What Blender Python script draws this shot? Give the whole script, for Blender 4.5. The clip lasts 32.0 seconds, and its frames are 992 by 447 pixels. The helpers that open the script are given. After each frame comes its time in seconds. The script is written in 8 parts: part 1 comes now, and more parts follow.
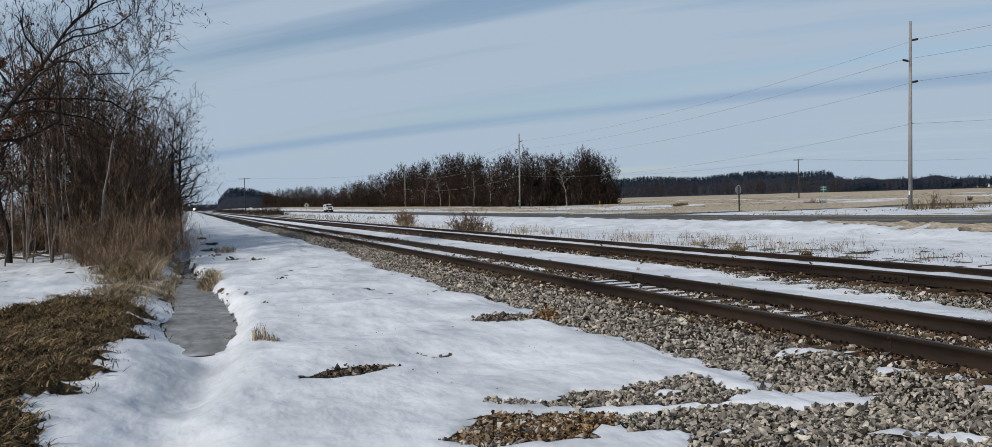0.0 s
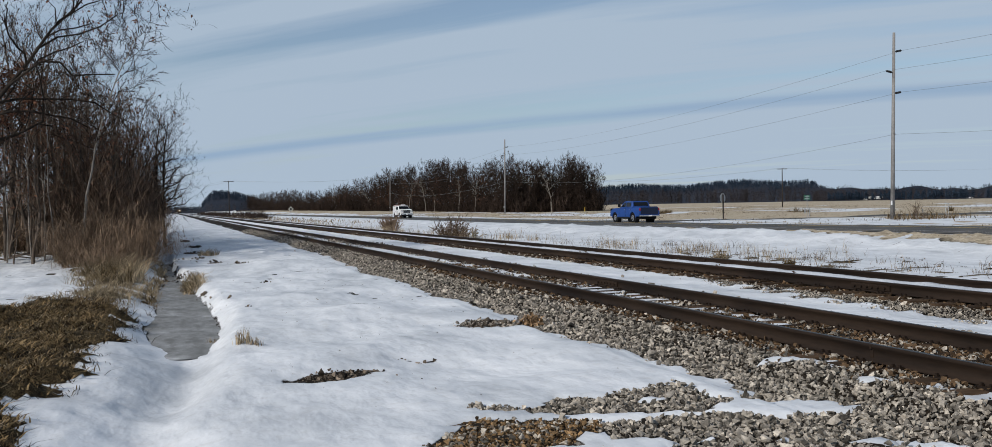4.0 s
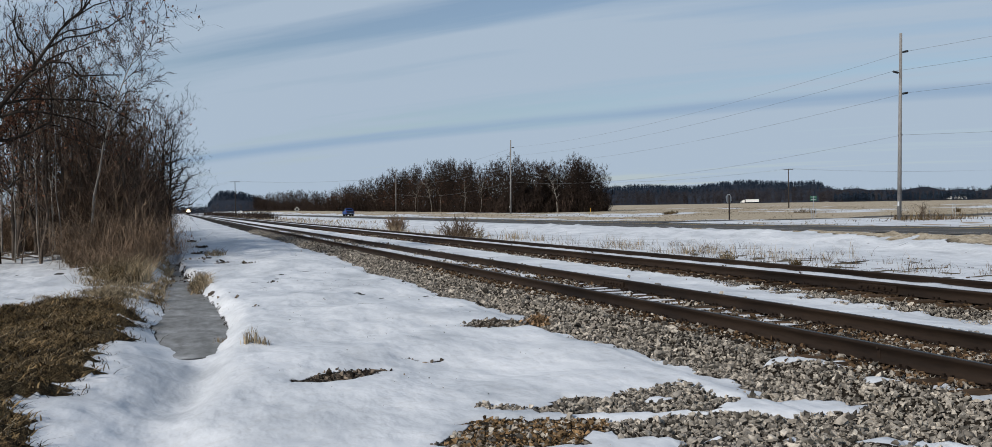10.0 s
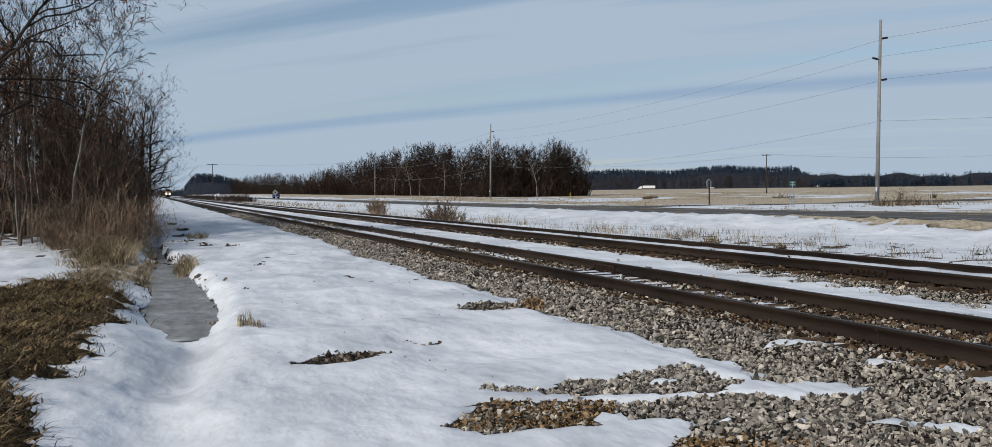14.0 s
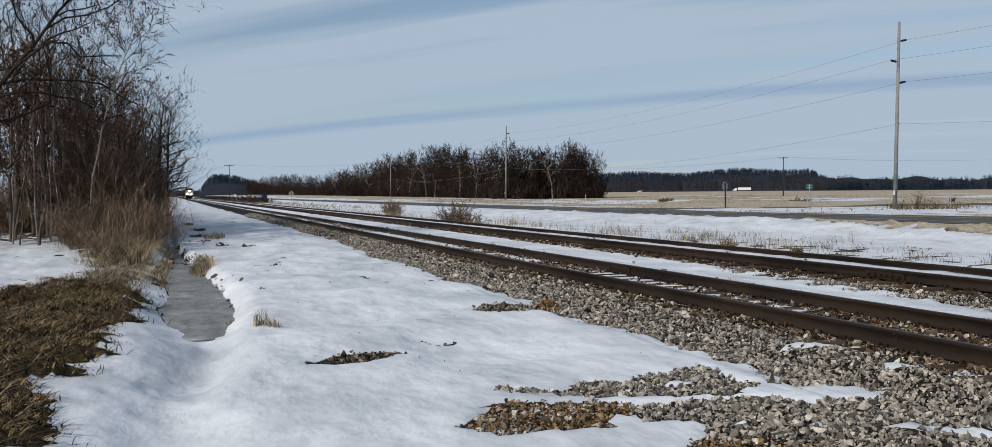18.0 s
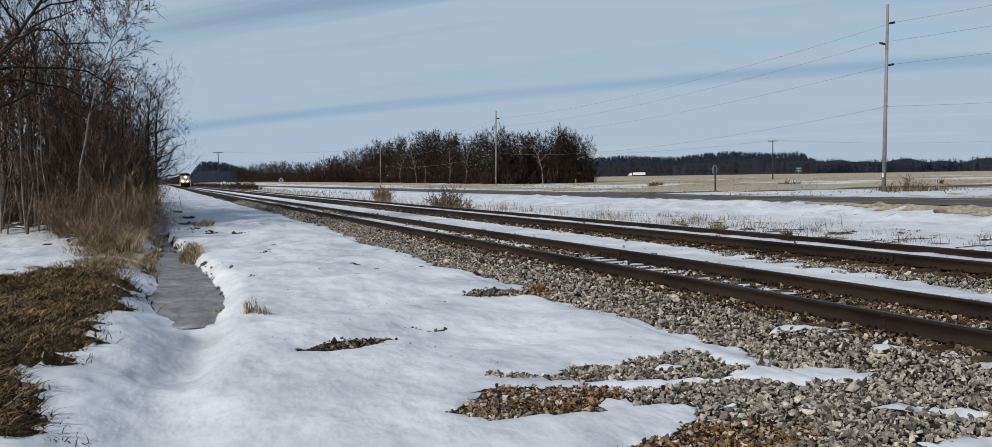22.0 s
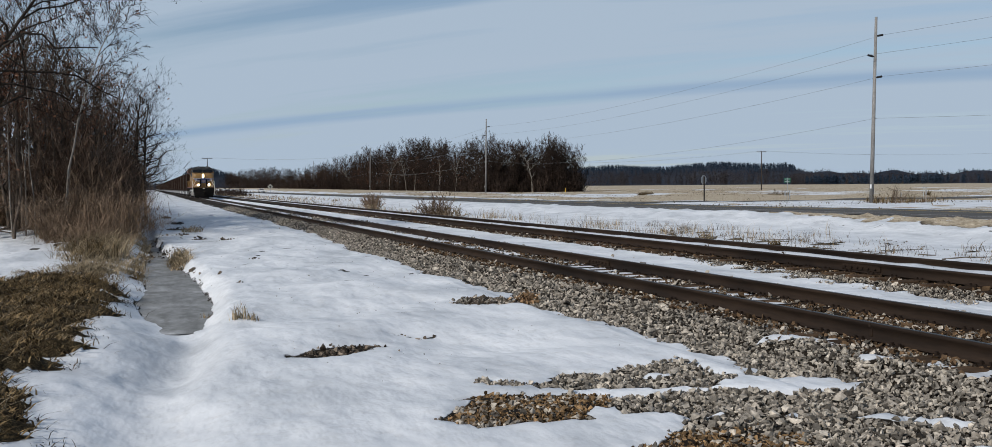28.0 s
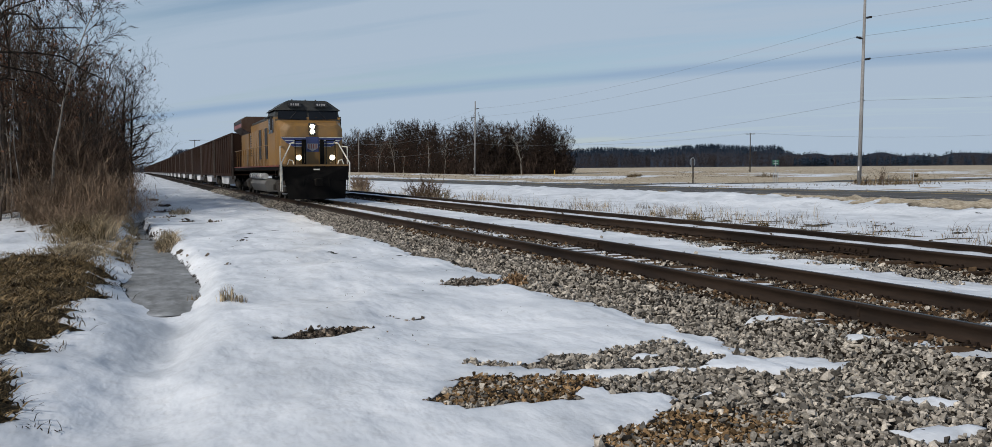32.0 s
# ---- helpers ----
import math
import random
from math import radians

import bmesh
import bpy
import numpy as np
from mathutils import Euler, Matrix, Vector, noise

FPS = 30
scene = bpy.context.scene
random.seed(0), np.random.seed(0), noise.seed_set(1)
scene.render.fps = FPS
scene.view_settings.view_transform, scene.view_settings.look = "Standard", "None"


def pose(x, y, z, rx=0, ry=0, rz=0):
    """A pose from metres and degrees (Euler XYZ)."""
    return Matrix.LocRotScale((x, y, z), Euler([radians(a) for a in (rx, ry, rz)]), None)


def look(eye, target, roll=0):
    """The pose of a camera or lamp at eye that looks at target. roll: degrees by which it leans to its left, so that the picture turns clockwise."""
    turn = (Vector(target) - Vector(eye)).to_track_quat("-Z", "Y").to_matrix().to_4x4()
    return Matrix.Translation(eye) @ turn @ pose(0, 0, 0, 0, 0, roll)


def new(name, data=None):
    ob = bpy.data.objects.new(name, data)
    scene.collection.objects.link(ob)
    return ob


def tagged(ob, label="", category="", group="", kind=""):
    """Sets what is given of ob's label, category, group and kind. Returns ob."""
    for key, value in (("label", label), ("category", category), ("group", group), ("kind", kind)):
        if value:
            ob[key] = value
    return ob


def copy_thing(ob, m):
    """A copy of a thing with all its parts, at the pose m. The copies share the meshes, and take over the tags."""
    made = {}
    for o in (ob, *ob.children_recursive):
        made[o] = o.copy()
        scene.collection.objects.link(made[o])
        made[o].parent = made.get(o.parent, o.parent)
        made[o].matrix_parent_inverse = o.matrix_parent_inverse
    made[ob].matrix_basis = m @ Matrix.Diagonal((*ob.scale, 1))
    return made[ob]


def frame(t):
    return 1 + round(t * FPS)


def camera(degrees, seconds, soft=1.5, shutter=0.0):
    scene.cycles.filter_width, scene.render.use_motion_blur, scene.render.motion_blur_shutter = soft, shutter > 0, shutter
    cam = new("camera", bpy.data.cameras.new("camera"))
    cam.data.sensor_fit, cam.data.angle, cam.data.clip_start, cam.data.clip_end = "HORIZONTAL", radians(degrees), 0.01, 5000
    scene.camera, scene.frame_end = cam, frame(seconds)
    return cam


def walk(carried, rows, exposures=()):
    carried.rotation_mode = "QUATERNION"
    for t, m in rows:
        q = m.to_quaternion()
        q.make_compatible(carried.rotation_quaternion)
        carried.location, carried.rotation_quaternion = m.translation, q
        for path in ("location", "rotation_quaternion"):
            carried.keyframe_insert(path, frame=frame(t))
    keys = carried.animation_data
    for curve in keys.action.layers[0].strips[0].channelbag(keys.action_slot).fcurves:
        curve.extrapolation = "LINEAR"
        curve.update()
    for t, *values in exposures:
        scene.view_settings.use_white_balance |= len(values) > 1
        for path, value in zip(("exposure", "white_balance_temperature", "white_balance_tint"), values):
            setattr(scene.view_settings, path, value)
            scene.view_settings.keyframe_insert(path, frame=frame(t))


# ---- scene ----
cam = camera(56.0, 32.0, soft=0.5)
# seconds, place, yaw, pitch, roll of the hand-held camera
PATH = [
    (0, -0.014, -0.023, 1.469, -18.23, -1.35, -1.58),
    (0.5, -0.015, -0.033, 1.471, -17.92, -1.22, -1.70),
    (1, -0.023, -0.035, 1.477, -17.97, -0.89, -1.29),
    (1.5, -0.029, -0.033, 1.472, -18.37, -1.06, -1.16),
    (2, -0.034, -0.033, 1.472, -18.82, -1.11, -0.60),
    (2.5, -0.034, -0.032, 1.471, -19.11, -1.46, -0.64),
    (3, -0.028, -0.037, 1.473, -19.14, -1.42, -0.76),
    (3.5, -0.027, -0.028, 1.475, -19.26, -1.01, -0.88),
    (5.5, -0.026, -0.037, 1.477, -18.68, -1.15, -1.43),
    (6, -0.026, -0.041, 1.472, -18.72, -1.05, -1.42),
    (6.5, -0.035, -0.032, 1.477, -18.44, -0.96, -1.04),
    (7, -0.033, -0.024, 1.478, -18.50, -1.27, -1.07),
    (7.5, -0.036, -0.032, 1.475, -18.47, -1.05, -0.82),
    (8, -0.038, -0.033, 1.475, -18.66, -1.25, -0.85),
    (8.5, -0.039, -0.034, 1.475, -18.65, -1.27, -0.72),
    (9, -0.047, -0.036, 1.473, -18.48, -1.24, -0.46),
    (9.5, -0.051, -0.046, 1.474, -18.74, -1.08, -0.61),
    (10, -0.055, -0.056, 1.472, -18.82, -0.99, -0.91),
    (10.5, -0.043, -0.057, 1.469, -18.43, -1.07, -0.36),
    (11, -0.082, -0.043, 1.465, -19.34, -1.31, 0.05),
    (11.5, -0.181, 0.027, 1.458, -20.97, -1.04, -1.93),
    (12, -0.260, 0.067, 1.451, -21.95, -1.51, -1.77),
    (12.5, -0.274, 0.072, 1.453, -20.51, -1.55, -0.78),
    (13, -0.278, 0.082, 1.452, -19.98, -1.63, -0.45),
    (13.5, -0.274, 0.071, 1.449, -19.94, -1.86, -0.41),
    (14, -0.278, 0.064, 1.452, -20.12, -1.98, -0.66),
    (14.5, -0.274, 0.063, 1.448, -19.92, -2.11, -0.83),
    (16.5, -0.280, 0.064, 1.451, -19.47, -1.89, -0.78),
    (17, -0.283, 0.059, 1.451, -19.07, -2.04, -0.64),
    (17.5, -0.280, 0.073, 1.449, -19.15, -1.94, -0.50),
    (18, -0.281, 0.061, 1.446, -19.19, -1.86, -0.43),
    (18.5, -0.275, 0.071, 1.442, -19.42, -2.09, -0.65),
    (19, -0.274, 0.068, 1.448, -19.41, -2.11, -0.70),
    (19.5, -0.279, 0.066, 1.447, -19.45, -2.28, -0.68),
    (20, -0.280, 0.074, 1.443, -19.52, -2.55, -0.61),
    (20.5, -0.274, 0.070, 1.443, -19.55, -2.66, -0.53),
    (21, -0.274, 0.078, 1.442, -19.65, -2.80, -0.61),
    (21.5, -0.273, 0.068, 1.441, -19.73, -2.81, -0.83),
    (22, -0.268, 0.066, 1.446, -19.76, -2.77, -0.85),
    (22.5, -0.273, 0.057, 1.444, -19.79, -2.48, -0.89),
    (23, -0.276, 0.059, 1.447, -19.80, -2.24, -0.86),
    (23.5, -0.273, 0.068, 1.448, -19.82, -2.13, -0.74),
    (24, -0.271, 0.064, 1.446, -19.94, -2.26, -0.85),
    (24.5, -0.280, 0.059, 1.449, -19.84, -2.21, -0.67),
    (25, -0.281, 0.061, 1.446, -20.01, -2.30, -0.80),
    (25.5, -0.277, 0.057, 1.443, -19.99, -2.01, -0.76),
    (27.5, -0.281, 0.043, 1.441, -20.31, -2.02, -0.32),
    (28, -0.282, 0.049, 1.443, -20.42, -2.27, -0.38),
    (28.5, -0.286, 0.048, 1.446, -20.48, -2.50, -0.24),
    (29, -0.286, 0.059, 1.441, -20.58, -2.58, -0.04),
    (29.5, -0.285, 0.061, 1.438, -20.72, -2.69, -0.09),
    (30, -0.280, 0.064, 1.438, -20.93, -3.07, -0.18),
    (30.5, -0.280, 0.063, 1.438, -20.42, -2.98, 0.04),
    (31, -0.272, 0.077, 1.428, -20.82, -3.08, -0.13),
    (31.5, -0.276, 0.077, 1.425, -20.94, -3.35, -0.15),
    (32, -0.264, 0.074, 1.426, -21.08, -3.36, -0.39),
]


def aim(yaw, pitch, roll):
    """Target one metre ahead for a yaw to the left from +y and a pitch up, in degrees."""
    a, b = radians(yaw), radians(pitch)
    return Vector((-math.sin(a) * math.cos(b), math.cos(a) * math.cos(b), math.sin(b)))


walk(cam, [(t, look((x, y, z), Vector((x, y, z)) + aim(yaw, pitch, roll), roll)) for t, x, y, z, yaw, pitch, roll in PATH])

# ---- world, sun ----
SUN_AZ, SUN_EL = -115.0, 34.0      # degrees from +y to the right, and above the horizon
scene.view_settings.exposure = 0.0
world = bpy.data.worlds.new("sky")
scene.world = world
world.use_nodes = True
wt = world.node_tree
wt.nodes.clear()


def wnode(kind, **sets):
    n = wt.nodes.new(kind)
    for k, v in sets.items():
        n.inputs[k].default_value = v
    return n


w_out = wt.nodes.new("ShaderNodeOutputWorld")
w_sky = wt.nodes.new("ShaderNodeTexSky")
w_sky.sky_type = "NISHITA"
w_sky.sun_disc = False
w_sky.sun_elevation = radians(SUN_EL)
w_sky.sun_rotation = radians(SUN_AZ)
w_sky.air_density, w_sky.dust_density, w_sky.ozone_density = 1.0, 0.5, 2.5
w_bg = wnode("ShaderNodeBackground", Strength=0.085)
w_cloud = wnode("ShaderNodeBackground", Strength=1.0)
w_tc = wt.nodes.new("ShaderNodeTexCoord")
# a flat cloud sheet: directions are laid onto a plane overhead
w_sep = wt.nodes.new("ShaderNodeSeparateXYZ")
w_zmax = wt.nodes.new("ShaderNodeMath"); w_zmax.operation = "MAXIMUM"; w_zmax.inputs[1].default_value = 0.0
w_zadd = wt.nodes.new("ShaderNodeMath"); w_zadd.operation = "ADD"; w_zadd.inputs[1].default_value = 0.10
w_dx = wt.nodes.new("ShaderNodeMath"); w_dx.operation = "DIVIDE"
w_dy = wt.nodes.new("ShaderNodeMath"); w_dy.operation = "DIVIDE"
w_com = wt.nodes.new("ShaderNodeCombineXYZ")
w_map = wt.nodes.new("ShaderNodeMapping")
w_map.vector_type = "TEXTURE"
w_map.inputs["Location"].default_value = (0.60, 0.67, 0.0)
w_map.inputs["Rotation"].default_value = (0, 0, radians(136))
w_map.inputs["Scale"].default_value = (6.5, 1.0, 1.0)
w_n1 = wnode("ShaderNodeTexNoise", Scale=0.75, Detail=5.0, Roughness=0.52, Distortion=0.35)
w_n2 = wnode("ShaderNodeTexNoise", Scale=2.6, Detail=6.0, Roughness=0.6, Distortion=0.2)
w_mix = wt.nodes.new("ShaderNodeMath"); w_mix.operation = "MULTIPLY_ADD"; w_mix.inputs[1].default_value = 0.42
w_ramp = wt.nodes.new("ShaderNodeValToRGB")
w_ramp.color_ramp.elements[0].position, w_ramp.color_ramp.elements[0].color = 0.585, (0.22, 0.22, 0.22, 1)
w_ramp.color_ramp.elements[1].position, w_ramp.color_ramp.elements[1].color = 0.745, (0.97, 0.97, 0.97, 1)
w_ms = wt.nodes.new("ShaderNodeMixShader")
L = wt.links.new
L(w_tc.outputs["Generated"], w_sep.inputs[0])
L(w_sep.outputs["Z"], w_zmax.inputs[0]); L(w_zmax.outputs[0], w_zadd.inputs[0])
L(w_sep.outputs["X"], w_dx.inputs[0]); L(w_zadd.outputs[0], w_dx.inputs[1])
L(w_sep.outputs["Y"], w_dy.inputs[0]); L(w_zadd.outputs[0], w_dy.inputs[1])
L(w_dx.outputs[0], w_com.inputs[0]); L(w_dy.outputs[0], w_com.inputs[1])
L(w_com.outputs[0], w_map.inputs[0])
L(w_map.outputs[0], w_n1.inputs["Vector"]); L(w_map.outputs[0], w_n2.inputs["Vector"])
L(w_n2.outputs["Fac"], w_mix.inputs[0]); L(w_n1.outputs["Fac"], w_mix.inputs[2])
L(w_mix.outputs[0], w_ramp.inputs[0])
L(w_sky.outputs[0], w_bg.inputs["Color"])
# haze thickens the sheet towards the horizon
w_low = wt.nodes.new("ShaderNodeMapRange"); w_low.clamp = True
for k, v in (("From Min", 0.0), ("From Max", 0.14), ("To Min", 0.55), ("To Max", 0.0)):
    w_low.inputs[k].default_value = v
w_add = wt.nodes.new("ShaderNodeMath"); w_add.operation = "ADD"; w_add.use_clamp = True
L(w_sep.outputs["Z"], w_low.inputs["Value"]); L(w_ramp.outputs[0], w_add.inputs[0]); L(w_low.outputs[0], w_add.inputs[1])
w_zen = wt.nodes.new("ShaderNodeMapRange"); w_zen.clamp = True          # the sheet thins out overhead
for k, v in (("From Min", 0.38), ("From Max", 0.75), ("To Min", 1.0), ("To Max", 0.12)):
    w_zen.inputs[k].default_value = v
# one long clear streak in the sheet, low over the tracks
w_dot = wt.nodes.new("ShaderNodeVectorMath"); w_dot.operation = "DOT_PRODUCT"; w_dot.inputs[1].default_value = (0.667, 0.745, 0.0)
w_off = wt.nodes.new("ShaderNodeMath"); w_off.operation = "MULTIPLY_ADD"; w_off.inputs[1].default_value = 0.9
w_dist = wt.nodes.new("ShaderNodeMath"); w_dist.operation = "SUBTRACT"; w_dist.inputs[1].default_value = 5.33
w_abs = wt.nodes.new("ShaderNodeMath"); w_abs.operation = "ABSOLUTE"
w_gap = wt.nodes.new("ShaderNodeMapRange"); w_gap.clamp = True; w_gap.interpolation_type = "SMOOTHSTEP"
for k, v in (("From Min", 0.0), ("From Max", 0.30), ("To Min", 0.52), ("To Max", 0.0)):
    w_gap.inputs[k].default_value = v
w_blue = wt.nodes.new("ShaderNodeMix"); w_blue.data_type = "RGBA"
w_blue.inputs[6].default_value, w_blue.inputs[7].default_value = (0.404, 0.498, 0.610, 1), (0.20, 0.335, 0.52, 1)
L(w_com.outputs[0], w_dot.inputs[0]); L(w_n1.outputs["Fac"], w_off.inputs[0]); L(w_dot.outputs["Value"], w_off.inputs[2])
L(w_off.outputs[0], w_dist.inputs[0]); L(w_dist.outputs[0], w_abs.inputs[0]); L(w_abs.outputs[0], w_gap.inputs["Value"])
L(w_gap.outputs[0], w_blue.inputs[0]); L(w_blue.outputs[2], w_cloud.inputs["Color"])
w_thin = wt.nodes.new("ShaderNodeMath"); w_thin.operation = "MULTIPLY"
L(w_sep.outputs["Z"], w_zen.inputs["Value"]); L(w_add.outputs[0], w_thin.inputs[0]); L(w_zen.outputs[0], w_thin.inputs[1])
L(w_thin.outputs[0], w_ms.inputs[0]); L(w_bg.outputs[0], w_ms.inputs[1]); L(w_cloud.outputs[0], w_ms.inputs[2])
L(w_ms.outputs[0], w_out.inputs[0])

sun = new("sun", bpy.data.lights.new("sun", "SUN"))
sun.data.energy, sun.data.angle, sun.data.color = 3.45, radians(0.6), (1.0, 0.945, 0.87)
sun_dir = Vector((math.sin(radians(SUN_AZ)) * math.cos(radians(SUN_EL)), math.cos(radians(SUN_AZ)) * math.cos(radians(SUN_EL)), math.sin(radians(SUN_EL))))
sun.matrix_world = look(sun_dir * 60, (0, 0, 0))


# ---- materials ----
def nodes_of(name, rough=0.7, metal=0.0):
    m = bpy.data.materials.new(name)
    m.use_nodes = True
    t = m.node_tree
    b = t.nodes["Principled BSDF"]
    b.inputs["Roughness"].default_value, b.inputs["Metallic"].default_value = rough, metal
    b.inputs["Specular IOR Level"].default_value = 0.5 if rough < 0.5 else 0.5 - 0.42 * min(1.0, (rough - 0.5) / 0.3)
    return m, t, b


def noise_node(t, scale, detail=4.0, rough=0.55, coords="Object", stretch=None):
    tc = t.nodes.new("ShaderNodeTexCoord")
    n = t.nodes.new("ShaderNodeTexNoise")
    n.inputs["Scale"].default_value, n.inputs["Detail"].default_value, n.inputs["Roughness"].default_value = scale, detail, rough
    if stretch:
        mp = t.nodes.new("ShaderNodeMapping")
        mp.inputs["Scale"].default_value = stretch
        t.links.new(tc.outputs[coords], mp.inputs[0])
        t.links.new(mp.outputs[0], n.inputs["Vector"])
    else:
        t.links.new(tc.outputs[coords], n.inputs["Vector"])
    return n


def ramp_node(t, source, stops):
    r = t.nodes.new("ShaderNodeValToRGB")
    e = r.color_ramp.elements
    while len(e) < len(stops):
        e.new(0.5)
    for k, (p, c) in enumerate(stops):
        e[k].position, e[k].color = p, (*c, 1)
    t.links.new(source, r.inputs[0])
    return r


def mix_col(t, fac, a, b, mode="MIX"):
    m = t.nodes.new("ShaderNodeMix")
    m.data_type, m.blend_type = "RGBA", mode
    for sock, v in ((m.inputs[0], fac), (m.inputs[6], a), (m.inputs[7], b)):
        if isinstance(v, (int, float)):
            sock.default_value = v
        elif isinstance(v, tuple):
            sock.default_value = (*v, 1)
        else:
            t.links.new(v, sock)
    return m.outputs[2]


def add_bump(t, b, source, strength=0.3, dist=0.02):
    bp = t.nodes.new("ShaderNodeBump")
    bp.inputs["Strength"].default_value, bp.inputs["Distance"].default_value = strength, dist
    t.links.new(source, bp.inputs["Height"])
    t.links.new(bp.outputs[0], b.inputs["Normal"])


def surface(name, dark, light, scale=6.0, rough=0.7, metal=0.0, fine=None, bump=0.2, dist=0.01, stretch=None, random_by=None, coords="Object", low=0.30):
    """A two-scale procedural surface: dark to light by large noise, broken by fine noise, optionally varied by object or island."""
    m, t, b = nodes_of(name, rough, metal)
    n1 = noise_node(t, scale, 5.0, 0.6, coords, stretch)
    col = ramp_node(t, n1.outputs["Fac"], ((0.3, dark), (0.72, light))).outputs[0]
    n2 = noise_node(t, fine or scale * 9, 3.0, 0.6, coords, stretch)
    shade = ramp_node(t, n2.outputs["Fac"], ((0.3, (0.72, 0.72, 0.72)), (0.7, (1.16, 1.16, 1.16)))).outputs[0]
    col = mix_col(t, 1.0, col, shade, "MULTIPLY")
    if random_by:
        if random_by == "object":
            src = t.nodes.new("ShaderNodeObjectInfo").outputs["Random"]
        else:
            src = t.nodes.new("ShaderNodeNewGeometry").outputs["Random Per Island"]
        rr = ramp_node(t, src, ((0.0, (low, low * 0.97, low * 0.94)), (0.40, (0.72, 0.715, 0.705)), (1.0, (1.50, 1.47, 1.42)))).outputs[0]
        col = mix_col(t, 1.0, col, rr, "MULTIPLY")
    t.links.new(col, b.inputs["Base Color"])
    if bump:
        add_bump(t, b, n2.outputs["Fac"], bump, dist)
    return m


def plain(name, colour, rough=0.5, metal=0.0, glow=0.0):
    m, t, b = nodes_of(name, rough, metal)
    n = noise_node(t, 14.0, 3.0)
    lo, hi = tuple(c * 0.86 for c in colour), tuple(min(1.0, c * 1.1) for c in colour)
    t.links.new(ramp_node(t, n.outputs["Fac"], ((0.3, lo), (0.7, hi))).outputs[0], b.inputs["Base Color"])
    if glow:
        b.inputs["Emission Color"].default_value = (*colour, 1)
        b.inputs["Emission Strength"].default_value = glow
    return m


def ground_material():
    """Snow, dead grass, dirt and gravel fines, mixed by the vertex masks snow, grass and tan with fine noise at their borders."""
    m, t, b = nodes_of("ground_snow_and_grass", 0.8)
    att = {}
    for k in ("snow", "grass", "tan"):
        a = t.nodes.new("ShaderNodeAttribute")
        a.attribute_name = k
        att[k] = a.outputs["Fac"]
    nb = noise_node(t, 7.0, 6.0, 0.68)
    nl = noise_node(t, 0.9, 6.0, 0.6, "Object", (1.0, 0.5, 1.0))
    nf = noise_node(t, 55.0, 4.0, 0.7)

    def edge(mask, width, noise_out, amount):
        s = t.nodes.new("ShaderNodeMath"); s.operation = "MULTIPLY_ADD"
        t.links.new(noise_out, s.inputs[0]); s.inputs[1].default_value = amount
        t.links.new(mask, s.inputs[2])
        r = t.nodes.new("ShaderNodeMapRange"); r.clamp = True
        r.inputs["From Min"].default_value, r.inputs["From Max"].default_value = 0.5 + amount / 2 - width, 0.5 + amount / 2 + width
        t.links.new(s.outputs[0], r.inputs["Value"])
        return r.outputs[0]

    f_snow = edge(att["snow"], 0.05, nb.outputs["Fac"], 0.55)
    f_grass = edge(att["grass"], 0.12, nb.outputs["Fac"], 0.6)
    f_tan = edge(att["tan"], 0.25, nb.outputs["Fac"], 0.5)
    # soil blackened to paint in the shade between the ballast stones
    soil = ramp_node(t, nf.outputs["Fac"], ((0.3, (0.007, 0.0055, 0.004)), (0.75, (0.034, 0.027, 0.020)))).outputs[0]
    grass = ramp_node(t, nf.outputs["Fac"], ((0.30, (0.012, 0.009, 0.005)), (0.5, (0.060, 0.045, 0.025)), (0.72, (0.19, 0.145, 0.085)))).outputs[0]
    # darkens the grass by noise, as painted shade in gaps between clumps
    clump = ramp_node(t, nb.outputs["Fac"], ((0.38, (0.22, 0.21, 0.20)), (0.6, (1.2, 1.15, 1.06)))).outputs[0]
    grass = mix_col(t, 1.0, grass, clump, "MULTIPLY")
    tan = ramp_node(t, nb.outputs["Fac"], ((0.25, (0.23, 0.185, 0.13)), (0.5, (0.42, 0.36, 0.268)), (0.75, (0.60, 0.54, 0.44)))).outputs[0]
    # soft shadows of the verge's unevenness, painted into the tan by coarse noise
    lump_shade = ramp_node(t, noise_node(t, 2.4, 4.0, 0.6).outputs["Fac"], ((0.34, (0.62, 0.59, 0.54)), (0.56, (1.06, 1.05, 1.04)))).outputs[0]
    tan = mix_col(t, 1.0, tan, lump_shade, "MULTIPLY")
    snow = ramp_node(t, nl.outputs["Fac"], ((0.30, (0.45, 0.475, 0.505)), (0.47, (0.60, 0.625, 0.655)), (0.66, (0.72, 0.74, 0.765)))).outputs[0]
    grime = ramp_node(t, nb.outputs["Fac"], ((0.28, (0.86, 0.85, 0.835)), (0.50, (1.0, 1.0, 1.0)))).outputs[0]
    snow = mix_col(t, 1.0, snow, grime, "MULTIPLY")
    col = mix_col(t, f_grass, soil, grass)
    col = mix_col(t, f_tan, col, tan)
    col = mix_col(t, f_snow, col, snow)
    t.links.new(col, b.inputs["Base Color"])
    rr = t.nodes.new("ShaderNodeMapRange")
    t.links.new(f_snow, rr.inputs["Value"])
    rr.inputs["To Min"].default_value, rr.inputs["To Max"].default_value = 0.9, 0.5
    t.links.new(rr.outputs[0], b.inputs["Roughness"])
    def add(noise_out, weight, rest):
        h = t.nodes.new("ShaderNodeMath"); h.operation = "MULTIPLY_ADD"; h.inputs[1].default_value = weight
        t.links.new(noise_out, h.inputs[0])
        if rest is None:
            h.inputs[2].default_value = 0.0
        else:
            t.links.new(rest, h.inputs[2])
        return h.outputs[0]

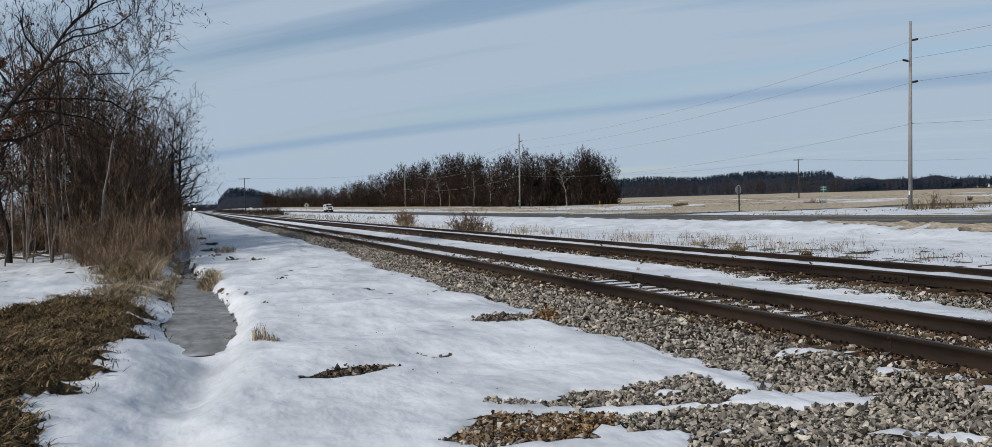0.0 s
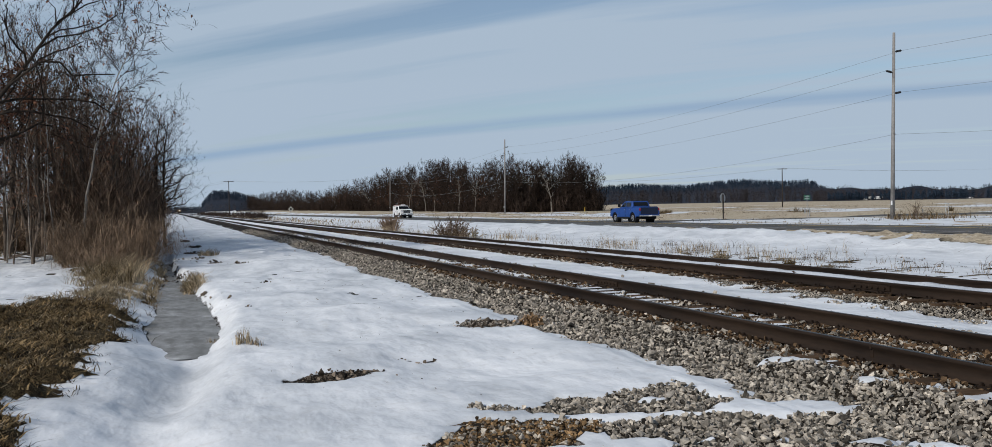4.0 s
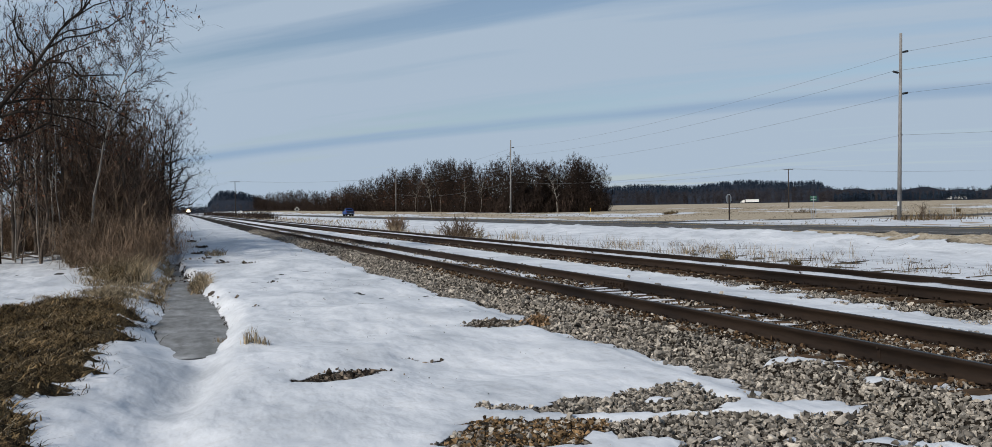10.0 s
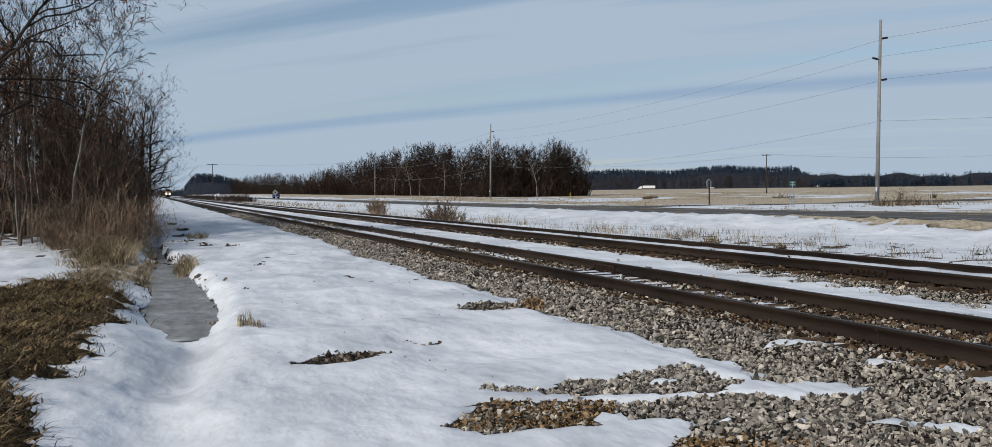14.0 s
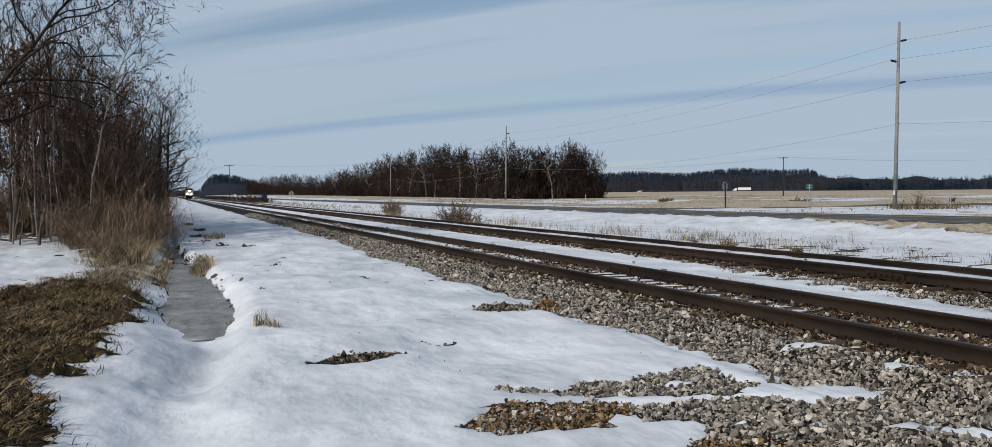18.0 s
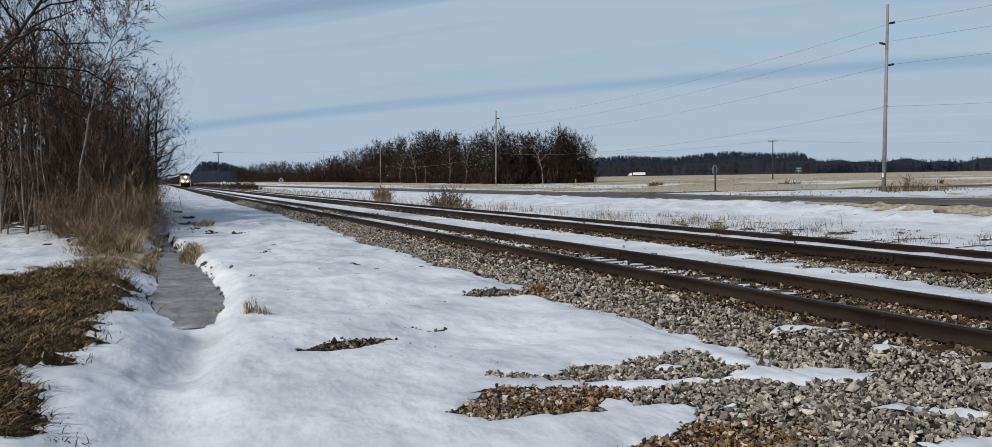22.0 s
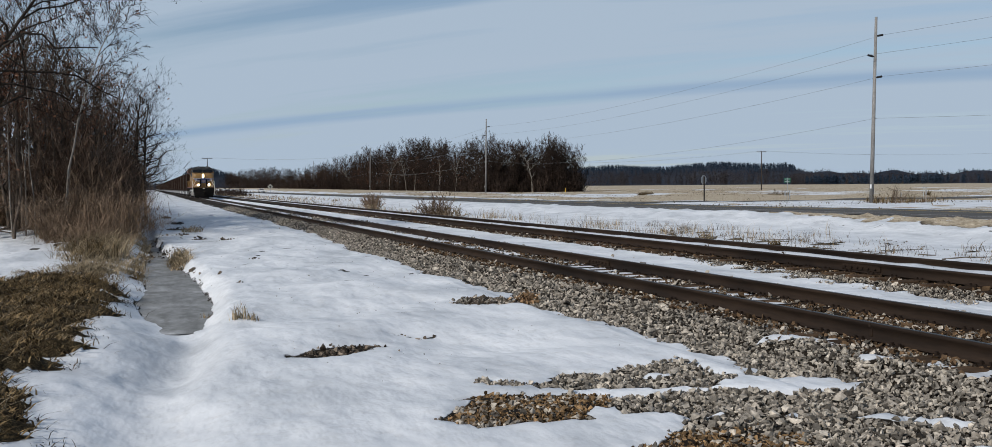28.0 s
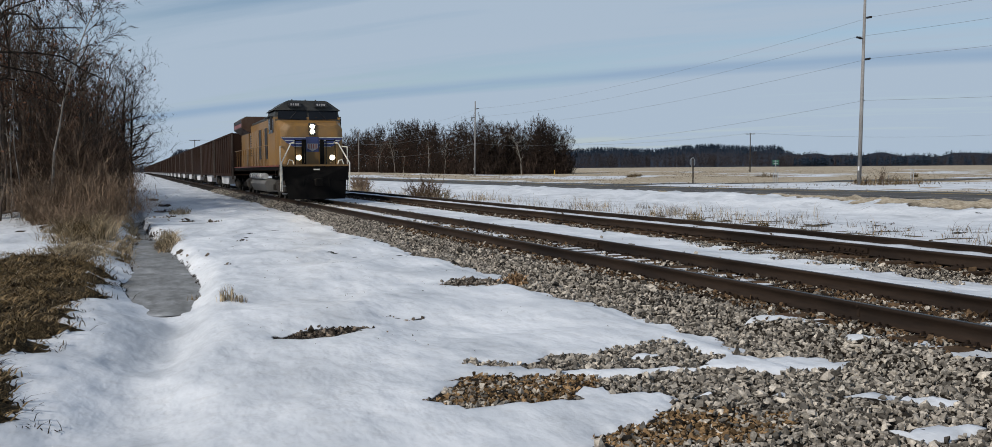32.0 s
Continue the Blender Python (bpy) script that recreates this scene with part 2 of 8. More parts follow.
    height = add(noise_node(t, 2.6, 1.5, 0.4, "Object", (1.0, 0.55, 1.0)).outputs["Fac"], 1.9, None)      # sun cups in the old snow
    height = add(noise_node(t, 8.0, 2.0, 0.5, "Object", (1.0, 0.5, 1.0)).outputs["Fac"], 0.42, height)
    height = add(nf.outputs["Fac"], 0.05, height)
    height = add(f_snow, 0.30, height)
    add_bump(t, b, height, 0.75, 0.045)
    return m


M_GROUND = ground_material()
M_STONE = surface("ballast_stone", (0.11, 0.098, 0.084), (0.52, 0.475, 0.415), 9.0, 0.88, fine=60, bump=0.25, dist=0.004, random_by="island", low=0.12)
M_PEBBLE = surface("brown_pebble", (0.055, 0.034, 0.017), (0.36, 0.235, 0.125), 9.0, 0.85, fine=60, bump=0.4, dist=0.004, random_by="island", low=0.12)
M_RUST = surface("rusty_rail_steel", (0.0095, 0.0060, 0.0043), (0.040, 0.025, 0.016), 3.0, 0.72, 0.1, fine=30, bump=0.15, dist=0.003, stretch=(1, 0.12, 1))
M_RAILTOP = surface("worn_rail_head", (0.024, 0.020, 0.018), (0.065, 0.058, 0.053), 3.0, 0.5, 0.6, bump=0.03, stretch=(1, 0.05, 1))
M_TIE = surface("weathered_tie_wood", (0.022, 0.014, 0.009), (0.10, 0.066, 0.042), 3.0, 0.9, fine=26, bump=0.5, dist=0.01, stretch=(0.15, 1, 1), random_by="object")
M_ASPHALT = surface("worn_asphalt", (0.062, 0.062, 0.062), (0.135, 0.132, 0.128), 0.35, 0.88, fine=40, bump=0.2, dist=0.006)
M_BARK = surface("dark_bark", (0.044, 0.035, 0.028), (0.165, 0.132, 0.107), 2.5, 0.95, fine=22, bump=0.5, dist=0.02, stretch=(1, 1, 0.25))
M_OAKBARK = surface("blackish_oak_bark", (0.010, 0.008, 0.007), (0.048, 0.038, 0.031), 2.5, 0.95, fine=22, bump=0.5, dist=0.02, stretch=(1, 1, 0.25))
M_OAKTWIG = surface("dark_oak_twigs", (0.014, 0.010, 0.008), (0.058, 0.043, 0.034), 0.8, 0.95, bump=0, random_by="object")
M_THICKET = surface("dark_thicket_stems", (0.074, 0.051, 0.038), (0.250, 0.174, 0.127), 0.8, 0.95, bump=0, random_by="object")
M_TWIG = surface("brown_twigs", (0.054, 0.038, 0.029), (0.172, 0.122, 0.092), 0.8, 0.95, bump=0, random_by="object")
M_REDTWIG = surface("reddish_shrub_twigs", (0.105, 0.074, 0.053), (0.37, 0.265, 0.185), 0.9, 0.95, bump=0, random_by="object")
M_BIRCH = surface("pale_birch_bark", (0.10, 0.088, 0.075), (0.33, 0.30, 0.265), 2.0, 0.85, fine=14, bump=0.3, dist=0.01, stretch=(1, 1, 0.5))
M_OAKLEAF = surface("dry_oak_leaves", (0.085, 0.042, 0.028), (0.215, 0.110, 0.070), 1.5, 0.9, bump=0, random_by="island")
M_STRAW = surface("straw_grass", (0.18, 0.138, 0.087), (0.47, 0.385, 0.265), 2.0, 0.9, bump=0, random_by="island")
M_BROWNGRASS = surface("matted_brown_grass", (0.028, 0.020, 0.010), (0.27, 0.195, 0.105), 2.0, 0.95, bump=0, random_by="island", low=0.12)
M_DARKGRASS = surface("dark_brown_grass", (0.010, 0.0075, 0.005), (0.075, 0.055, 0.032), 2.0, 0.95, bump=0, random_by="island")
M_BANKGRASS = surface("tussocky_bank_grass", (0.012, 0.0085, 0.0045), (0.33, 0.235, 0.125), 5.0, 0.95, bump=0, random_by="island", low=0.2)
# blue of distance haze is mixed into the conifer and hill colours
M_CONIFER = surface("hazed_distant_conifers", (0.014, 0.025, 0.046), (0.034, 0.053, 0.080), 0.03, 0.95, bump=0, random_by="island")
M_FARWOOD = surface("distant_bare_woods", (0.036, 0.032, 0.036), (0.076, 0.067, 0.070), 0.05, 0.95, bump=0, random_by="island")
M_HILL = surface("hazed_hillside_woods", (0.016, 0.022, 0.034), (0.036, 0.042, 0.056), 0.02, 0.95, fine=0.3, bump=0)
M_POLE = surface("weathered_grey_pole", (0.15, 0.145, 0.14), (0.30, 0.29, 0.28), 1.2, 0.85, fine=14, bump=0.25, dist=0.006, stretch=(1, 1, 0.4))
M_POLEDARK = surface("dark_treated_pole", (0.030, 0.025, 0.021), (0.085, 0.07, 0.06), 1.2, 0.85, fine=14, bump=0.2, stretch=(1, 1, 0.1))
M_WIRE = plain("grey_wire", (0.20, 0.21, 0.22), 0.5, 0.6)
M_WOODS = surface("brown_wood_mass", (0.027, 0.0200, 0.0168), (0.078, 0.0560, 0.0450), 0.09, 0.95, bump=0, random_by="island")
M_DARKMETAL = plain("dark_metal", (0.035, 0.035, 0.037), 0.55, 0.5)
M_GALV = plain("galvanised_steel", (0.34, 0.35, 0.36), 0.45, 0.7)
M_WHITE = plain("white_paint", (0.74, 0.74, 0.73), 0.45)
M_YELLOWPAINT = plain("yellow_marking", (0.62, 0.42, 0.05), 0.6)
M_SIGNGREY = plain("dull_sign_face", (0.30, 0.29, 0.25), 0.6)
M_RAILPALE = plain("worn_pale_paint", (0.42, 0.42, 0.41), 0.6)
M_GREEN = plain("green_sign_face", (0.015, 0.10, 0.055), 0.5)


def ice_material():
    m, t, b = nodes_of("grey_ditch_ice", 0.22)
    n1 = noise_node(t, 1.3, 5.0, 0.65)
    n2 = noise_node(t, 12.0, 4.0, 0.6)
    c = ramp_node(t, n1.outputs["Fac"], ((0.30, (0.085, 0.080, 0.070)), (0.46, (0.19, 0.19, 0.182)), (0.62, (0.27, 0.275, 0.275)), (0.78, (0.46, 0.465, 0.47)))).outputs[0]
    crack = ramp_node(t, noise_node(t, 3.0, 8.0, 0.7, "Object", (1.5, 0.6, 1)).outputs["Fac"], ((0.40, (0.72, 0.71, 0.69)), (0.52, (1.0, 1.0, 1.0)), (0.68, (1.25, 1.25, 1.25)))).outputs[0]
    c = mix_col(t, 1.0, c, crack, "MULTIPLY")
    t.links.new(c, b.inputs["Base Color"])
    rr = t.nodes.new("ShaderNodeMapRange")
    t.links.new(n1.outputs["Fac"], rr.inputs["Value"])
    rr.inputs["From Min"].default_value, rr.inputs["From Max"].default_value = 0.3, 0.75
    rr.inputs["To Min"].default_value, rr.inputs["To Max"].default_value = 0.42, 0.7
    b.inputs["Specular IOR Level"].default_value = 0.18
    t.links.new(rr.outputs[0], b.inputs["Roughness"])
    add_bump(t, b, n2.outputs["Fac"], 0.20, 0.012)
    return m


M_ICE = ice_material()


# ---- mesh helpers ----
def fast_mesh(name, verts, faces, mat):
    """A mesh from numpy arrays, all faces with the same number of corners."""
    me = bpy.data.meshes.new(name)
    n, k = faces.shape
    me.vertices.add(len(verts))
    me.vertices.foreach_set("co", np.ascontiguousarray(verts, dtype=np.float32).ravel())
    me.loops.add(n * k)
    me.loops.foreach_set("vertex_index", np.ascontiguousarray(faces, dtype=np.int32).ravel())
    me.polygons.add(n)
    me.polygons.foreach_set("loop_start", np.arange(0, n * k, k, dtype=np.int32))
    me.polygons.foreach_set("loop_total", np.full(n, k, dtype=np.int32))
    me.materials.append(mat)
    me.update(calc_edges=True)
    return me


def part(name, bm, material, parent, label="", smooth=False):
    """Links a bmesh as one mesh object under a thing or part."""
    me = bpy.data.meshes.new(name)
    bm.to_mesh(me)
    bm.free()
    for m in material if isinstance(material, (list, tuple)) else (material,):
        me.materials.append(m)
    if smooth:
        me.polygons.foreach_set("use_smooth", [True] * len(me.polygons))
    ob = new(name, me)
    ob.parent = parent
    if label:
        ob["label"] = label
    return ob


def empty(name, m=None):
    ob = new(name)
    ob.empty_display_size = 0.3
    if m is not None:
        ob.matrix_basis = m
    return ob


def box(bm, x0, x1, y0, y1, z0, z1, bevel=0.0):
    r = bmesh.ops.create_cube(bm, size=1.0, matrix=Matrix.Translation(((x0 + x1) / 2, (y0 + y1) / 2, (z0 + z1) / 2)) @ Matrix.Diagonal((x1 - x0, y1 - y0, z1 - z0, 1)))
    if bevel:
        es = list({e for v in r["verts"] for e in v.link_edges})
        bmesh.ops.bevel(bm, geom=es, offset=bevel, segments=2, profile=0.6, affect="EDGES")
    return bm


def boxm(x0, x1, y0, y1, z0, z1, bevel=0.0):
    return box(bmesh.new(), x0, x1, y0, y1, z0, z1, bevel)


def tube(bm, a, b, r0, r1=None, seg=8):
    """A tapered rod from a to b."""
    a, b = Vector(a), Vector(b)
    d = b - a
    m = Matrix.Translation((a + b) / 2) @ d.to_track_quat("Z", "Y").to_matrix().to_4x4()
    bmesh.ops.create_cone(bm, cap_ends=True, segments=seg, radius1=r0, radius2=r0 if r1 is None else r1, depth=d.length, matrix=m)
    return bm


def polyrod(bm, pts, r, seg=6):
    for p, q in zip(pts, pts[1:]):
        tube(bm, p, q, r, r, seg)
    return bm


def cable(name, pts, r, mat, sides=5):
    """One continuous round cable through the points."""
    p = np.array([tuple(q) for q in pts])
    d = np.gradient(p, axis=0)
    d /= np.linalg.norm(d, axis=1)[:, None]
    u = np.cross(d, (0, 0, 1.0)); u /= np.linalg.norm(u, axis=1)[:, None]
    w = np.cross(u, d)
    n = len(p)
    v = np.stack([p + r * (u * math.cos(6.2832 * k / sides) + w * math.sin(6.2832 * k / sides)) for k in range(sides)], 1).reshape(-1, 3)
    f = np.array([(j * sides + k, j * sides + (k + 1) % sides, (j + 1) * sides + (k + 1) % sides, (j + 1) * sides + k) for j in range(n - 1) for k in range(sides)])
    return fast_mesh(name, v, f, mat)


def prism(bm, outline, axis, lo, hi, bevel=0.0):
    """Extrudes a closed outline (pairs) along axis from lo to hi. x: pairs are (y, z); y: (x, z); z: (x, y)."""
    def at(p, d):
        return {"x": (d, p[0], p[1]), "y": (p[0], d, p[1]), "z": (p[0], p[1], d)}[axis]
    lo_v = [bm.verts.new(at(p, lo)) for p in outline]
    hi_v = [bm.verts.new(at(p, hi)) for p in outline]
    n = len(outline)
    fs = [bm.faces.new(lo_v), bm.faces.new(hi_v[::-1])]
    for k in range(n):
        fs.append(bm.faces.new((lo_v[k], hi_v[k], hi_v[(k + 1) % n], lo_v[(k + 1) % n])))
    bmesh.ops.recalc_face_normals(bm, faces=fs)
    if bevel:
        es = list({e for f in fs for e in f.edges})
        bmesh.ops.bevel(bm, geom=es, offset=bevel, segments=2, profile=0.6, affect="EDGES")
    return bm




def lattice(x, y, seed):
    """Smooth value noise in -1..1 on numpy arrays."""
    xi, yi = np.floor(x).astype(np.int64), np.floor(y).astype(np.int64)
    fx, fy = x - xi, y - yi
    fx, fy = fx * fx * (3 - 2 * fx), fy * fy * (3 - 2 * fy)

    def h(a, b):
        v = (a * 374761393 + b * 668265263 + seed * 974634777) & 0xFFFFFFFF
        v = ((v ^ (v >> 13)) * 1274126177) & 0xFFFFFFFF
        return ((v ^ (v >> 16)) & 0xFFFF) / 32767.5 - 1.0

    top = h(xi, yi) * (1 - fx) + h(xi + 1, yi) * fx
    bot = h(xi, yi + 1) * (1 - fx) + h(xi + 1, yi + 1) * fx
    return top * (1 - fy) + bot * fy


def fbm(x, y, scale, seed, octaves=4):
    out, amp = 0.0, 1.0
    for k in range(octaves):
        out = out + amp * lattice(x / scale, y / scale, seed + k)
        scale, amp = scale * 0.5, amp * 0.55
    return out


def step(x, lo, hi):
    t = np.clip((x - lo) / (hi - lo), 0, 1)
    return t * t * (3 - 2 * t)


def blob(x, y, cx, cy, rx, ry, turn=0.0):
    """1 inside an ellipse, falling to 0 outside, 0.5 on its rim."""
    c, s = math.cos(radians(turn)), math.sin(radians(turn))
    u, v = ((x - cx) * c + (y - cy) * s) / rx, (-(x - cx) * s + (y - cy) * c) / ry
    return np.clip(1.25 - 0.75 * np.sqrt(u * u + v * v), 0, 1)

# ---- land ----
T1, T2, T2_Z = 7.52, 12.0, 0.10      # centre lines of the two tracks, height of the second one's rail heads
GAUGE = 0.753                         # from a centre line to a rail's centre
ROAD_A, ROAD_B, LANE_MID = 32.7, 42.0, 37.4


def road_z(y):
    return -0.02 - 0.13 * step(y, 35.0, 65.0)


def ditch_x(y):
    """The ditch's centre line, which wanders a little."""
    return 0.14 + 0.10 * np.sin(y * 0.33 + 1.2) - 0.40 * step(y, 22, 34)


def pond_gap(x, y):
    """Distance outside the ditch's ice, negative over it; the near end is round and the sides wander."""
    left = np.interp(y, (14.4, 15.6, 16.8, 18.3, 19.3, 21.2, 23.5, 25.3, 30.0, 36.0, 60.0), (0.03, -0.27, -0.40, -0.48, -0.29, -0.29, -0.45, -0.39, -0.24, -0.38, -0.46))
    right = np.interp(y, (14.4, 15.6, 17.8, 20.5, 23.1, 25.0, 27.1, 31.1, 36.0, 60.0), (0.40, 0.63, 0.74, 0.67, 0.59, 0.44, 0.31, 0.16, -0.06, -0.20))
    wander = 0.05 * fbm(x, y, 0.5, 13, 3)
    side = np.maximum(left - x, x - right)
    end = (14.45 - y) * 0.6
    return np.maximum(side, end) + wander


def swale_x(y):
    """The shallow trough in the snow that leads on from the ditch towards the near end."""
    return 0.16 - 0.55 * (1 - step(y, 7.5, 14.0))


def mound(x, y):
    """The dead-grass bank beside the ditch: 0.5 on its rim, 1 well inside."""
    right = np.interp(y, (5, 7.6, 8.2, 8.9, 9.6, 10.4, 11.6, 13.2, 15.0, 17.6, 20.4, 23.0), (-1.0, -1.05, -1.14, -1.34, -1.58, -1.38, -1.10, -1.12, -0.95, -0.88, -1.12, -2.2))
    back = np.interp(x, (-9, -4.6, -3.4, -2.3, -1.0), (14.5, 16.6, 18.4, 21.0, 21.0))
    d = np.minimum(np.minimum(right - x, (back - y) * 0.4), (y - 7.75) * 0.8)
    ragged_rim = 0.30 * fbm(x * 0.30 - y * 0.25, y, 0.30, 37, 4) + 0.12 * fbm(x, y, 1.4, 38, 2)
    return np.clip(0.5 + (d + ragged_rim) * 0.9, 0, 1)


def inside(x, y, pts):
    """Signed distance to a closed outline, positive inside."""
    best, odd = np.full(np.shape(x), 1e9), np.zeros(np.shape(x), dtype=bool)
    for (ax, ay), (bx, by) in zip(pts, pts[1:] + pts[:1]):
        ex, ey = bx - ax, by - ay
        t = np.clip(((x - ax) * ex + (y - ay) * ey) / (ex * ex + ey * ey), 0, 1)
        best = np.minimum(best, np.hypot(x - ax - t * ex, y - ay - t * ey))
        cross = (ay > y) != (by > y)
        odd ^= cross & (x < ax + (y - ay) * ex / (ey if ey else 1e-9))
    return np.where(odd, best, -best)


def strip(x, y, ax, ay, bx, by, half):
    """Signed distance to a straight band with round ends, positive inside."""
    ex, ey = bx - ax, by - ay
    t = np.clip(((x - ax) * ex + (y - ay) * ey) / (ex * ex + ey * ey), 0, 1)
    return half - np.hypot(x - ax - t * ex, y - ay - t * ey)


PATCHES = ((1.62, 10.32, 0.46, 0.24, 14), (2.12, 10.46, 0.20, 0.035, 8), (4.68, 13.45, 0.68, 0.32, 12), (3.0, 12.9, 0.20, 0.05, 0), (2.62, 11.2, 0.22, 0.05, -14),
           (2.90, 11.05, 0.22, 0.035, 20), (1.48, 35.6, 0.28, 0.45, 0), (2.22, 33.2, 0.32, 0.22, 0), (2.22, 24.5, 0.17, 0.12, 0), (0.74, 44.0, 0.3, 0.8, 0), (2.7, 18.9, 0.10, 0.06, 0),
           (1.38, 18.6, 0.12, 0.06, 0), (3.59, 29.7, 0.2, 0.15, 0), (0.75, 62.0, 0.26, 1.8, 0), (1.1, 52.0, 0.40, 1.2, 0), (1.0, 38.5, 0.2, 0.4, 0))
STONY = ((1.62, 10.34, 0.46, 0.22, 14), (4.72, 13.45, 0.66, 0.30, 12))
# stony ground that has melted out beside the first track, and the snow that still lies on it
STONE_FAN = [(6.4, 9.4), (5.21, 9.39), (5.45, 9.11), (5.52, 8.6), (5.39, 8.06), (5.29, 7.56), (5.06, 7.49), (4.86, 7.26), (4.6, 7.5), (4.21, 7.1), (4.13, 6.92), (4.32, 6.64), (4.28, 6.41), (4.01, 6.11),
             (3.66, 6.10), (3.40, 6.03), (3.24, 5.86), (3.03, 5.68), (2.58, 5.62), (2.3, 5.2), (1.5, 3.0), (6.4, 3.0)]
BROWN_PATCH = [(1.68, 7.02), (2.0, 7.06), (2.1, 7.19), (2.16, 7.43), (2.0, 7.62), (2.38, 7.64), (2.76, 7.34), (2.99, 7.19), (3.3, 7.2), (3.31, 6.89), (3.17, 6.67), (2.9, 6.68), (2.86, 6.44), (2.58, 6.51), (2.12, 6.65), (1.88, 6.87)]
STONE_BAND = [(2.55, 8.23), (2.98, 7.80), (3.25, 8.01), (3.37, 8.09), (3.71, 7.83), (3.96, 8.12), (4.25, 8.14), (4.76, 8.26), (4.73, 7.91), (4.61, 7.56), (4.21, 7.1), (4.0, 7.02), (3.44, 7.25), (3.03, 7.50), (2.74, 7.72)]
STONE_MID = [(3.28, 7.1), (3.58, 6.93), (3.91, 6.98), (4.13, 6.92), (4.32, 6.64), (4.28, 6.41), (4.01, 6.11), (3.66, 6.19), (3.55, 6.47), (3.28, 6.4), (3.07, 6.42), (3.27, 6.58), (3.21, 6.7)]
SNOW_TONGUE = [(4.55, 7.25), (4.86, 7.26), (5.01, 6.95), (5.21, 7.03), (5.53, 6.99), (5.67, 6.73), (5.47, 6.44), (4.94, 6.52), (4.74, 6.43), (4.61, 6.6), (4.26, 6.93)]
SNOW_STRIPS = ((6.02, 8.50, 6.36, 8.15, 0.10), (6.36, 8.15, 6.42, 7.40, 0.09), (6.22, 7.05, 6.42, 6.70, 0.10), (6.42, 6.70, 6.46, 6.0, 0.15), (5.2, 5.42, 5.5, 5.25, 0.10), (4.5, 4.65, 5.0, 4.62, 0.12),
               (4.05, 6.0, 4.32, 5.86, 0.055), (2.36, 6.62, 2.62, 6.60, 0.012), (4.1, 7.62, 4.4, 7.55, 0.04), (4.6, 5.6, 4.85, 5.5, 0.025))


def toe_x(y):
    """Where the ballast of the first track meets the snow."""
    return 5.22 + 0.45 * step(y, 24, 40) + 0.06 * np.sin(y * 0.9) + 0.05 * np.sin(y * 0.37 + 1.0) + 0.12 * fbm(y * 1.0, y * 0 + 3.3, 1.3, 5, 3)


def gravel_mask(x, y):
    """1 where loose stones lie open, 0 under snow."""
    edge = toe_x(y)
    g = step(x, edge - 0.18, edge + 0.18) * (1 - step(x, 8.72, 9.12))
    snowy_mid = np.where(np.abs(x - T1 - 0.05) < 0.62, 0.12 + step(y, 9, 16) * 0.70 + 0.18 * step(y, 20, 32), 0.0)      # snow between the rails, farther along
    g = g * (1 - snowy_mid * (0.75 + 0.6 * fbm(x * 0.4, y * 0.12, 0.6, 31, 3)))
    inner = np.exp(-((x - 7.22) / 0.20) ** 2) + 0.8 * np.exp(-((x - 7.85) / 0.14) ** 2)      # thin snow left along the rails' inner sides
    g = g * (1 - inner * step(fbm(x, y * 0.45, 0.8, 32, 3) + 0.25 * step(y, 8, 14), 0.18, 0.42))
    strip2 = step(x, 10.50, 10.85) * (1 - step(x, 13.0, 13.3)) * np.where(np.abs(x - T2 - 0.03) < 0.68, 0.0, 1.0) * np.where(x > T2, 0.75, 1.0)
    near2 = blob(x, y, 10.70, 9.6, 0.62, 4.9, 0)
    g = np.maximum(g, np.maximum(strip2, near2))
    rough = 0.07 * fbm(x, y, 0.5, 91, 3) + 0.06 * fbm(x, y, 0.16, 92, 2)
    near = (x > 1) & (x < 7.2) & (y < 9.2)
    fan = np.maximum.reduce([inside(x, y, q) for q in (STONE_FAN, BROWN_PATCH, STONE_BAND, STONE_MID)]) + 0.01 + rough
    g = np.maximum(g, np.where(near, np.clip(0.5 + fan / 0.14, 0, 1), 0))
    wx, wy = x + 0.09 * fbm(x, y, 0.45, 98, 3), y + 0.08 * fbm(x, y, 0.40, 99, 3)
    lying = inside(wx, wy, SNOW_TONGUE) + 0.02
    for p in SNOW_STRIPS:
        lying = np.maximum(lying, strip(wx, wy, *p))
    g = np.minimum(g, np.where(near, 1 - np.clip(0.5 + (lying - rough) / 0.12, 0, 1), 1))
    for p in STONY:
        g = np.maximum(g, blob(x, y, *p))
    g = g + 0.6 * fbm(x, y, 0.30, 93, 3) * (4 * np.clip(g, 0, 1) * (1 - np.clip(g, 0, 1)))
    return np.clip(g, 0, 1)


def bed(x, centre, head):
    """Height of a track bed's crown: flat under the ties, falling to both sides."""
    return head - (0.232 if centre > 10 else 0.198) - 0.40 * np.clip(np.abs(x - centre) - 1.42, 0, 3.0)


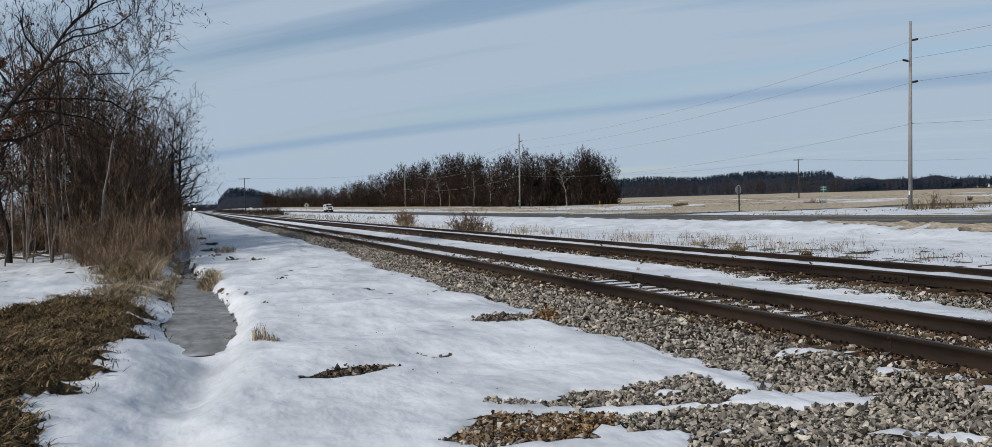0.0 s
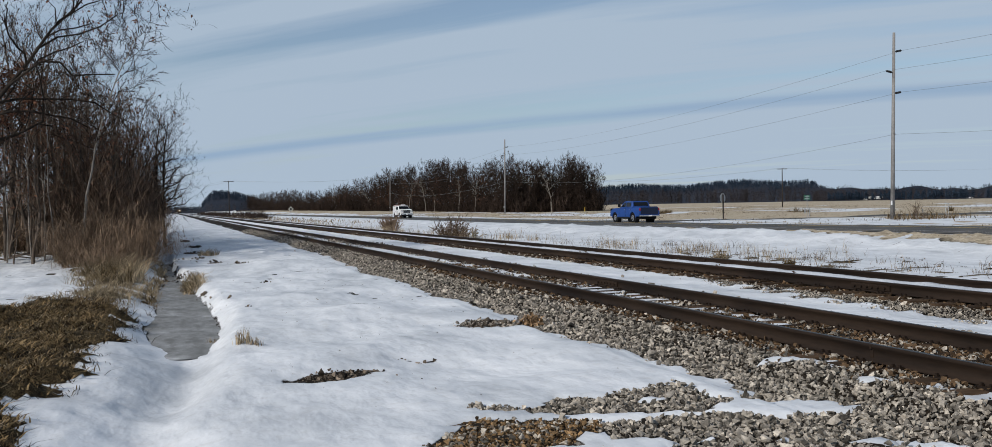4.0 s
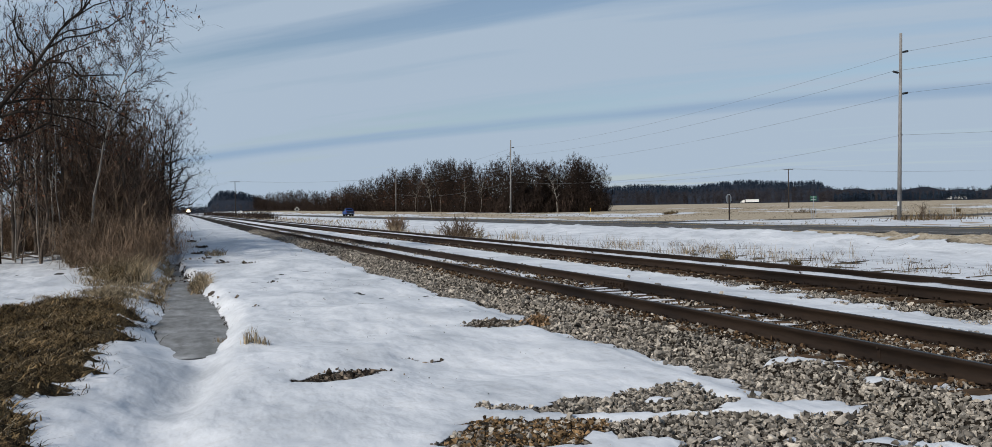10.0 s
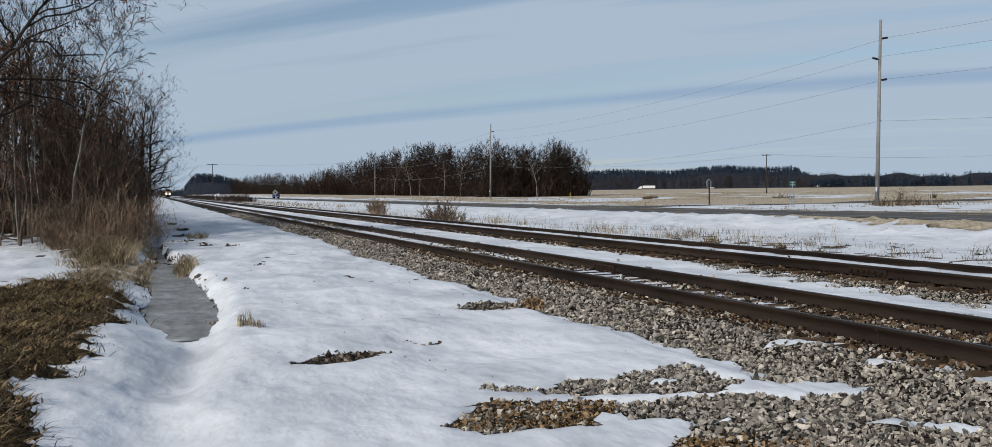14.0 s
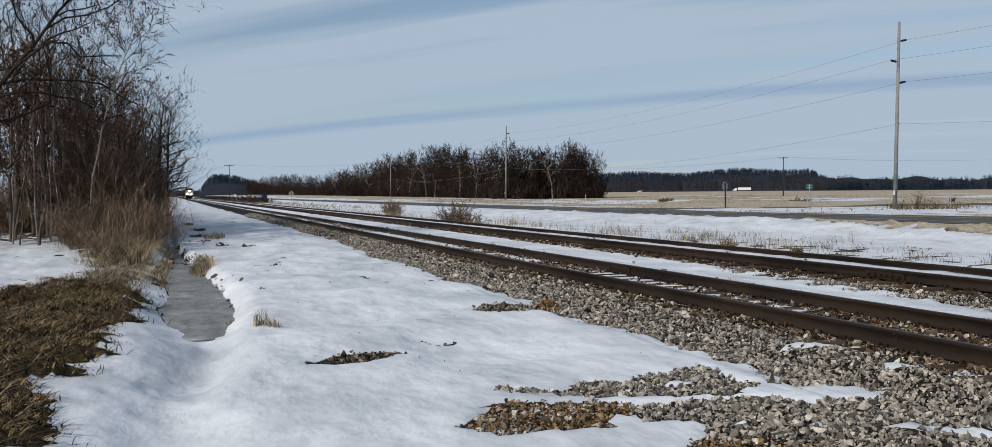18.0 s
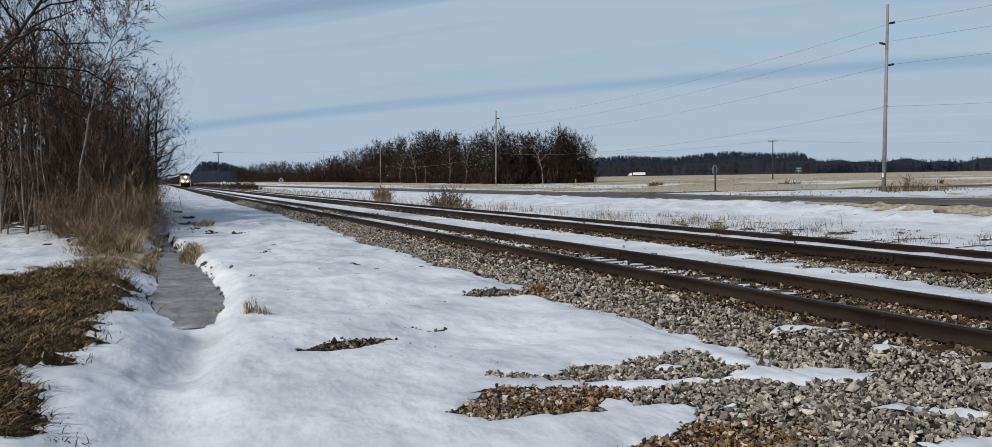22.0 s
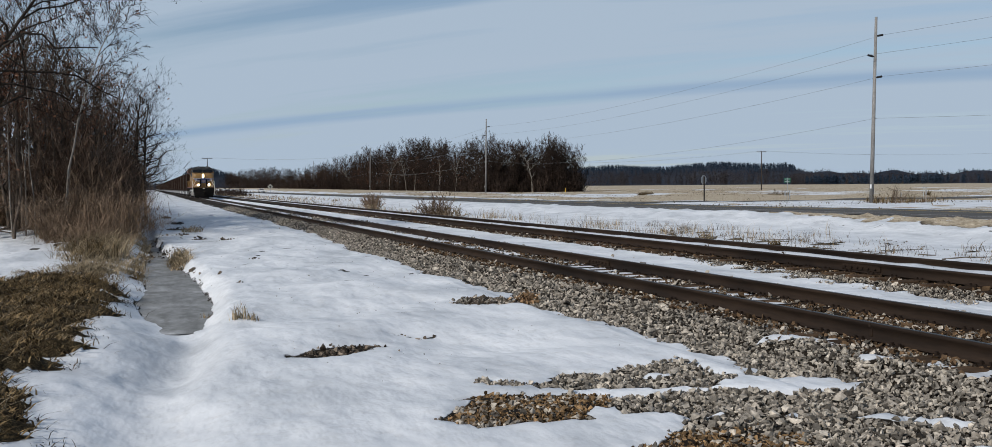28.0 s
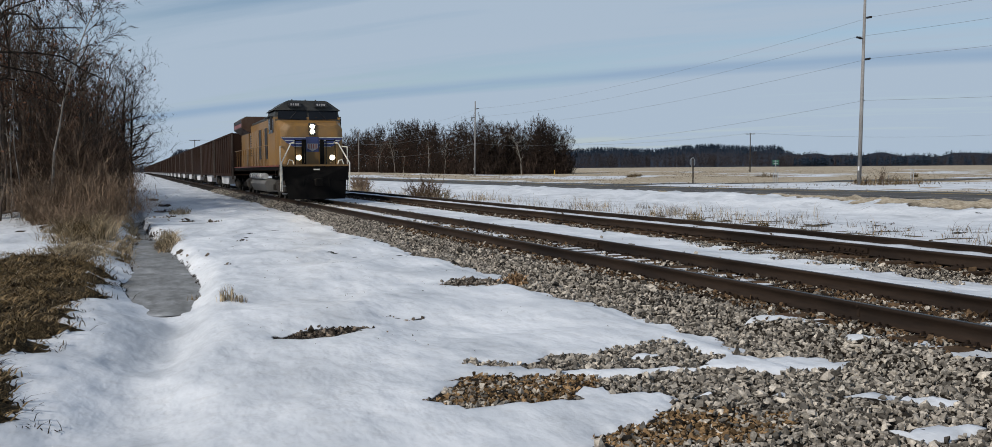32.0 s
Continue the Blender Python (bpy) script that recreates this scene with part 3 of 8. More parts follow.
def land_z(x, y):
    calm = 1 - 0.85 * step(x, 1.1, 2.2) * (1 - step(y, 8.8, 10.5))          # the melted-out stony ground lies level
    side = np.where(x < 5.0, -0.30 - 0.025 * np.clip(5.0 - x, 0, 4.0), -0.34) + 0.03 * fbm(x, y, 1.7, 11, 4) * (1 - step(y, 60, 120)) * calm
    roll = (0.060 * fbm(x, y, 1.5, 12, 2) + 0.075 * fbm(x, y, 3.2, 15, 2) + 0.016 * fbm(x, y, 0.45, 14, 2)) * step(5.2 - x, 0.0, 1.2) * (1 - step(y, 40, 80)) * (1 - 0.8 * blob(x, y, 1.6, 10.3, 1.0, 0.7))
    side = side + roll * calm * (0.35 + 0.65 * step(np.abs(x - 1.0), 0.5, 1.6))
    # shallow trough before the ditch, then the ditch itself with a steep right bank and a soft left one
    dip = 0.22 * np.exp(-((x - swale_x(y)) / 0.55) ** 2) * step(y, 3.5, 9.5) * (1 - step(y, 14.2, 15.0))
    side = side + 0.045 * np.exp(-((x - swale_x(y) - 0.62 - 0.12 * np.sin(y * 1.9)) / 0.28) ** 2) * step(y, 8.0, 10.0) * (1 - step(y, 14.0, 15.0))
    side = side - dip - 0.05 * np.exp(-((x - swale_x(y) - 0.1) / 0.25) ** 2) * step(y, 9.0, 11.0) * (1 - step(y, 13.6, 14.6))
    gap = pond_gap(x, y)
    reach = np.where(x < ditch_x(y), 0.95, 0.42 + 0.15 * fbm(x, y, 0.6, 16, 2)) - 0.30 * step(y, 26, 36)
    floor_ = -0.665 + 0.03 * step(y, 33, 44)
    side = floor_ + (side - floor_) * step(gap, -0.04, reach) ** 0.7
    bank = mound(x, y)
    side = side + 0.13 * step(bank, 0.40, 1.0) + (0.055 * fbm(x, y, 0.5, 17, 4) + 0.060 * np.abs(fbm(x, y, 0.22, 18, 2))) * step(bank, 0.40, 0.7)
    side = side + 0.10 * step(-x, 6, 20)
    beds = np.maximum(bed(x, T1, 0.0), bed(x, T2, T2_Z))
    low = np.where(x > 12, -0.62 + 0.05 * fbm(x, y, 3.0, 23, 3), -0.36 + (0.21 + 0.02 * fbm(x, y, 0.6, 24, 2)) * step(x, 8.42, 8.85) * (1 - 0.5 * step(y, 40, 90)))      # snow packed between the tracks
    z = np.where(x < 6.5, np.maximum(side, beds), np.maximum(low, beds))
    z = np.where(np.abs(x - T2) < GAUGE - 0.08, T2_Z - 0.10 + 0.012 * fbm(x, y, 0.5, 81, 2), z)      # packed snow inside the second track
    z = np.where(np.abs(x - T1) < GAUGE - 0.08, z + 0.02 * step(y, 12, 22), z)
    # embankment of the road, then the field, which rises gently with distance
    rise = step(x, 26.5, 31.8)
    z = np.where(x > 14, z + rise * (road_z(y) - 0.06 - z), z)
    z = np.where((x > 26) & (x < 33) & (y < 90), z + (0.10 * fbm(x, y, 1.2, 57, 3) + 0.10 * np.abs(fbm(x, y, 0.6, 58, 3))) * step(x, 27, 29) * (1 - step(x, 32.0, 32.6)), z)
    fall = step(x, ROAD_B, 50.0)
    far = np.hypot(x, y)
    field = -0.45 + 2.0 * np.clip((far - 60) / 780.0, 0, 1) + 0.10 * fbm(x, y, 9.0, 29, 4)
    z = np.where(x > ROAD_B - 0.5, z + fall * (field - z), z)
    return z - 6.0 * step(far, 1600, 4200)


def graded(spans):
    """Coordinates with growing steps: (start, stop, step at start, step at stop)."""
    out = []
    for a, b, s0, s1 in spans:
        x = a
        while x < b - 1e-6:
            out.append(x)
            x += s0 + (s1 - s0) * (x - a) / (b - a)
    out.append(spans[-1][1])
    return np.array(out)


def ground():
    xs = np.concatenate((-graded(((18, 60, 0.6, 4), (60, 600, 5, 60), (600, 3000, 80, 400)))[::-1], graded(((-18, -4, 0.5, 0.12), (-4, 9, 0.085, 0.085), (9, 15, 0.10, 0.16), (15, 60, 0.18, 1.4), (60, 400, 1.6, 18), (400, 3600, 30, 300)))))
    xs = np.unique(np.round(xs, 4))
    ys = graded(((-60, -4, 6, 0.8), (-4, 3.5, 0.7, 0.12), (3.5, 16, 0.075, 0.10), (16, 45, 0.10, 0.5), (45, 150, 0.5, 3), (150, 700, 3, 25), (700, 4600, 30, 300)))
    gx, gy = np.meshgrid(xs, ys)
    z = land_z(gx, gy)
    g = gravel_mask(gx, gy)
    # masks
    snow = np.ones_like(gx)
    for j, p in enumerate(PATCHES):
        snow = np.minimum(snow, 1 - (1.0 if j in (0, 2) else 0.68) * blob(gx, gy, *p))
    snow = np.minimum(snow, 1 - g)
    bank = mound(gx, gy)
    grass = step(bank, 0.40, 0.60)
    snow = np.minimum(snow, 1 - 0.92 * grass)
    # rough grass along the ditch and under the shrubs
    d = gx - ditch_x(gy)
    ditch_grass = np.maximum.reduce([blob(gx, gy, -1.5, 27.5, 0.7, 3.0, 0), blob(gx, gy, -1.5, 22.6, 0.5, 1.8, 10), blob(gx, gy, 0.52, 26.5, 0.22, 1.4, 0)]) * 0.9
    under = step(-gx, 0.6, 1.2) * (0.22 * step(gy, 44, 50) + 0.28 * step(fbm(gx, gy, 2.5, 47, 3), 0.1, 0.6) * step(gy, 33, 37))
    grass = np.maximum(grass, np.maximum(ditch_grass, under))
    snow = np.minimum(snow, 1 - np.maximum(ditch_grass * 0.75, under))
    # wet brown mud along the ice
    gap = pond_gap(gx, gy)
    mud = (1 - step(gap, 0.05, 0.13 + 0.08 * fbm(gx, gy, 0.6, 53, 2))) * step(gy, 14.8, 16.5) * (gy < 40) * np.where(gx < ditch_x(gy), 1.0, 0.55)
    snow = np.minimum(snow, 1 - mud)
    grass = np.maximum(grass, 0.55 * mud)
    # far side: snow, salted tan verge, field
    weedy = np.where((gx > 13.4) & (gx < 27), 0.10 + 0.30 * np.exp(-((gx - 20.6) / 1.8) ** 2) * (1 - step(gy, 30, 45)) + 0.3 * step(gy, 60, 100), 0.0)
    snow = snow - weedy * 0.62
    bare = step(fbm(gx * 0.8, gy, 0.7, 95, 3), 0.42, 0.75) * np.exp(-((gx - 21.6) / 2.2) ** 2) * (gx > 13.6) * (1 - step(gy, 34, 46))
    snow = snow - 0.75 * bare
    start = 28.9 + 2.4 * step(gy, 24, 44) + 0.6 * fbm(gx, gy * 0.35, 1.8, 43, 4)
    verge = step(gx, start - 0.6, start + 1.0) * (1 - step(gx, 32.5, 33.0)) * (1 - 0.75 * step(gy, 45, 80))
    snow = snow - verge * (0.66 + 0.25 * (1 - step(gy, 34, 44)) + 0.55 * fbm(gx * 1.6, gy * 0.3, 1.0, 44, 4) + 0.30 * fbm(gx, gy, 0.7, 46, 3) + 0.35 * fbm(gx, gy, 0.35, 47, 2))
    tan = np.maximum(verge, weedy)
    beyond = step(gx, ROAD_B, ROAD_B + 1.0)
    fieldy = step(gx + 2.5 * fbm(gx, gy, 6.0, 45, 3), 46.0, 56.0)
    patchy = 0.78 * step(fbm(gx, gy, 16.0, 41, 5), 0.05, 0.75) * (1 - 0.6 * step(np.hypot(gx, gy), 200, 500))
    plain_snow = blob(gx, gy, 100, 62, 60, 22, 0) * 0.9
    snow = np.where(gx > ROAD_B, 0.72 - 0.35 * step(fbm(gx, gy, 2.2, 48, 3), 0.0, 0.8) - fieldy * 0.72 + fieldy * np.maximum(patchy, plain_snow), snow)
    tan = np.maximum(tan, beyond)
    lump = 0.035 * g * fbm(gx, gy, 0.14, 51, 2) * (gy < 26) - 0.022 * g * (gy < 30) * (np.abs(gx - T1) > 1.35) - 0.012 * g * (gy < 16) * (gx < 5.2)
    z = z + lump + 0.014 * step(snow, 0.4, 0.7) * (gx < 6.3) * (gy < 60)
    n, k = gx.shape
    idx = np.arange(n * k).reshape(n, k)
    faces = np.stack((idx[:-1, :-1], idx[:-1, 1:], idx[1:, 1:], idx[1:, :-1]), -1).reshape(-1, 4)
    me = fast_mesh("ground", np.stack((gx, gy, z), -1).reshape(-1, 3), faces, M_GROUND)
    me.polygons.foreach_set("use_smooth", np.ones(len(faces), dtype=bool))
    for key, val in (("snow", snow), ("grass", grass), ("tan", tan)):
        a = me.attributes.new(key, "FLOAT", "POINT")
        a.data.foreach_set("value", np.clip(val, 0, 1).astype(np.float32).ravel())
    return tagged(new("ground", me), "snow-covered ground with dead grass, ditch and tan fields", "ground", kind="structure")


ground()


def ditch_ice():
    ys = np.arange(14.0, 60.0, 0.3)
    half = np.full_like(ys, 0.85)
    c = ditch_x(ys)
    v = np.concatenate([np.stack((c + s * half, ys, np.full_like(ys, -0.63)), -1) for s in (-1, -0.3, 0.3, 1)])
    n = len(ys)
    f = np.array([(k * n + j, (k + 1) * n + j, (k + 1) * n + j + 1, k * n + j + 1) for k in range(3) for j in range(n - 1)])
    return tagged(new("ditch_water", fast_mesh("ditch_water", v, f, M_ICE)), "grey frozen meltwater lying in the ditch", "water", kind="structure")


ditch_ice()


def road():
    ys = graded(((-60, 30, 6, 2), (30, 120, 2, 4), (120, 2400, 6, 60)))
    prof = ((ROAD_A, -0.03), (ROAD_A + 0.15, 0.0), (LANE_MID, 0.06), (ROAD_B - 0.15, 0.0), (ROAD_B, -0.03))
    v = np.array([(x, y, road_z(y) + dz) for y in ys for x, dz in prof])
    k = len(prof)
    f = np.array([(j * k + i, j * k + i + 1, (j + 1) * k + i + 1, (j + 1) * k + i) for j in range(len(ys) - 1) for i in range(k - 1)])
    r = tagged(new("road", fast_mesh("road", v, f, M_ASPHALT)), "grey worn asphalt two-lane highway", "road", kind="structure")
    for name, x, w, m in (("centre_line", LANE_MID - 0.16, 0.11, M_YELLOWPAINT), ("centre_line", LANE_MID + 0.05, 0.11, M_YELLOWPAINT), ("edge_line", ROAD_A + 1.0, 0.10, M_RAILPALE), ("edge_line", ROAD_B - 1.0, 0.10, M_RAILPALE)):
        zz = 0.06 - 0.06 * abs(x + w / 2 - LANE_MID) / (LANE_MID - ROAD_A)
        v = np.array([(x + s * w, y, road_z(y) + zz + 0.006) for y in ys for s in (0, 1)])
        f = np.array([(2 * j, 2 * j + 1, 2 * j + 3, 2 * j + 2) for j in range(len(ys) - 1)])
        ob = new(name, fast_mesh(name, v, f, m))
        ob.parent = r
    # side road that meets the highway
    v, f = [], []
    for j, s in enumerate(np.linspace(0, 1, 40)):
        cx, cy = ROAD_B - 0.3 + 70 * s, 85.0 + 3.0 * s
        half = 3.0 + 5.0 * (1 - min(1, s * 7)) ** 2
        for o in (-half, half):
            x, y = cx, cy + o
            v.append((x, y, float(land_z(np.array([x]), np.array([y]))[0] + 0.04)))
        if j:
            f.append((2 * j - 2, 2 * j - 1, 2 * j + 1, 2 * j))
    sr = new("side_road", fast_mesh("side_road", np.array(v), np.array(f), M_ASPHALT))
    tagged(sr, "grey asphalt side road joining the highway", "road", kind="structure")


road()


# ---- tracks ----
RAIL_PROFILE = ((-0.036, 0.0), (-0.036, -0.035), (-0.010, -0.055), (-0.010, -0.145), (-0.072, -0.165), (-0.072, -0.178), (0.072, -0.178), (0.072, -0.165), (0.010, -0.145), (0.010, -0.055), (0.036, -0.035), (0.036, 0.0))


def rail_mesh():
    ys = graded(((-30, 120, 5, 5), (120, 2600, 20, 60)))
    p = np.array(RAIL_PROFILE)
    k = len(p)
    v = np.concatenate([np.stack((p[:, 0], np.full(k, y), p[:, 1]), -1) for y in ys])
    f = np.array([(j * k + i, j * k + (i + 1) % k, (j + 1) * k + (i + 1) % k, (j + 1) * k + i) for j in range(len(ys) - 1) for i in range(k)])
    me = fast_mesh("rail", v, f, M_RUST)
    me.materials.append(M_RAILTOP)
    me.polygons.foreach_set("material_index", [1 if q % k == k - 1 else 0 for q in range(len(f))])
    return me


def tie_mesh():
    bm = boxm(-1.29, 1.29, -0.115, 0.115, -0.17, 0.0, 0.012)
    me = bpy.data.meshes.new("tie")
    bm.to_mesh(me)
    bm.free()
    me.materials.append(M_TIE)
    return me


def plate_mesh():
    bm = boxm(-0.17, 0.17, -0.09, 0.09, 0.0, 0.018)
    for sx in (-0.10, 0.10):
        for sy in (-0.05, 0.05):
            box(bm, sx - 0.014, sx + 0.014, sy - 0.012, sy + 0.012, 0.018, 0.05)
    me = bpy.data.meshes.new("tie_plate")
    bm.to_mesh(me)
    bm.free()
    me.materials.append(M_RUST)
    return me


def tracks():
    rail, tie, plate = rail_mesh(), tie_mesh(), plate_mesh()
    rng = random.Random(4)
    for centre, head, label in ((T1, 0.0, "railway track with rusty rails and weathered wooden ties"), (T2, T2_Z, "second railway track half buried in snow")):
        top = tagged(empty("railway_track", Matrix.Translation((centre, 0, head))), label, "railway track", "parallel railway tracks")
        for s in (-1, 1):
            ob = new("rail", rail)
            ob.parent, ob.location = top, (s * GAUGE, 0, 0)
            ob["label"] = "brown rusty steel rail"
        for j in range(180):
            ob = new("tie", tie)
            ob.parent, ob.location, ob.rotation_euler = top, (rng.uniform(-0.05, 0.05), -12.31 + j * 0.53 + rng.uniform(-0.02, 0.02), -0.178 - 0.01 * rng.random()), (0, 0, rng.uniform(-0.015, 0.015))
            if 24 < j < 77:
                for s in (-1, 1):
                    pl = new("tie_plate", plate)
                    pl.parent, pl.location = top, (s * GAUGE, ob.location.y, -0.19)
        # bolted joint bars, and a welded joint in the near rail of the first track
        for s, y in ((1, 17.0),) if centre == T1 else ((-1, 12.9), (1, 21.0)):
            bm = bmesh.new()
            for o in (-1, 1):
                box(bm, s * GAUGE + o * 0.030 - 0.014, s * GAUGE + o * 0.030 + 0.014, y - 0.46, y + 0.46, -0.145, -0.048, 0.004)
                for b in (-0.36, -0.2, -0.06, 0.06, 0.2, 0.36):
                    tube(bm, (s * GAUGE + o * 0.04, y + b, -0.097), (s * GAUGE + o * 0.075, y + b, -0.097), 0.018, 0.018, 6)
            part("joint_bar", bm, M_RUST, top, "rusty bolted joint bar")
        if centre == T1:
            bm = bmesh.new()
            box(bm, -GAUGE - 0.040, -GAUGE + 0.040, 7.74, 7.77, -0.050, -0.006, 0.004)
            box(bm, -GAUGE - 0.018, -GAUGE + 0.018, 7.735, 7.775, -0.148, -0.048, 0.004)
            part("weld_collar", bm, M_RUST, top, "thin raised weld seam in the rail")
    return tie


tracks()

# ---- trees, shrubs, grass ----
def tubes_mesh(name, segs, sides, mat):
    """One mesh of tapered sticks: rows of x0 y0 z0 x1 y1 z1 r0 r1."""
    s = np.array(segs, dtype=float)
    a, b, r0, r1 = s[:, 0:3], s[:, 3:6], s[:, 6], s[:, 7]
    d = b - a
    d /= np.linalg.norm(d, axis=1)[:, None] + 1e-9
    ref = np.where(np.abs(d[:, 2:3]) > 0.9, np.array([[1.0, 0, 0]]), np.array([[0, 0, 1.0]]))
    u = np.cross(d, ref)
    u /= np.linalg.norm(u, axis=1)[:, None] + 1e-9
    w = np.cross(d, u)
    ring = []
    for base, r in ((a, r0), (b, r1)):
        for k in range(sides):
            c, si = math.cos(2 * math.pi * k / sides), math.sin(2 * math.pi * k / sides)
            ring.append(base + (u * c + w * si) * r[:, None])
    v = np.stack(ring, 1).reshape(-1, 3)
    n = len(s)
    off = (np.arange(n) * 2 * sides)[:, None]
    f = np.concatenate([off + np.array([[k, (k + 1) % sides, sides + (k + 1) % sides, sides + k]]) for k in range(1 if sides == 2 else sides)])
    me = fast_mesh(name, v, f, mat)
    if sides > 3:
        me.polygons.foreach_set("use_smooth", np.ones(len(f), dtype=bool))
    return me


def bent(v, rng, amount):
    w = v + Vector((rng.gauss(0, amount), rng.gauss(0, amount), rng.gauss(0, amount)))
    return w.normalized()


def grow_tree(seed, height, trunk_r, limbs=12, branches=6, twigs=6, start=0.25, spread=0.34, lift=0.55, twig_r=0.009, wave=0.10, fork=0.0):
    """Segments of a bare broadleaf tree: (trunk and limbs), (twigs)."""
    rng = random.Random(seed)
    wood, fine = [], []
    p, d, n = Vector((0, 0, -0.3)), Vector((rng.gauss(0, 0.04), rng.gauss(0, 0.04), 1)).normalized(), 9
    path = [(p.copy(), trunk_r * 1.25)]
    for k in range(n):
        q = p + d * (height + 0.3) / n
        r = trunk_r * (1 - (k + 1) / n) ** 0.85 + 0.012
        wood.append((*p, *q, path[-1][1], r))
        path.append((q.copy(), r))
        p, d = q, bent(d, rng, wave)

    def along(t):
        f = t * n
        k = min(n - 1, int(f))
        return path[k][0].lerp(path[k + 1][0], f - k), path[k][1] + (path[k + 1][1] - path[k][1]) * (f - k)

    turn = rng.uniform(0, 6.28)
    for i in range(limbs):
        t = start + (0.97 - start) * (i + rng.random()) / limbs
        base, r = along(t)
        turn += 2.4 + rng.uniform(-0.5, 0.5)
        up = lift + 0.5 * t + rng.uniform(-0.2, 0.2)
        d = Vector((math.cos(turn), math.sin(turn), up)).normalized()
        rel = (t - start) / (1 - start)
        length = height * spread * (0.42 + 0.62 * math.sin(math.pi * min(1.0, 0.18 + 0.72 * rel))) * rng.uniform(0.72, 1.05)
        lr, q, m = r * 0.55 + 0.004, base, 4
        for k in range(m):
            e = q + d * length / m
            r1 = lr * (1 - (k + 1) / m * 0.8)
            wood.append((*q, *e, lr * (1 - k / m * 0.8), r1))
            nb = max(1, round(branches / m))
            for _ in range(nb):
                bd = bent(d, rng, 0.55)
                bd.z = abs(bd.z) * 0.8 + 0.12
                bl = length * rng.uniform(0.28, 0.55)
                bq, br = q.lerp(e, rng.random()), max(twig_r * 1.5, r1 * 0.5)
                for kk in range(2):
                    be = bq + bd.normalized() * bl / 2
                    (wood if twig_r > 0.02 else fine).append((*bq, *be, br * (1 - 0.4 * kk), br * (0.6 - 0.3 * kk)))
                    for _ in range(max(1, twigs // 2)):
                        td = bent(bd, rng, 0.45)
                        ts = bq.lerp(be, rng.random())
                        tl = bl * rng.uniform(0.35, 0.75)
                        te = ts + td * tl
                        fine.append((*ts, *te, twig_r, twig_r * 0.45))
                        if twigs > 4:
                            t2 = bent(td, rng, 0.5)
                            ts2 = ts.lerp(te, rng.uniform(0.3, 0.9))
                            fine.append((*ts2, *(ts2 + t2 * tl * 0.6), twig_r * 0.7, twig_r * 0.35))
                    bq, bd = be, bent(bd, rng, 0.25)
            q, d = e, bent(d, rng, 0.32)
            d.z += 0.02
    return wood, fine


def gnarled(seed, height, trunk_r, limbs=10, start=0.3, reach=0.42, kids=(6, 5, 4), wave=0.20, rise=0.30, side=(0.0, 0.0), twig_r=0.008, lean=(0.0, 0.0), top=1.0, splay=0.52):
    """Segments of a bare tree with crooked limbs that fork four times; side: where its limbs reach farther, lean: the trunk's tilt."""
    rng = random.Random(seed)
    wood, fine = [], []

    def limb(p, d, length, r, level):
        n = 7 if level < 2 else 4 if level == 2 else 2
        for k in range(n):
            q = p + d * (length / n)
            r0, r1 = r * (1 - 0.72 * k / n), r * (1 - 0.72 * (k + 1) / n)
            (wood if r0 > 0.022 and level < 3 else fine).append((*p, *q, r0, r1))
            if level <= len(kids):
                want = kids[level - 1] / n
                for _ in range(int(want) + (rng.random() < want % 1)):
                    if level == 1 and k == 0 and rng.random() < 0.6:
                        continue
                    turned = bent(d, rng, splay)
                    turned.z += 0.10
                    limb(p.lerp(q, rng.random()), turned.normalized(), length * rng.uniform(0.32, 0.58) * (1 - 0.25 * k / n), max(twig_r, r1 * 0.62), level + 1)
            p, d = q, bent(d, rng, wave)
            d.z += 0.05 * (2 - level)
            d.normalize()

    p, d, n = Vector((0, 0, -0.3)), Vector((lean[0], lean[1], 1)).normalized(), 10
    path = [(p.copy(), trunk_r * 1.3)]
    for k in range(n):
        q = p + d * (height * top + 0.3) / n
        r = trunk_r * (1 - (k + 1) / n) ** 0.8 + 0.012
        wood.append((*p, *q, path[-1][1], r))
        path.append((q.copy(), r))
        p, d = q, bent(d + Vector((lean[0], lean[1], 0)) * 0.08, rng, wave * 0.45)
    turn = rng.uniform(0, 6.28)
    for i in range(limbs):
        t = start + (0.99 - start) * (i + rng.random()) / limbs
        k = min(n - 1, int(t * n))
        base, r = path[k][0].lerp(path[k + 1][0], t * n - k), path[k][1]
        turn += 2.4 + rng.uniform(-0.5, 0.5)
        rel = (t - start) / (1 - start)
        flat = Vector((math.cos(turn) + side[0], math.sin(turn) + side[1], 0))
        d = (flat.normalized() + Vector((0, 0, rise + 0.75 * rel + rng.uniform(-0.15, 0.2)))).normalized()
        length = height * reach * (0.50 + 0.55 * math.sin(math.pi * min(1.0, 0.25 + 0.65 * rel))) * rng.uniform(0.75, 1.1) * (0.7 + 0.3 * flat.length)
        limb(base, d, length, r * 0.55 + 0.004, 1)
    return wood, fine


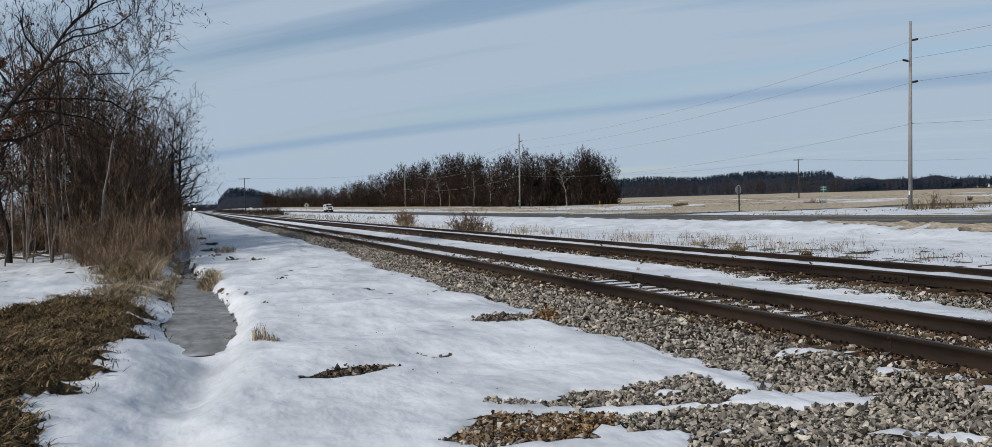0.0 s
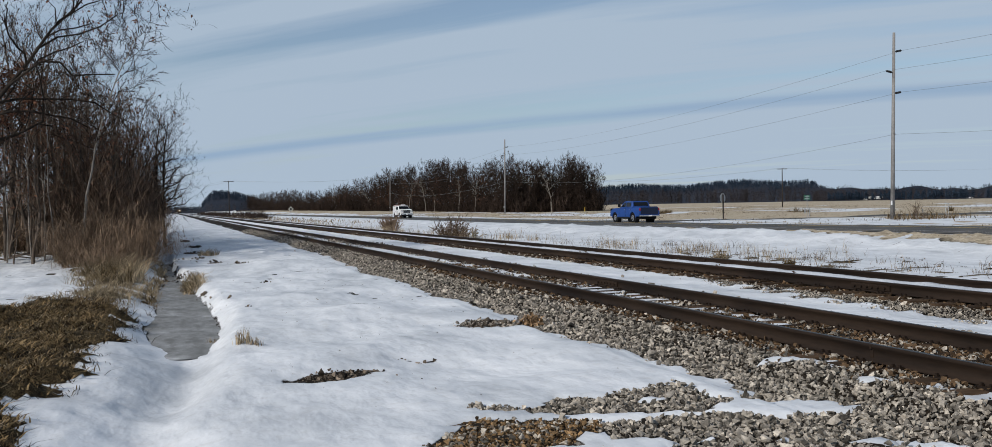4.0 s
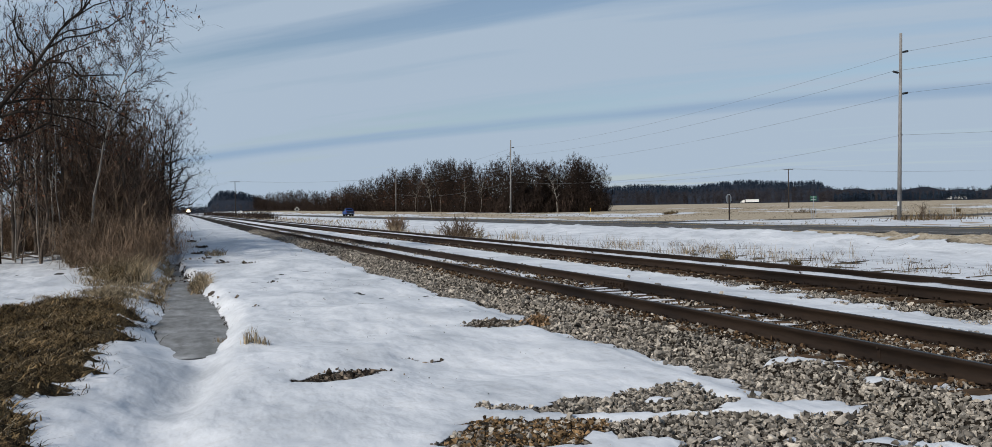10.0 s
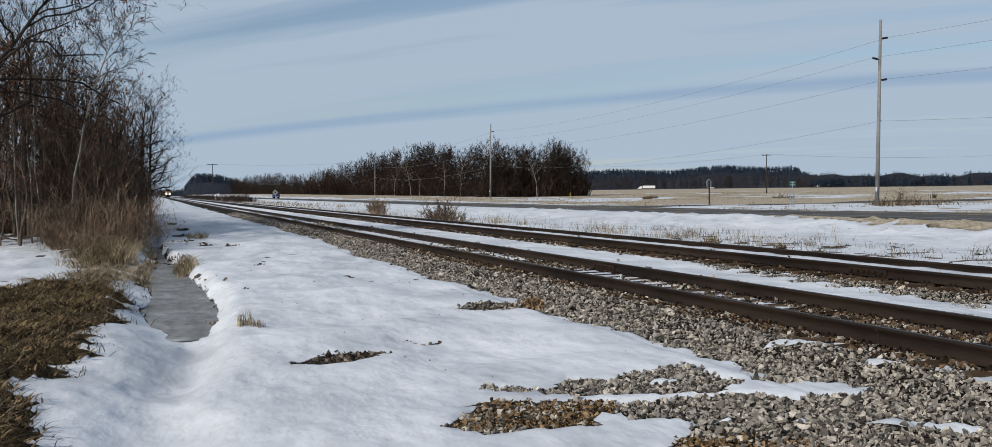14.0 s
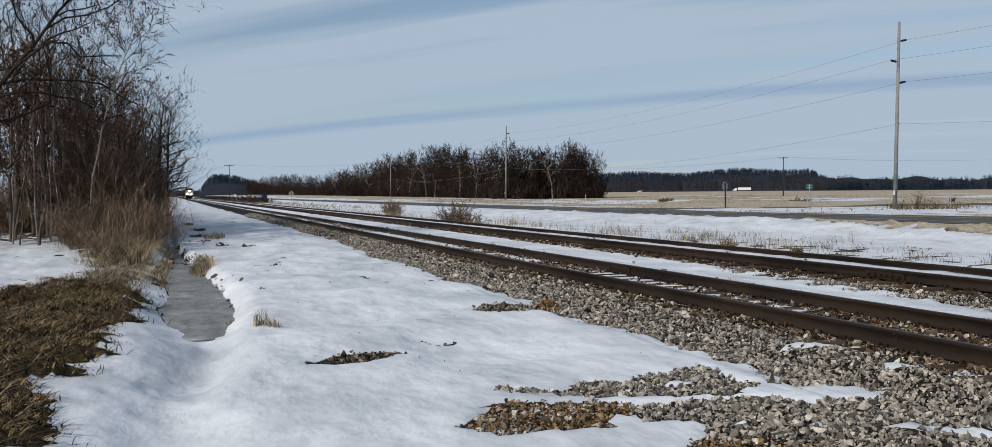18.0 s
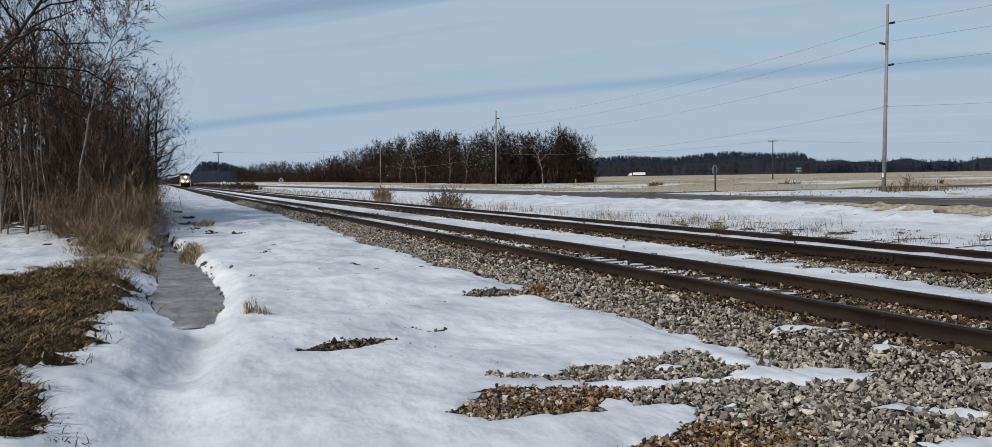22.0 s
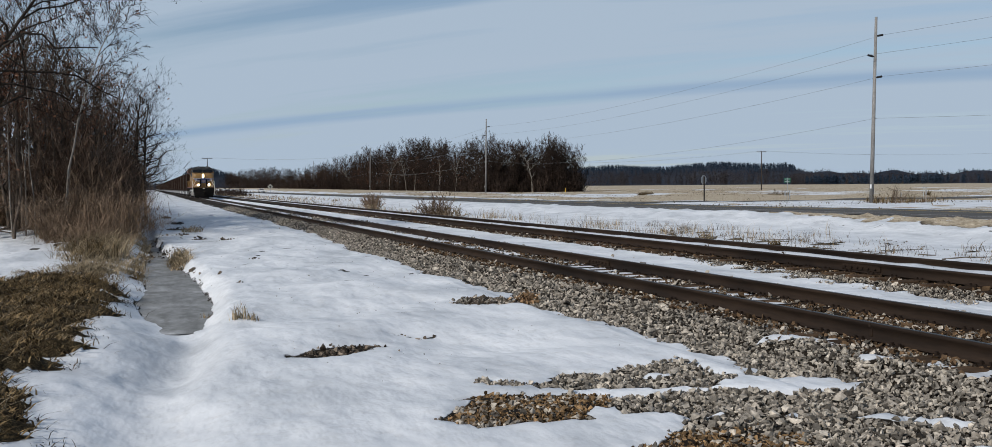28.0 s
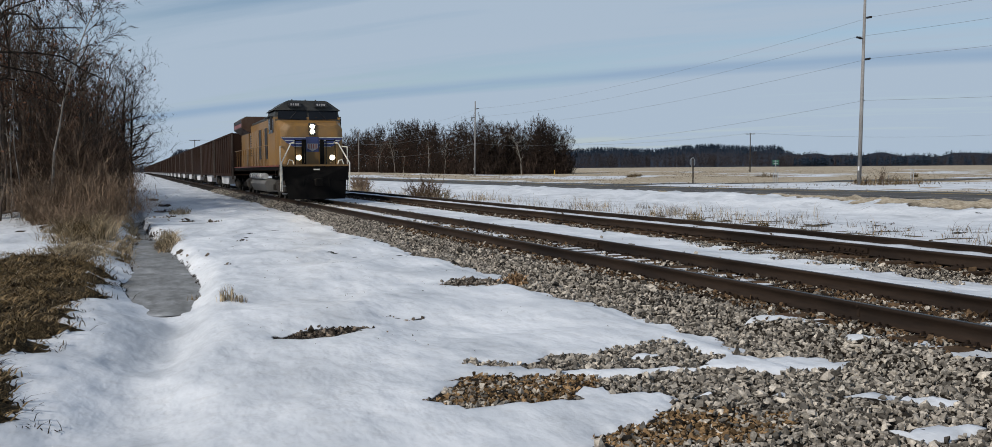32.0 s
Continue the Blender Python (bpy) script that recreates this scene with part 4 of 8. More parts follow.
def leaf_mesh(name, spots, size, mat, seed):
    """Dry curled leaves as bent quads at the given spots."""
    rng = np.random.default_rng(seed)
    n = len(spots)
    c = np.array(spots)
    u = rng.normal(size=(n, 3)); u /= np.linalg.norm(u, axis=1)[:, None]
    w = np.cross(u, rng.normal(size=(n, 3))); w /= np.linalg.norm(w, axis=1)[:, None]
    h = np.cross(u, w)
    s = (size * rng.uniform(0.6, 1.2, n))[:, None]
    v = np.stack((c - u * s, c + w * s * 0.5 - h * s * 0.2, c + u * s, c - w * s * 0.5 - h * s * 0.2), 1).reshape(-1, 3)
    f = np.concatenate([np.stack((np.arange(n) * 4, np.arange(n) * 4 + 1, np.arange(n) * 4 + 2), -1), np.stack((np.arange(n) * 4, np.arange(n) * 4 + 2, np.arange(n) * 4 + 3), -1)])
    return fast_mesh(name, v, f, mat)


def tree(seed, height, trunk_r, bark, label, leaves=0, grower=grow_tree, leaf_top=0.8, sides=3, **kw):
    wood, fine = grower(seed, height, trunk_r, **kw)
    top = tagged(empty("tree"), label, "tree", "bare trees of the wood")
    a = new("trunk", tubes_mesh("trunk", wood, 5, bark))
    b = new("crown", tubes_mesh("crown", fine, sides, M_OAKTWIG if bark is M_OAKBARK else M_TWIG))
    a.parent = b.parent = top
    if leaves:
        rng = random.Random(seed + 1)
        pick = [s for s in fine if s[5] < height * leaf_top]
        spots = []
        for _ in range(leaves):
            s = rng.choice(pick)
            spots.append([s[3 + k] + rng.gauss(0, 0.06) for k in range(3)])
        c = new("dry_leaves", leaf_mesh("dry_leaves", spots, 0.07, M_OAKLEAF, seed))
        c.parent = top
        c["label"] = "clinging russet dry leaves"
    return top


def shrub(seed, height, stems, spread, mat, label, twig_r=0.007, each=7, tangle=0.75, sides=3, crook=0.22, droop=0.0):
    """Many thin stems from one root, arching out, with crossing twigs."""
    rng = random.Random(seed)
    segs, main = [], []
    for _ in range(stems):
        a = rng.uniform(0, 6.28)
        out = spread * math.sqrt(rng.random())
        p = Vector((math.cos(a) * out * 0.55, math.sin(a) * out * 0.55, -0.1))
        tilt = 0.55 * out / height + rng.gauss(0, 0.12 + crook * 0.6 - 0.13)
        d = Vector((math.cos(a) * tilt, math.sin(a) * tilt, 1)).normalized()
        ln = height * rng.uniform(0.42, 1.0) * (1.08 - 0.28 * (out / spread) ** 2)
        r = twig_r * 1.7
        for k in range(5):
            q = p + d * ln / 5
            main.append((*p, *q, r * (1 - k * 0.17), r * (0.83 - k * 0.17) + 0.001))
            for _ in range(each // 2 if k else each // 3):
                td = bent(d, rng, tangle)
                td.z = td.z * 0.8 + 0.1
                s = p.lerp(q, rng.random())
                e = s + td.normalized() * ln * rng.uniform(0.08, 0.26)
                segs.append((*s, *e, twig_r, twig_r * 0.5))
                if droop and rng.random() < 0.5:
                    td = bent(td.normalized(), rng, 0.8)
                    f = e + (td + Vector((0, 0, -droop * rng.random()))).normalized() * ln * rng.uniform(0.05, 0.14)
                    segs.append((*e, *f, twig_r * 0.5, twig_r * 0.35))
            p, d = q, bent(d, rng, crook)
            if droop:
                d = (d + Vector((math.cos(a), math.sin(a), -0.9)) * droop * 0.18 * k * out / spread).normalized()
    top = tagged(empty("shrub"), label, "shrub", "leafless shrubs")
    for name, rows in (("twig_mass", segs), ("woody_base", main)):
        c = tagged(new(name, tubes_mesh(name, rows, sides, mat)), kind="stuff")
        c.parent = top
    return top


def blades(spots, mat, name, seed, h=0.4, w=0.008, lean=0.35, per=1):
    """Bent grass blades: one two-piece strip each, at spots of (x, y, z, size)."""
    rng = np.random.default_rng(seed)
    s = np.repeat(np.array(spots, dtype=float), per, axis=0)
    n = len(s)
    base = s[:, :3] + np.concatenate((rng.normal(0, 0.05, (n, 2)) * s[:, 3:4], np.zeros((n, 1))), 1)
    a = rng.uniform(0, 2 * np.pi, n)
    hh = h * s[:, 3] * rng.uniform(0.45, 1.15, n)
    out = np.stack((np.cos(a), np.sin(a), np.zeros(n)), -1) * (lean * hh * rng.uniform(0.2, 1.6, n))[:, None]
    side = np.stack((-np.sin(a + 0.8), np.cos(a + 0.8), np.zeros(n)), -1) * w
    up = np.zeros((n, 3)); up[:, 2] = hh
    m1 = base + out * 0.3 + up * 0.6
    tip = base + out + up * 0.95
    v = np.stack((base - side, base + side, m1 + side * 0.8, m1 - side * 0.8, tip), 1).reshape(-1, 3)
    o = np.arange(n)[:, None] * 5
    f = np.concatenate((o + np.array([[0, 1, 2]]), o + np.array([[0, 2, 3]]), o + np.array([[3, 2, 4]])))
    return fast_mesh(name, v, f, mat)


def lz(x, y):
    return float(land_z(np.array([float(x)]), np.array([float(y)]))[0])


def join_meshes(name, a, b):
    """Two meshes of three- or four-cornered faces as one of quads' triangles."""
    vs, fs, base = [], [], 0
    for me in (a, b):
        v = np.empty(len(me.vertices) * 3); me.vertices.foreach_get("co", v)
        f = np.empty(len(me.loops), dtype=np.int32); me.loops.foreach_get("vertex_index", f)
        vs.append(v.reshape(-1, 3)); fs.append(f.reshape(len(me.polygons), -1) + base); base += len(vs[-1])
    return fast_mesh(name, np.concatenate(vs), np.concatenate(fs), M_TWIG)


def far_tree_mesh(seed, height, twig=0.05, limbs=9, branches=8, twigs=6):
    if twigs < 4:
        wood, fine = gnarled(seed, height, 0.085, limbs=limbs, reach=0.23, start=0.16 if twigs == 2 else 0.25, kids=(8, 7) if twigs == 3 else (7, 4), wave=0.26, rise=0.10, twig_r=0.019, top=0.93, splay=1.1)
    else:
        wood, fine = grow_tree(seed, height, 0.17, limbs=limbs, branches=branches, twigs=twigs, spread=0.23, start=0.10, twig_r=0.019, lift=0.35, wave=0.06)
    keep = [(*s[:6], max(s[6], twig * 0.7), max(s[7], twig * 0.45)) for s in fine]
    stems = [s for s in wood if s[6] > 0.02]
    return join_meshes("far_tree", tubes_mesh("far_stem", stems, 3, M_TWIG), tubes_mesh("far_twigs", keep, 2, M_TWIG))


def merged(name, meshes, placements, mat):
    """One mesh from copies of meshes at (x, y, z, turn, size)."""
    vs, fs, base = [], [], 0
    cache = []
    for me in meshes:
        v = np.empty(len(me.vertices) * 3); me.vertices.foreach_get("co", v)
        f = np.empty(len(me.loops), dtype=np.int32); me.loops.foreach_get("vertex_index", f)
        cache.append((v.reshape(-1, 3), f.reshape(len(me.polygons), -1)))
    for k, (x, y, z, turn, s) in enumerate(placements):
        v, f = cache[k % len(cache)]
        c, si = math.cos(turn), math.sin(turn)
        w = np.stack((v[:, 0] * c - v[:, 1] * si, v[:, 0] * si + v[:, 1] * c, v[:, 2]), -1) * s + (x, y, z)
        vs.append(w); fs.append(f + base); base += len(v)
    return fast_mesh(name, np.concatenate(vs), np.concatenate(fs), mat)


def plant_left_wood():
    rng = random.Random(11)
    kinds = [tree(100 + k, h, r, M_BARK, lab, grower=gnarled, limbs=li, reach=sp, start=st, kids=kd, wave=wv, twig_r=0.013, rise=ri, sides=2)
             for k, (h, r, li, sp, st, kd, wv, ri, lab) in enumerate((
                 (13.5, 0.15, 11, 0.26, 0.34, (7, 5, 2), 0.20, 0.55, "tall leafless grey-barked tree in the roadside wood"),
                 (11.0, 0.11, 10, 0.28, 0.28, (7, 5, 2), 0.22, 0.50, "leafless brown tree with fine spreading twigs"),
                 (9.0, 0.08, 10, 0.28, 0.22, (7, 5, 2), 0.20, 0.60, "slim leafless tree at the wood's edge"),
                 (12.0, 0.09, 9, 0.20, 0.40, (5, 4, 2), 0.16, 0.70, "thin upright leafless tree with bare lower trunk"),
                 (6.5, 0.06, 11, 0.34, 0.12, (7, 5, 2), 0.22, 0.45, "small dense leafless tree")))]
    oak = tree(131, 12.0, 0.17, M_BARK, "dark oak holding russet dry leaves", leaves=1500, grower=gnarled, limbs=11, reach=0.36, start=0.18, kids=(6, 5, 2), wave=0.26, rise=0.18, twig_r=0.012, sides=2)
    birch = tree(140, 12.0, 0.040, M_BIRCH, "pale-barked birch among darker trees", grower=gnarled, limbs=9, reach=0.17, start=0.42, kids=(5, 4, 2), wave=0.10, rise=0.75, twig_r=0.009, sides=2)
    fan = tree(151, 7.6, 0.10, M_OAKBARK, "fine-twigged round-crowned tree at the end of the wood", grower=gnarled, limbs=20, reach=0.30, start=0.26, kids=(9, 7, 4), wave=0.22, rise=0.12, side=(0.30, -0.1), twig_r=0.008, sides=2)
    big_oak = tree(162, 12.5, 0.125, M_OAKBARK, "big dark oak with crooked spreading limbs", leaves=1200, grower=gnarled, leaf_top=1.0, limbs=18, reach=0.38, start=0.26, kids=(9, 7, 4), wave=0.34, rise=0.02, side=(0.70, -0.1), twig_r=0.0125, splay=0.7, sides=2)
    leafy = tree(173, 8.2, 0.13, M_OAKBARK, "young oak thick with russet dry leaves", leaves=9000, grower=gnarled, leaf_top=1.0, limbs=12, reach=0.38, start=0.34, kids=(6, 5, 2), wave=0.24, rise=0.2, twig_r=0.010)
    slim = tree(184, 9.6, 0.036, M_BIRCH, "slim pale-stemmed tree with a fine upswept crown", grower=gnarled, limbs=17, reach=0.20, start=0.46, kids=(7, 6, 4), wave=0.15, rise=0.40, lean=(0.13, 0.0), twig_r=0.0085)
    sapling = tree(195, 4.6, 0.055, M_BARK, "dark bare sapling standing in the snow before the wood", grower=gnarled, limbs=8, reach=0.34, start=0.28, kids=(4, 3, 2), wave=0.22, rise=0.5, lean=(0.10, 0.0), twig_r=0.007)
    used = set()

    def place(kind, x, y, s=1.0, turn=None):
        m = Matrix.Translation((x, y, lz(x, y))) @ Matrix.Rotation(rng.uniform(0, 6.28) if turn is None else turn, 4, "Z")
        if kind in used:
            ob = copy_thing(kind, m)
        else:
            used.add(kind)
            ob = kind
            ob.matrix_basis = m
        ob.scale = (s, s, s)
        return ob

    # front trees, chosen one by one
    for kind, x, y, s in ((big_oak, -8.3, 37.5, 1.0), (leafy, -6.9, 41.5, 1.0), (slim, -3.5, 39.8, 1.0), (fan, -0.45, 60.0, 1.0), (fan, -1.1, 72.0, 1.05), (fan, -2.2, 56.0, 0.9), (fan, -0.9, 64.0, 1.1), (fan, -1.4, 58.0, 0.8), (sapling, -5.2, 40.2, 1.0), (sapling, -6.7, 39.4, 0.45), (sapling, -6.0, 41.2, 0.5)):
        place(kind, x, y, s, 0.0)
    for kind, x, y, s in ((oak, -8.6, 43.5, 0.9), (kinds[1], -5.6, 45.0, 0.9), (birch, -4.7, 46.0, 0.8), (birch, -5.6, 48.5, 0.85), (kinds[3], -4.0, 47.0, 0.72), (kinds[2], -3.1, 45.0, 0.78),
                          (kinds[4], -2.2, 46.5, 0.95), (kinds[4], -1.8, 43.5, 0.8), (kinds[1], -3.8, 54.0, 0.80), (kinds[2], -2.6, 58.0, 0.85), (kinds[0], -4.6, 61.0, 0.75), (kinds[3], -6.6, 43.5, 0.8), (birch, -7.6, 47.0, 0.95), 
                          (oak, -7.4, 50.0, 0.95), (kinds[0], -6.5, 51.0, 0.85), (kinds[1], -3.8, 67.0, 0.90), (kinds[0], -4.4, 76.0, 0.85), (kinds[4], -2.1, 50.0, 1.05), (kinds[4], -2.3, 54.5, 1.1), (kinds[4], -1.9, 62.0, 1.05),
                          (kinds[4], -2.9, 48.0, 1.15), (kinds[2], -2.6, 51.5, 0.85), (oak, -5.2, 52.0, 0.80), (oak, -4.1, 49.0, 0.62), (oak, -3.2, 55.0, 0.66), (kinds[4], -4.2, 43.2, 1.05), (kinds[4], -5.2, 46.0, 1.15), (kinds[2], -6.2, 47.0, 0.9), (kinds[1], -3.4, 50.0, 0.78), (kinds[1], -4.3, 51.5, 0.85), (kinds[0], -5.2, 49.5, 0.75), (kinds[1], -6.0, 50.5, 0.95), (oak, -6.4, 52.0, 0.9), (oak, -4.6, 54.0, 0.8),
                          (oak, -2.7, 46.0, 0.56), (oak, -3.6, 44.6, 0.58), (oak, -4.7, 45.5, 0.64), (oak, -2.2, 52.0, 0.58), (oak, -2.5, 49.2, 0.60)):
        place(kind, x, y, s)
    for j in range(38):
        y = 46 + 80 * (j / 38) ** 1.3
        x = -2.7 - min(5.5, abs(rng.gauss(0, 1)) * 4) - rng.random() * 2 - (2.6 if y < 50 else 1.4 if y < 62 else 0.5)
        place(rng.choice(kinds + [oak, oak, birch]), x, y + rng.uniform(-1, 1), rng.uniform(0.62, 0.9) * (1.1 if x < -6 else 0.92))
    thin = [far_tree_mesh(360 + k, 11.0, 0.03, 9) for k in range(4)]
    spots = [(-3.2 - rng.random() * 6, 112 + 560 * (j / 60) ** 1.3, -0.4, rng.uniform(0, 6.28), rng.uniform(0.8, 1.1)) for j in range(60)]
    tagged(new("tree_row", merged("tree_row", thin, spots, M_TWIG)), "leafless trees lining the track into the distance", "woods", kind="stuff")
    for x, y, s, turn, tilt in ((-3.45, 41.2, 0.55, 1.0, 8.0), (-4.5, 41.2, 0.62, 2.2, 3.0), (-5.4, 41.8, 0.72, 0.4, -3.0), (-5.0, 42.4, 0.6, 1.4, 4.0), (-6.4, 42.5, 0.7, 3.0, -2.0)):          # pale trunks that lean out of the thicket
        ob = place(birch, x, y, s, turn)
        ob.rotation_euler = (0.0, radians(tilt), turn)
    # shrubs along the ditch
    reds = [shrub(200 + k, h, n, sp, M_REDTWIG, "tangled brown leafless shrub beside the ditch", twig_r=0.009, each=10, tangle=1.4, sides=2, crook=0.42, droop=0.5) for k, (h, n, sp) in enumerate(((2.5, 85, 1.5), (2.9, 95, 1.75), (2.1, 80, 1.4)))]
    for x, y, s, k in ((-2.1, 30.8, 0.72, 2), (-1.45, 32.5, 0.95, 0), (-2.9, 33.4, 0.7, 2), (-2.2, 34.2, 1.05, 1), (-5.7, 56.1, 0.88, 0), (-1.45, 36.0, 0.92, 1), (-2.9, 37.5, 1.0, 1), (-6.8, 56.7, 0.94, 2), (-1.5, 40.0, 0.95, 1), (-3.2, 42.5, 1.05, 1),
                       (-1.8, 45.0, 1.0, 1), (-6.1, 55.5, 0.88, 0), (-8.1, 59.0, 0.88, 0), (-2.0, 52.0, 1.1, 1), (-10.0, 59.7, 0.88, 2), (-2.2, 60.0, 1.1, 1), (-2.3, 70.0, 1.2, 1), (-2.8, 82.0, 1.2, 1), (-3.0, 96.0, 1.3, 1), (-3.2, 115.0, 1.4, 1), (-3.4, 140.0, 1.5, 1), (-7.7, 53.7, 1.38, 2), (-8.8, 54.1, 1.32, 0), (-10.1, 54.5, 1.43, 2), (-11.3, 57.1, 1.43, 2), (-7.3, 57.9, 1.54, 1), (-3.4, 39.5, 1.0, 0), (-3.7, 41.5, 1.2, 2), (-5.4, 53.9, 1.43, 0), (-6.2, 54.5, 1.43, 2), (-7.2, 55.1, 1.43, 1), (-2.6, 38.8, 1.1, 1)):
        place(reds[k], x, y, s)
    # thicket of young stems that closes the wood's edge
    thick = [shrub(220 + k, h, n, sp, M_THICKET, "dense thicket of thin young leafless stems", twig_r=0.012, each=18, tangle=0.9, sides=2) for k, (h, n, sp) in enumerate(((4.6, 36, 1.6), (5.6, 36, 1.7), (3.8, 40, 1.6)))]
    for j in range(54):
        y = 41.8 + 56 * (j / 54) ** 1.3
        edge = -1.55 - 0.25 * rng.random() - (0.5 if y < 43 else 0) - 0.012 * max(0.0, y - 50)
        x = edge - (rng.random() * 0.5 if j % 5 < 3 else rng.random() * 5.0)
        y += 11.0 if x < -4.2 and y < 52 else 0.0
        place(thick[j % 3], x, y, rng.uniform(0.8, 1.1) * (1.0 if x > -3 else 1.12))
    for j, (x, y) in enumerate(((-6.2, 55.0), (-7.5, 56.5), (-8.8, 57.6), (-3.9, 42.6))):
        place(thick[j % 3], x, y, rng.uniform(0.75, 0.95))
    for j in range(4):
        place(thick[(j + 1) % 3], -5.9 - 1.2 * j, 55.5 + rng.uniform(0, 5.0), rng.uniform(0.9, 1.15))
    # fallen boughs on the snow before the trees
    for x, y, turn in ((-6.6, 43.0, 0.3), (-5.4, 44.0, -0.2), (-4.3, 43.6, 0.1), (-7.6, 46.5, 0.2), (-4.9, 47.5, -0.3)):
        bm = bmesh.new()
        pts = [Vector((-1.1 + 0.55 * k, 0.12 * math.sin(k * 1.7), 0.10 + 0.10 * (k % 2))) for k in range(5)]
        for k in range(4):
            tube(bm, pts[k], pts[k + 1], 0.055 - 0.009 * k, 0.046 - 0.009 * k, 6)
            tube(bm, pts[k], pts[k] + Vector((0.35, 0.15 * (-1) ** k, 0.28)), 0.022, 0.008, 5)
        b = tagged(empty("fallen_branch", Matrix.Translation((x, y, lz(x, y))) @ Matrix.Rotation(turn, 4, "Z")), "dark fallen branch lying on snow under the trees", "branch", "fallen branches")
        part("bough", bm, M_BARK, b)


plant_left_wood()


def wood_front(b):
    """Distance of the wood's front at a bearing in degrees."""
    r = radians(b)
    if b > 19.3:
        # line from (79, 225) to (97, 206)
        dx, dy = 18.0, -19.0
        return (79 * dy - 225 * dx) / (math.sin(r) * dy - math.cos(r) * dx)
    return min(1000.0, (81.0 + 2.0 * (19.3 - b) / 5) / math.sin(r))


def plant_right_wood():
    rng = random.Random(21)
    meshes = [far_tree_mesh(300 + k, 14.3, 0.046, 17, 8, 3) for k in range(8)]
    filler = [far_tree_mesh(320 + k, 11.4, 0.062, 12, 8, 2) for k in range(4)]
    spots, deep, oaks = [], [], []
    for j in range(760):
        b = 4.3 + 21.2 * rng.random() ** 1.30
        d = wood_front(b)
        front = j < 330
        r = d + (rng.random() ** 1.3) * (26 if b > 19.3 else 40) + (0 if front else 7)
        x, y = math.sin(radians(b)) * r, math.cos(radians(b)) * r
        gain = step(np.array([b, b]), np.array([8.6, 19.5]), np.array([11.2, 22.0]))
        tall = (1.02 + 0.25 * math.exp(-((b - 14.2) / 2.8) ** 2) - 0.05 * float(gain[1]) - 0.12 * float(step(np.array([b]), 23.5, 25.5)[0])) * (0.90 + 0.10 * float(gain[0])) * (1.0 + 0.35 * float(step(np.array([d]), 560.0, 800.0)[0]))
        (spots if front else deep).append((x, y, lz(x, y), rng.uniform(0, 6.28), tall * rng.uniform(0.82, 1.06) * (1.0 if front else 0.96)))
        if front and 8.5 < b < 18.5 and rng.random() < 0.40:
            oaks.append((x, y, tall))
    ob = new("distant_wood", merged("distant_wood", meshes, spots, M_WOODS))
    tagged(ob, "leafless brown wood behind the highway and pole line", "woods", kind="stuff")
    ob = new("distant_wood", merged("distant_wood", filler, deep, M_WOODS))
    tagged(ob, "dark inner trees of the leafless wood", "woods", kind="stuff")
    pts = []
    for x, y, tall in oaks:
        z = lz(x, y)
        for _ in range(150):
            h = rng.uniform(2.0, 9.5) * tall
            a, q = rng.uniform(0, 6.28), 2.4 * math.sqrt(rng.random()) * (1 - abs(h - 5) / 9)
            pts.append((x + q * math.cos(a), y + q * math.sin(a), z + h))
    tagged(new("oak_foliage", leaf_mesh("oak_foliage", pts, 0.22, M_OAKLEAF, 5)), "russet dry oak leaves within the distant wood", "foliage", kind="stuff")
    # pale trunks at the front
    for b, h in ((13.9, 12.0), (14.9, 12.5), (15.4, 13.0), (16.9, 10.0), (22.6, 10.5), (11.6, 12.0), (9.4, 11.0), (17.9, 9.0)):
        r = wood_front(b) - 0.8
        x, y = math.sin(radians(b)) * r, math.cos(radians(b)) * r
        t = tree(int(b * 100), h, 0.16, M_BIRCH, "pale-trunked tree at the front of the distant wood", limbs=9, branches=4, twigs=2, spread=0.22, start=0.35, twig_r=0.03)
        t.matrix_basis = Matrix.Translation((x, y, lz(x, y)))
    # brush at its foot
    sm = shrub(330, 3.0, 12, 2.2, M_TWIG, "low leafless brush", twig_r=0.036, each=9, sides=2, tangle=1.2)
    me = join_meshes("brush", sm.children[0].data, sm.children[1].data)
    low = []
    for j in range(620):
        b = 4.6 + 20.8 * rng.random() ** 0.8
        r = wood_front(b) + rng.uniform(-1.0, 34.0)
        x, y = math.sin(radians(b)) * r, math.cos(radians(b)) * r
        low.append((x, y, lz(x, y), rng.uniform(0, 6.28), rng.uniform(1.0, 2.3) * (1.0 if b > 12 else 1.7)))
    ob = new("distant_brush", merged("distant_brush", [me], low, M_WOODS))
    tagged(ob, "brown brush along the foot of the distant wood", "brush", kind="stuff")
    along = []
    for j in range(230):          # brush between the tracks and the highway, far along
        y = 245 + 560 * rng.random() ** 1.3
        x = rng.uniform(15.5, min(29.0, 0.098 * y))
        along.append((x, y, lz(x, y), rng.uniform(0, 6.28), rng.uniform(0.5, 1.05)))
    tagged(new("trackside_brush", merged("trackside_brush", [me], along, M_WOODS)), "low brown brush beside the far tracks", "brush", kind="stuff")
    for c in list(sm.children):
        bpy.data.objects.remove(c)
    bpy.data.objects.remove(sm)


plant_right_wood()


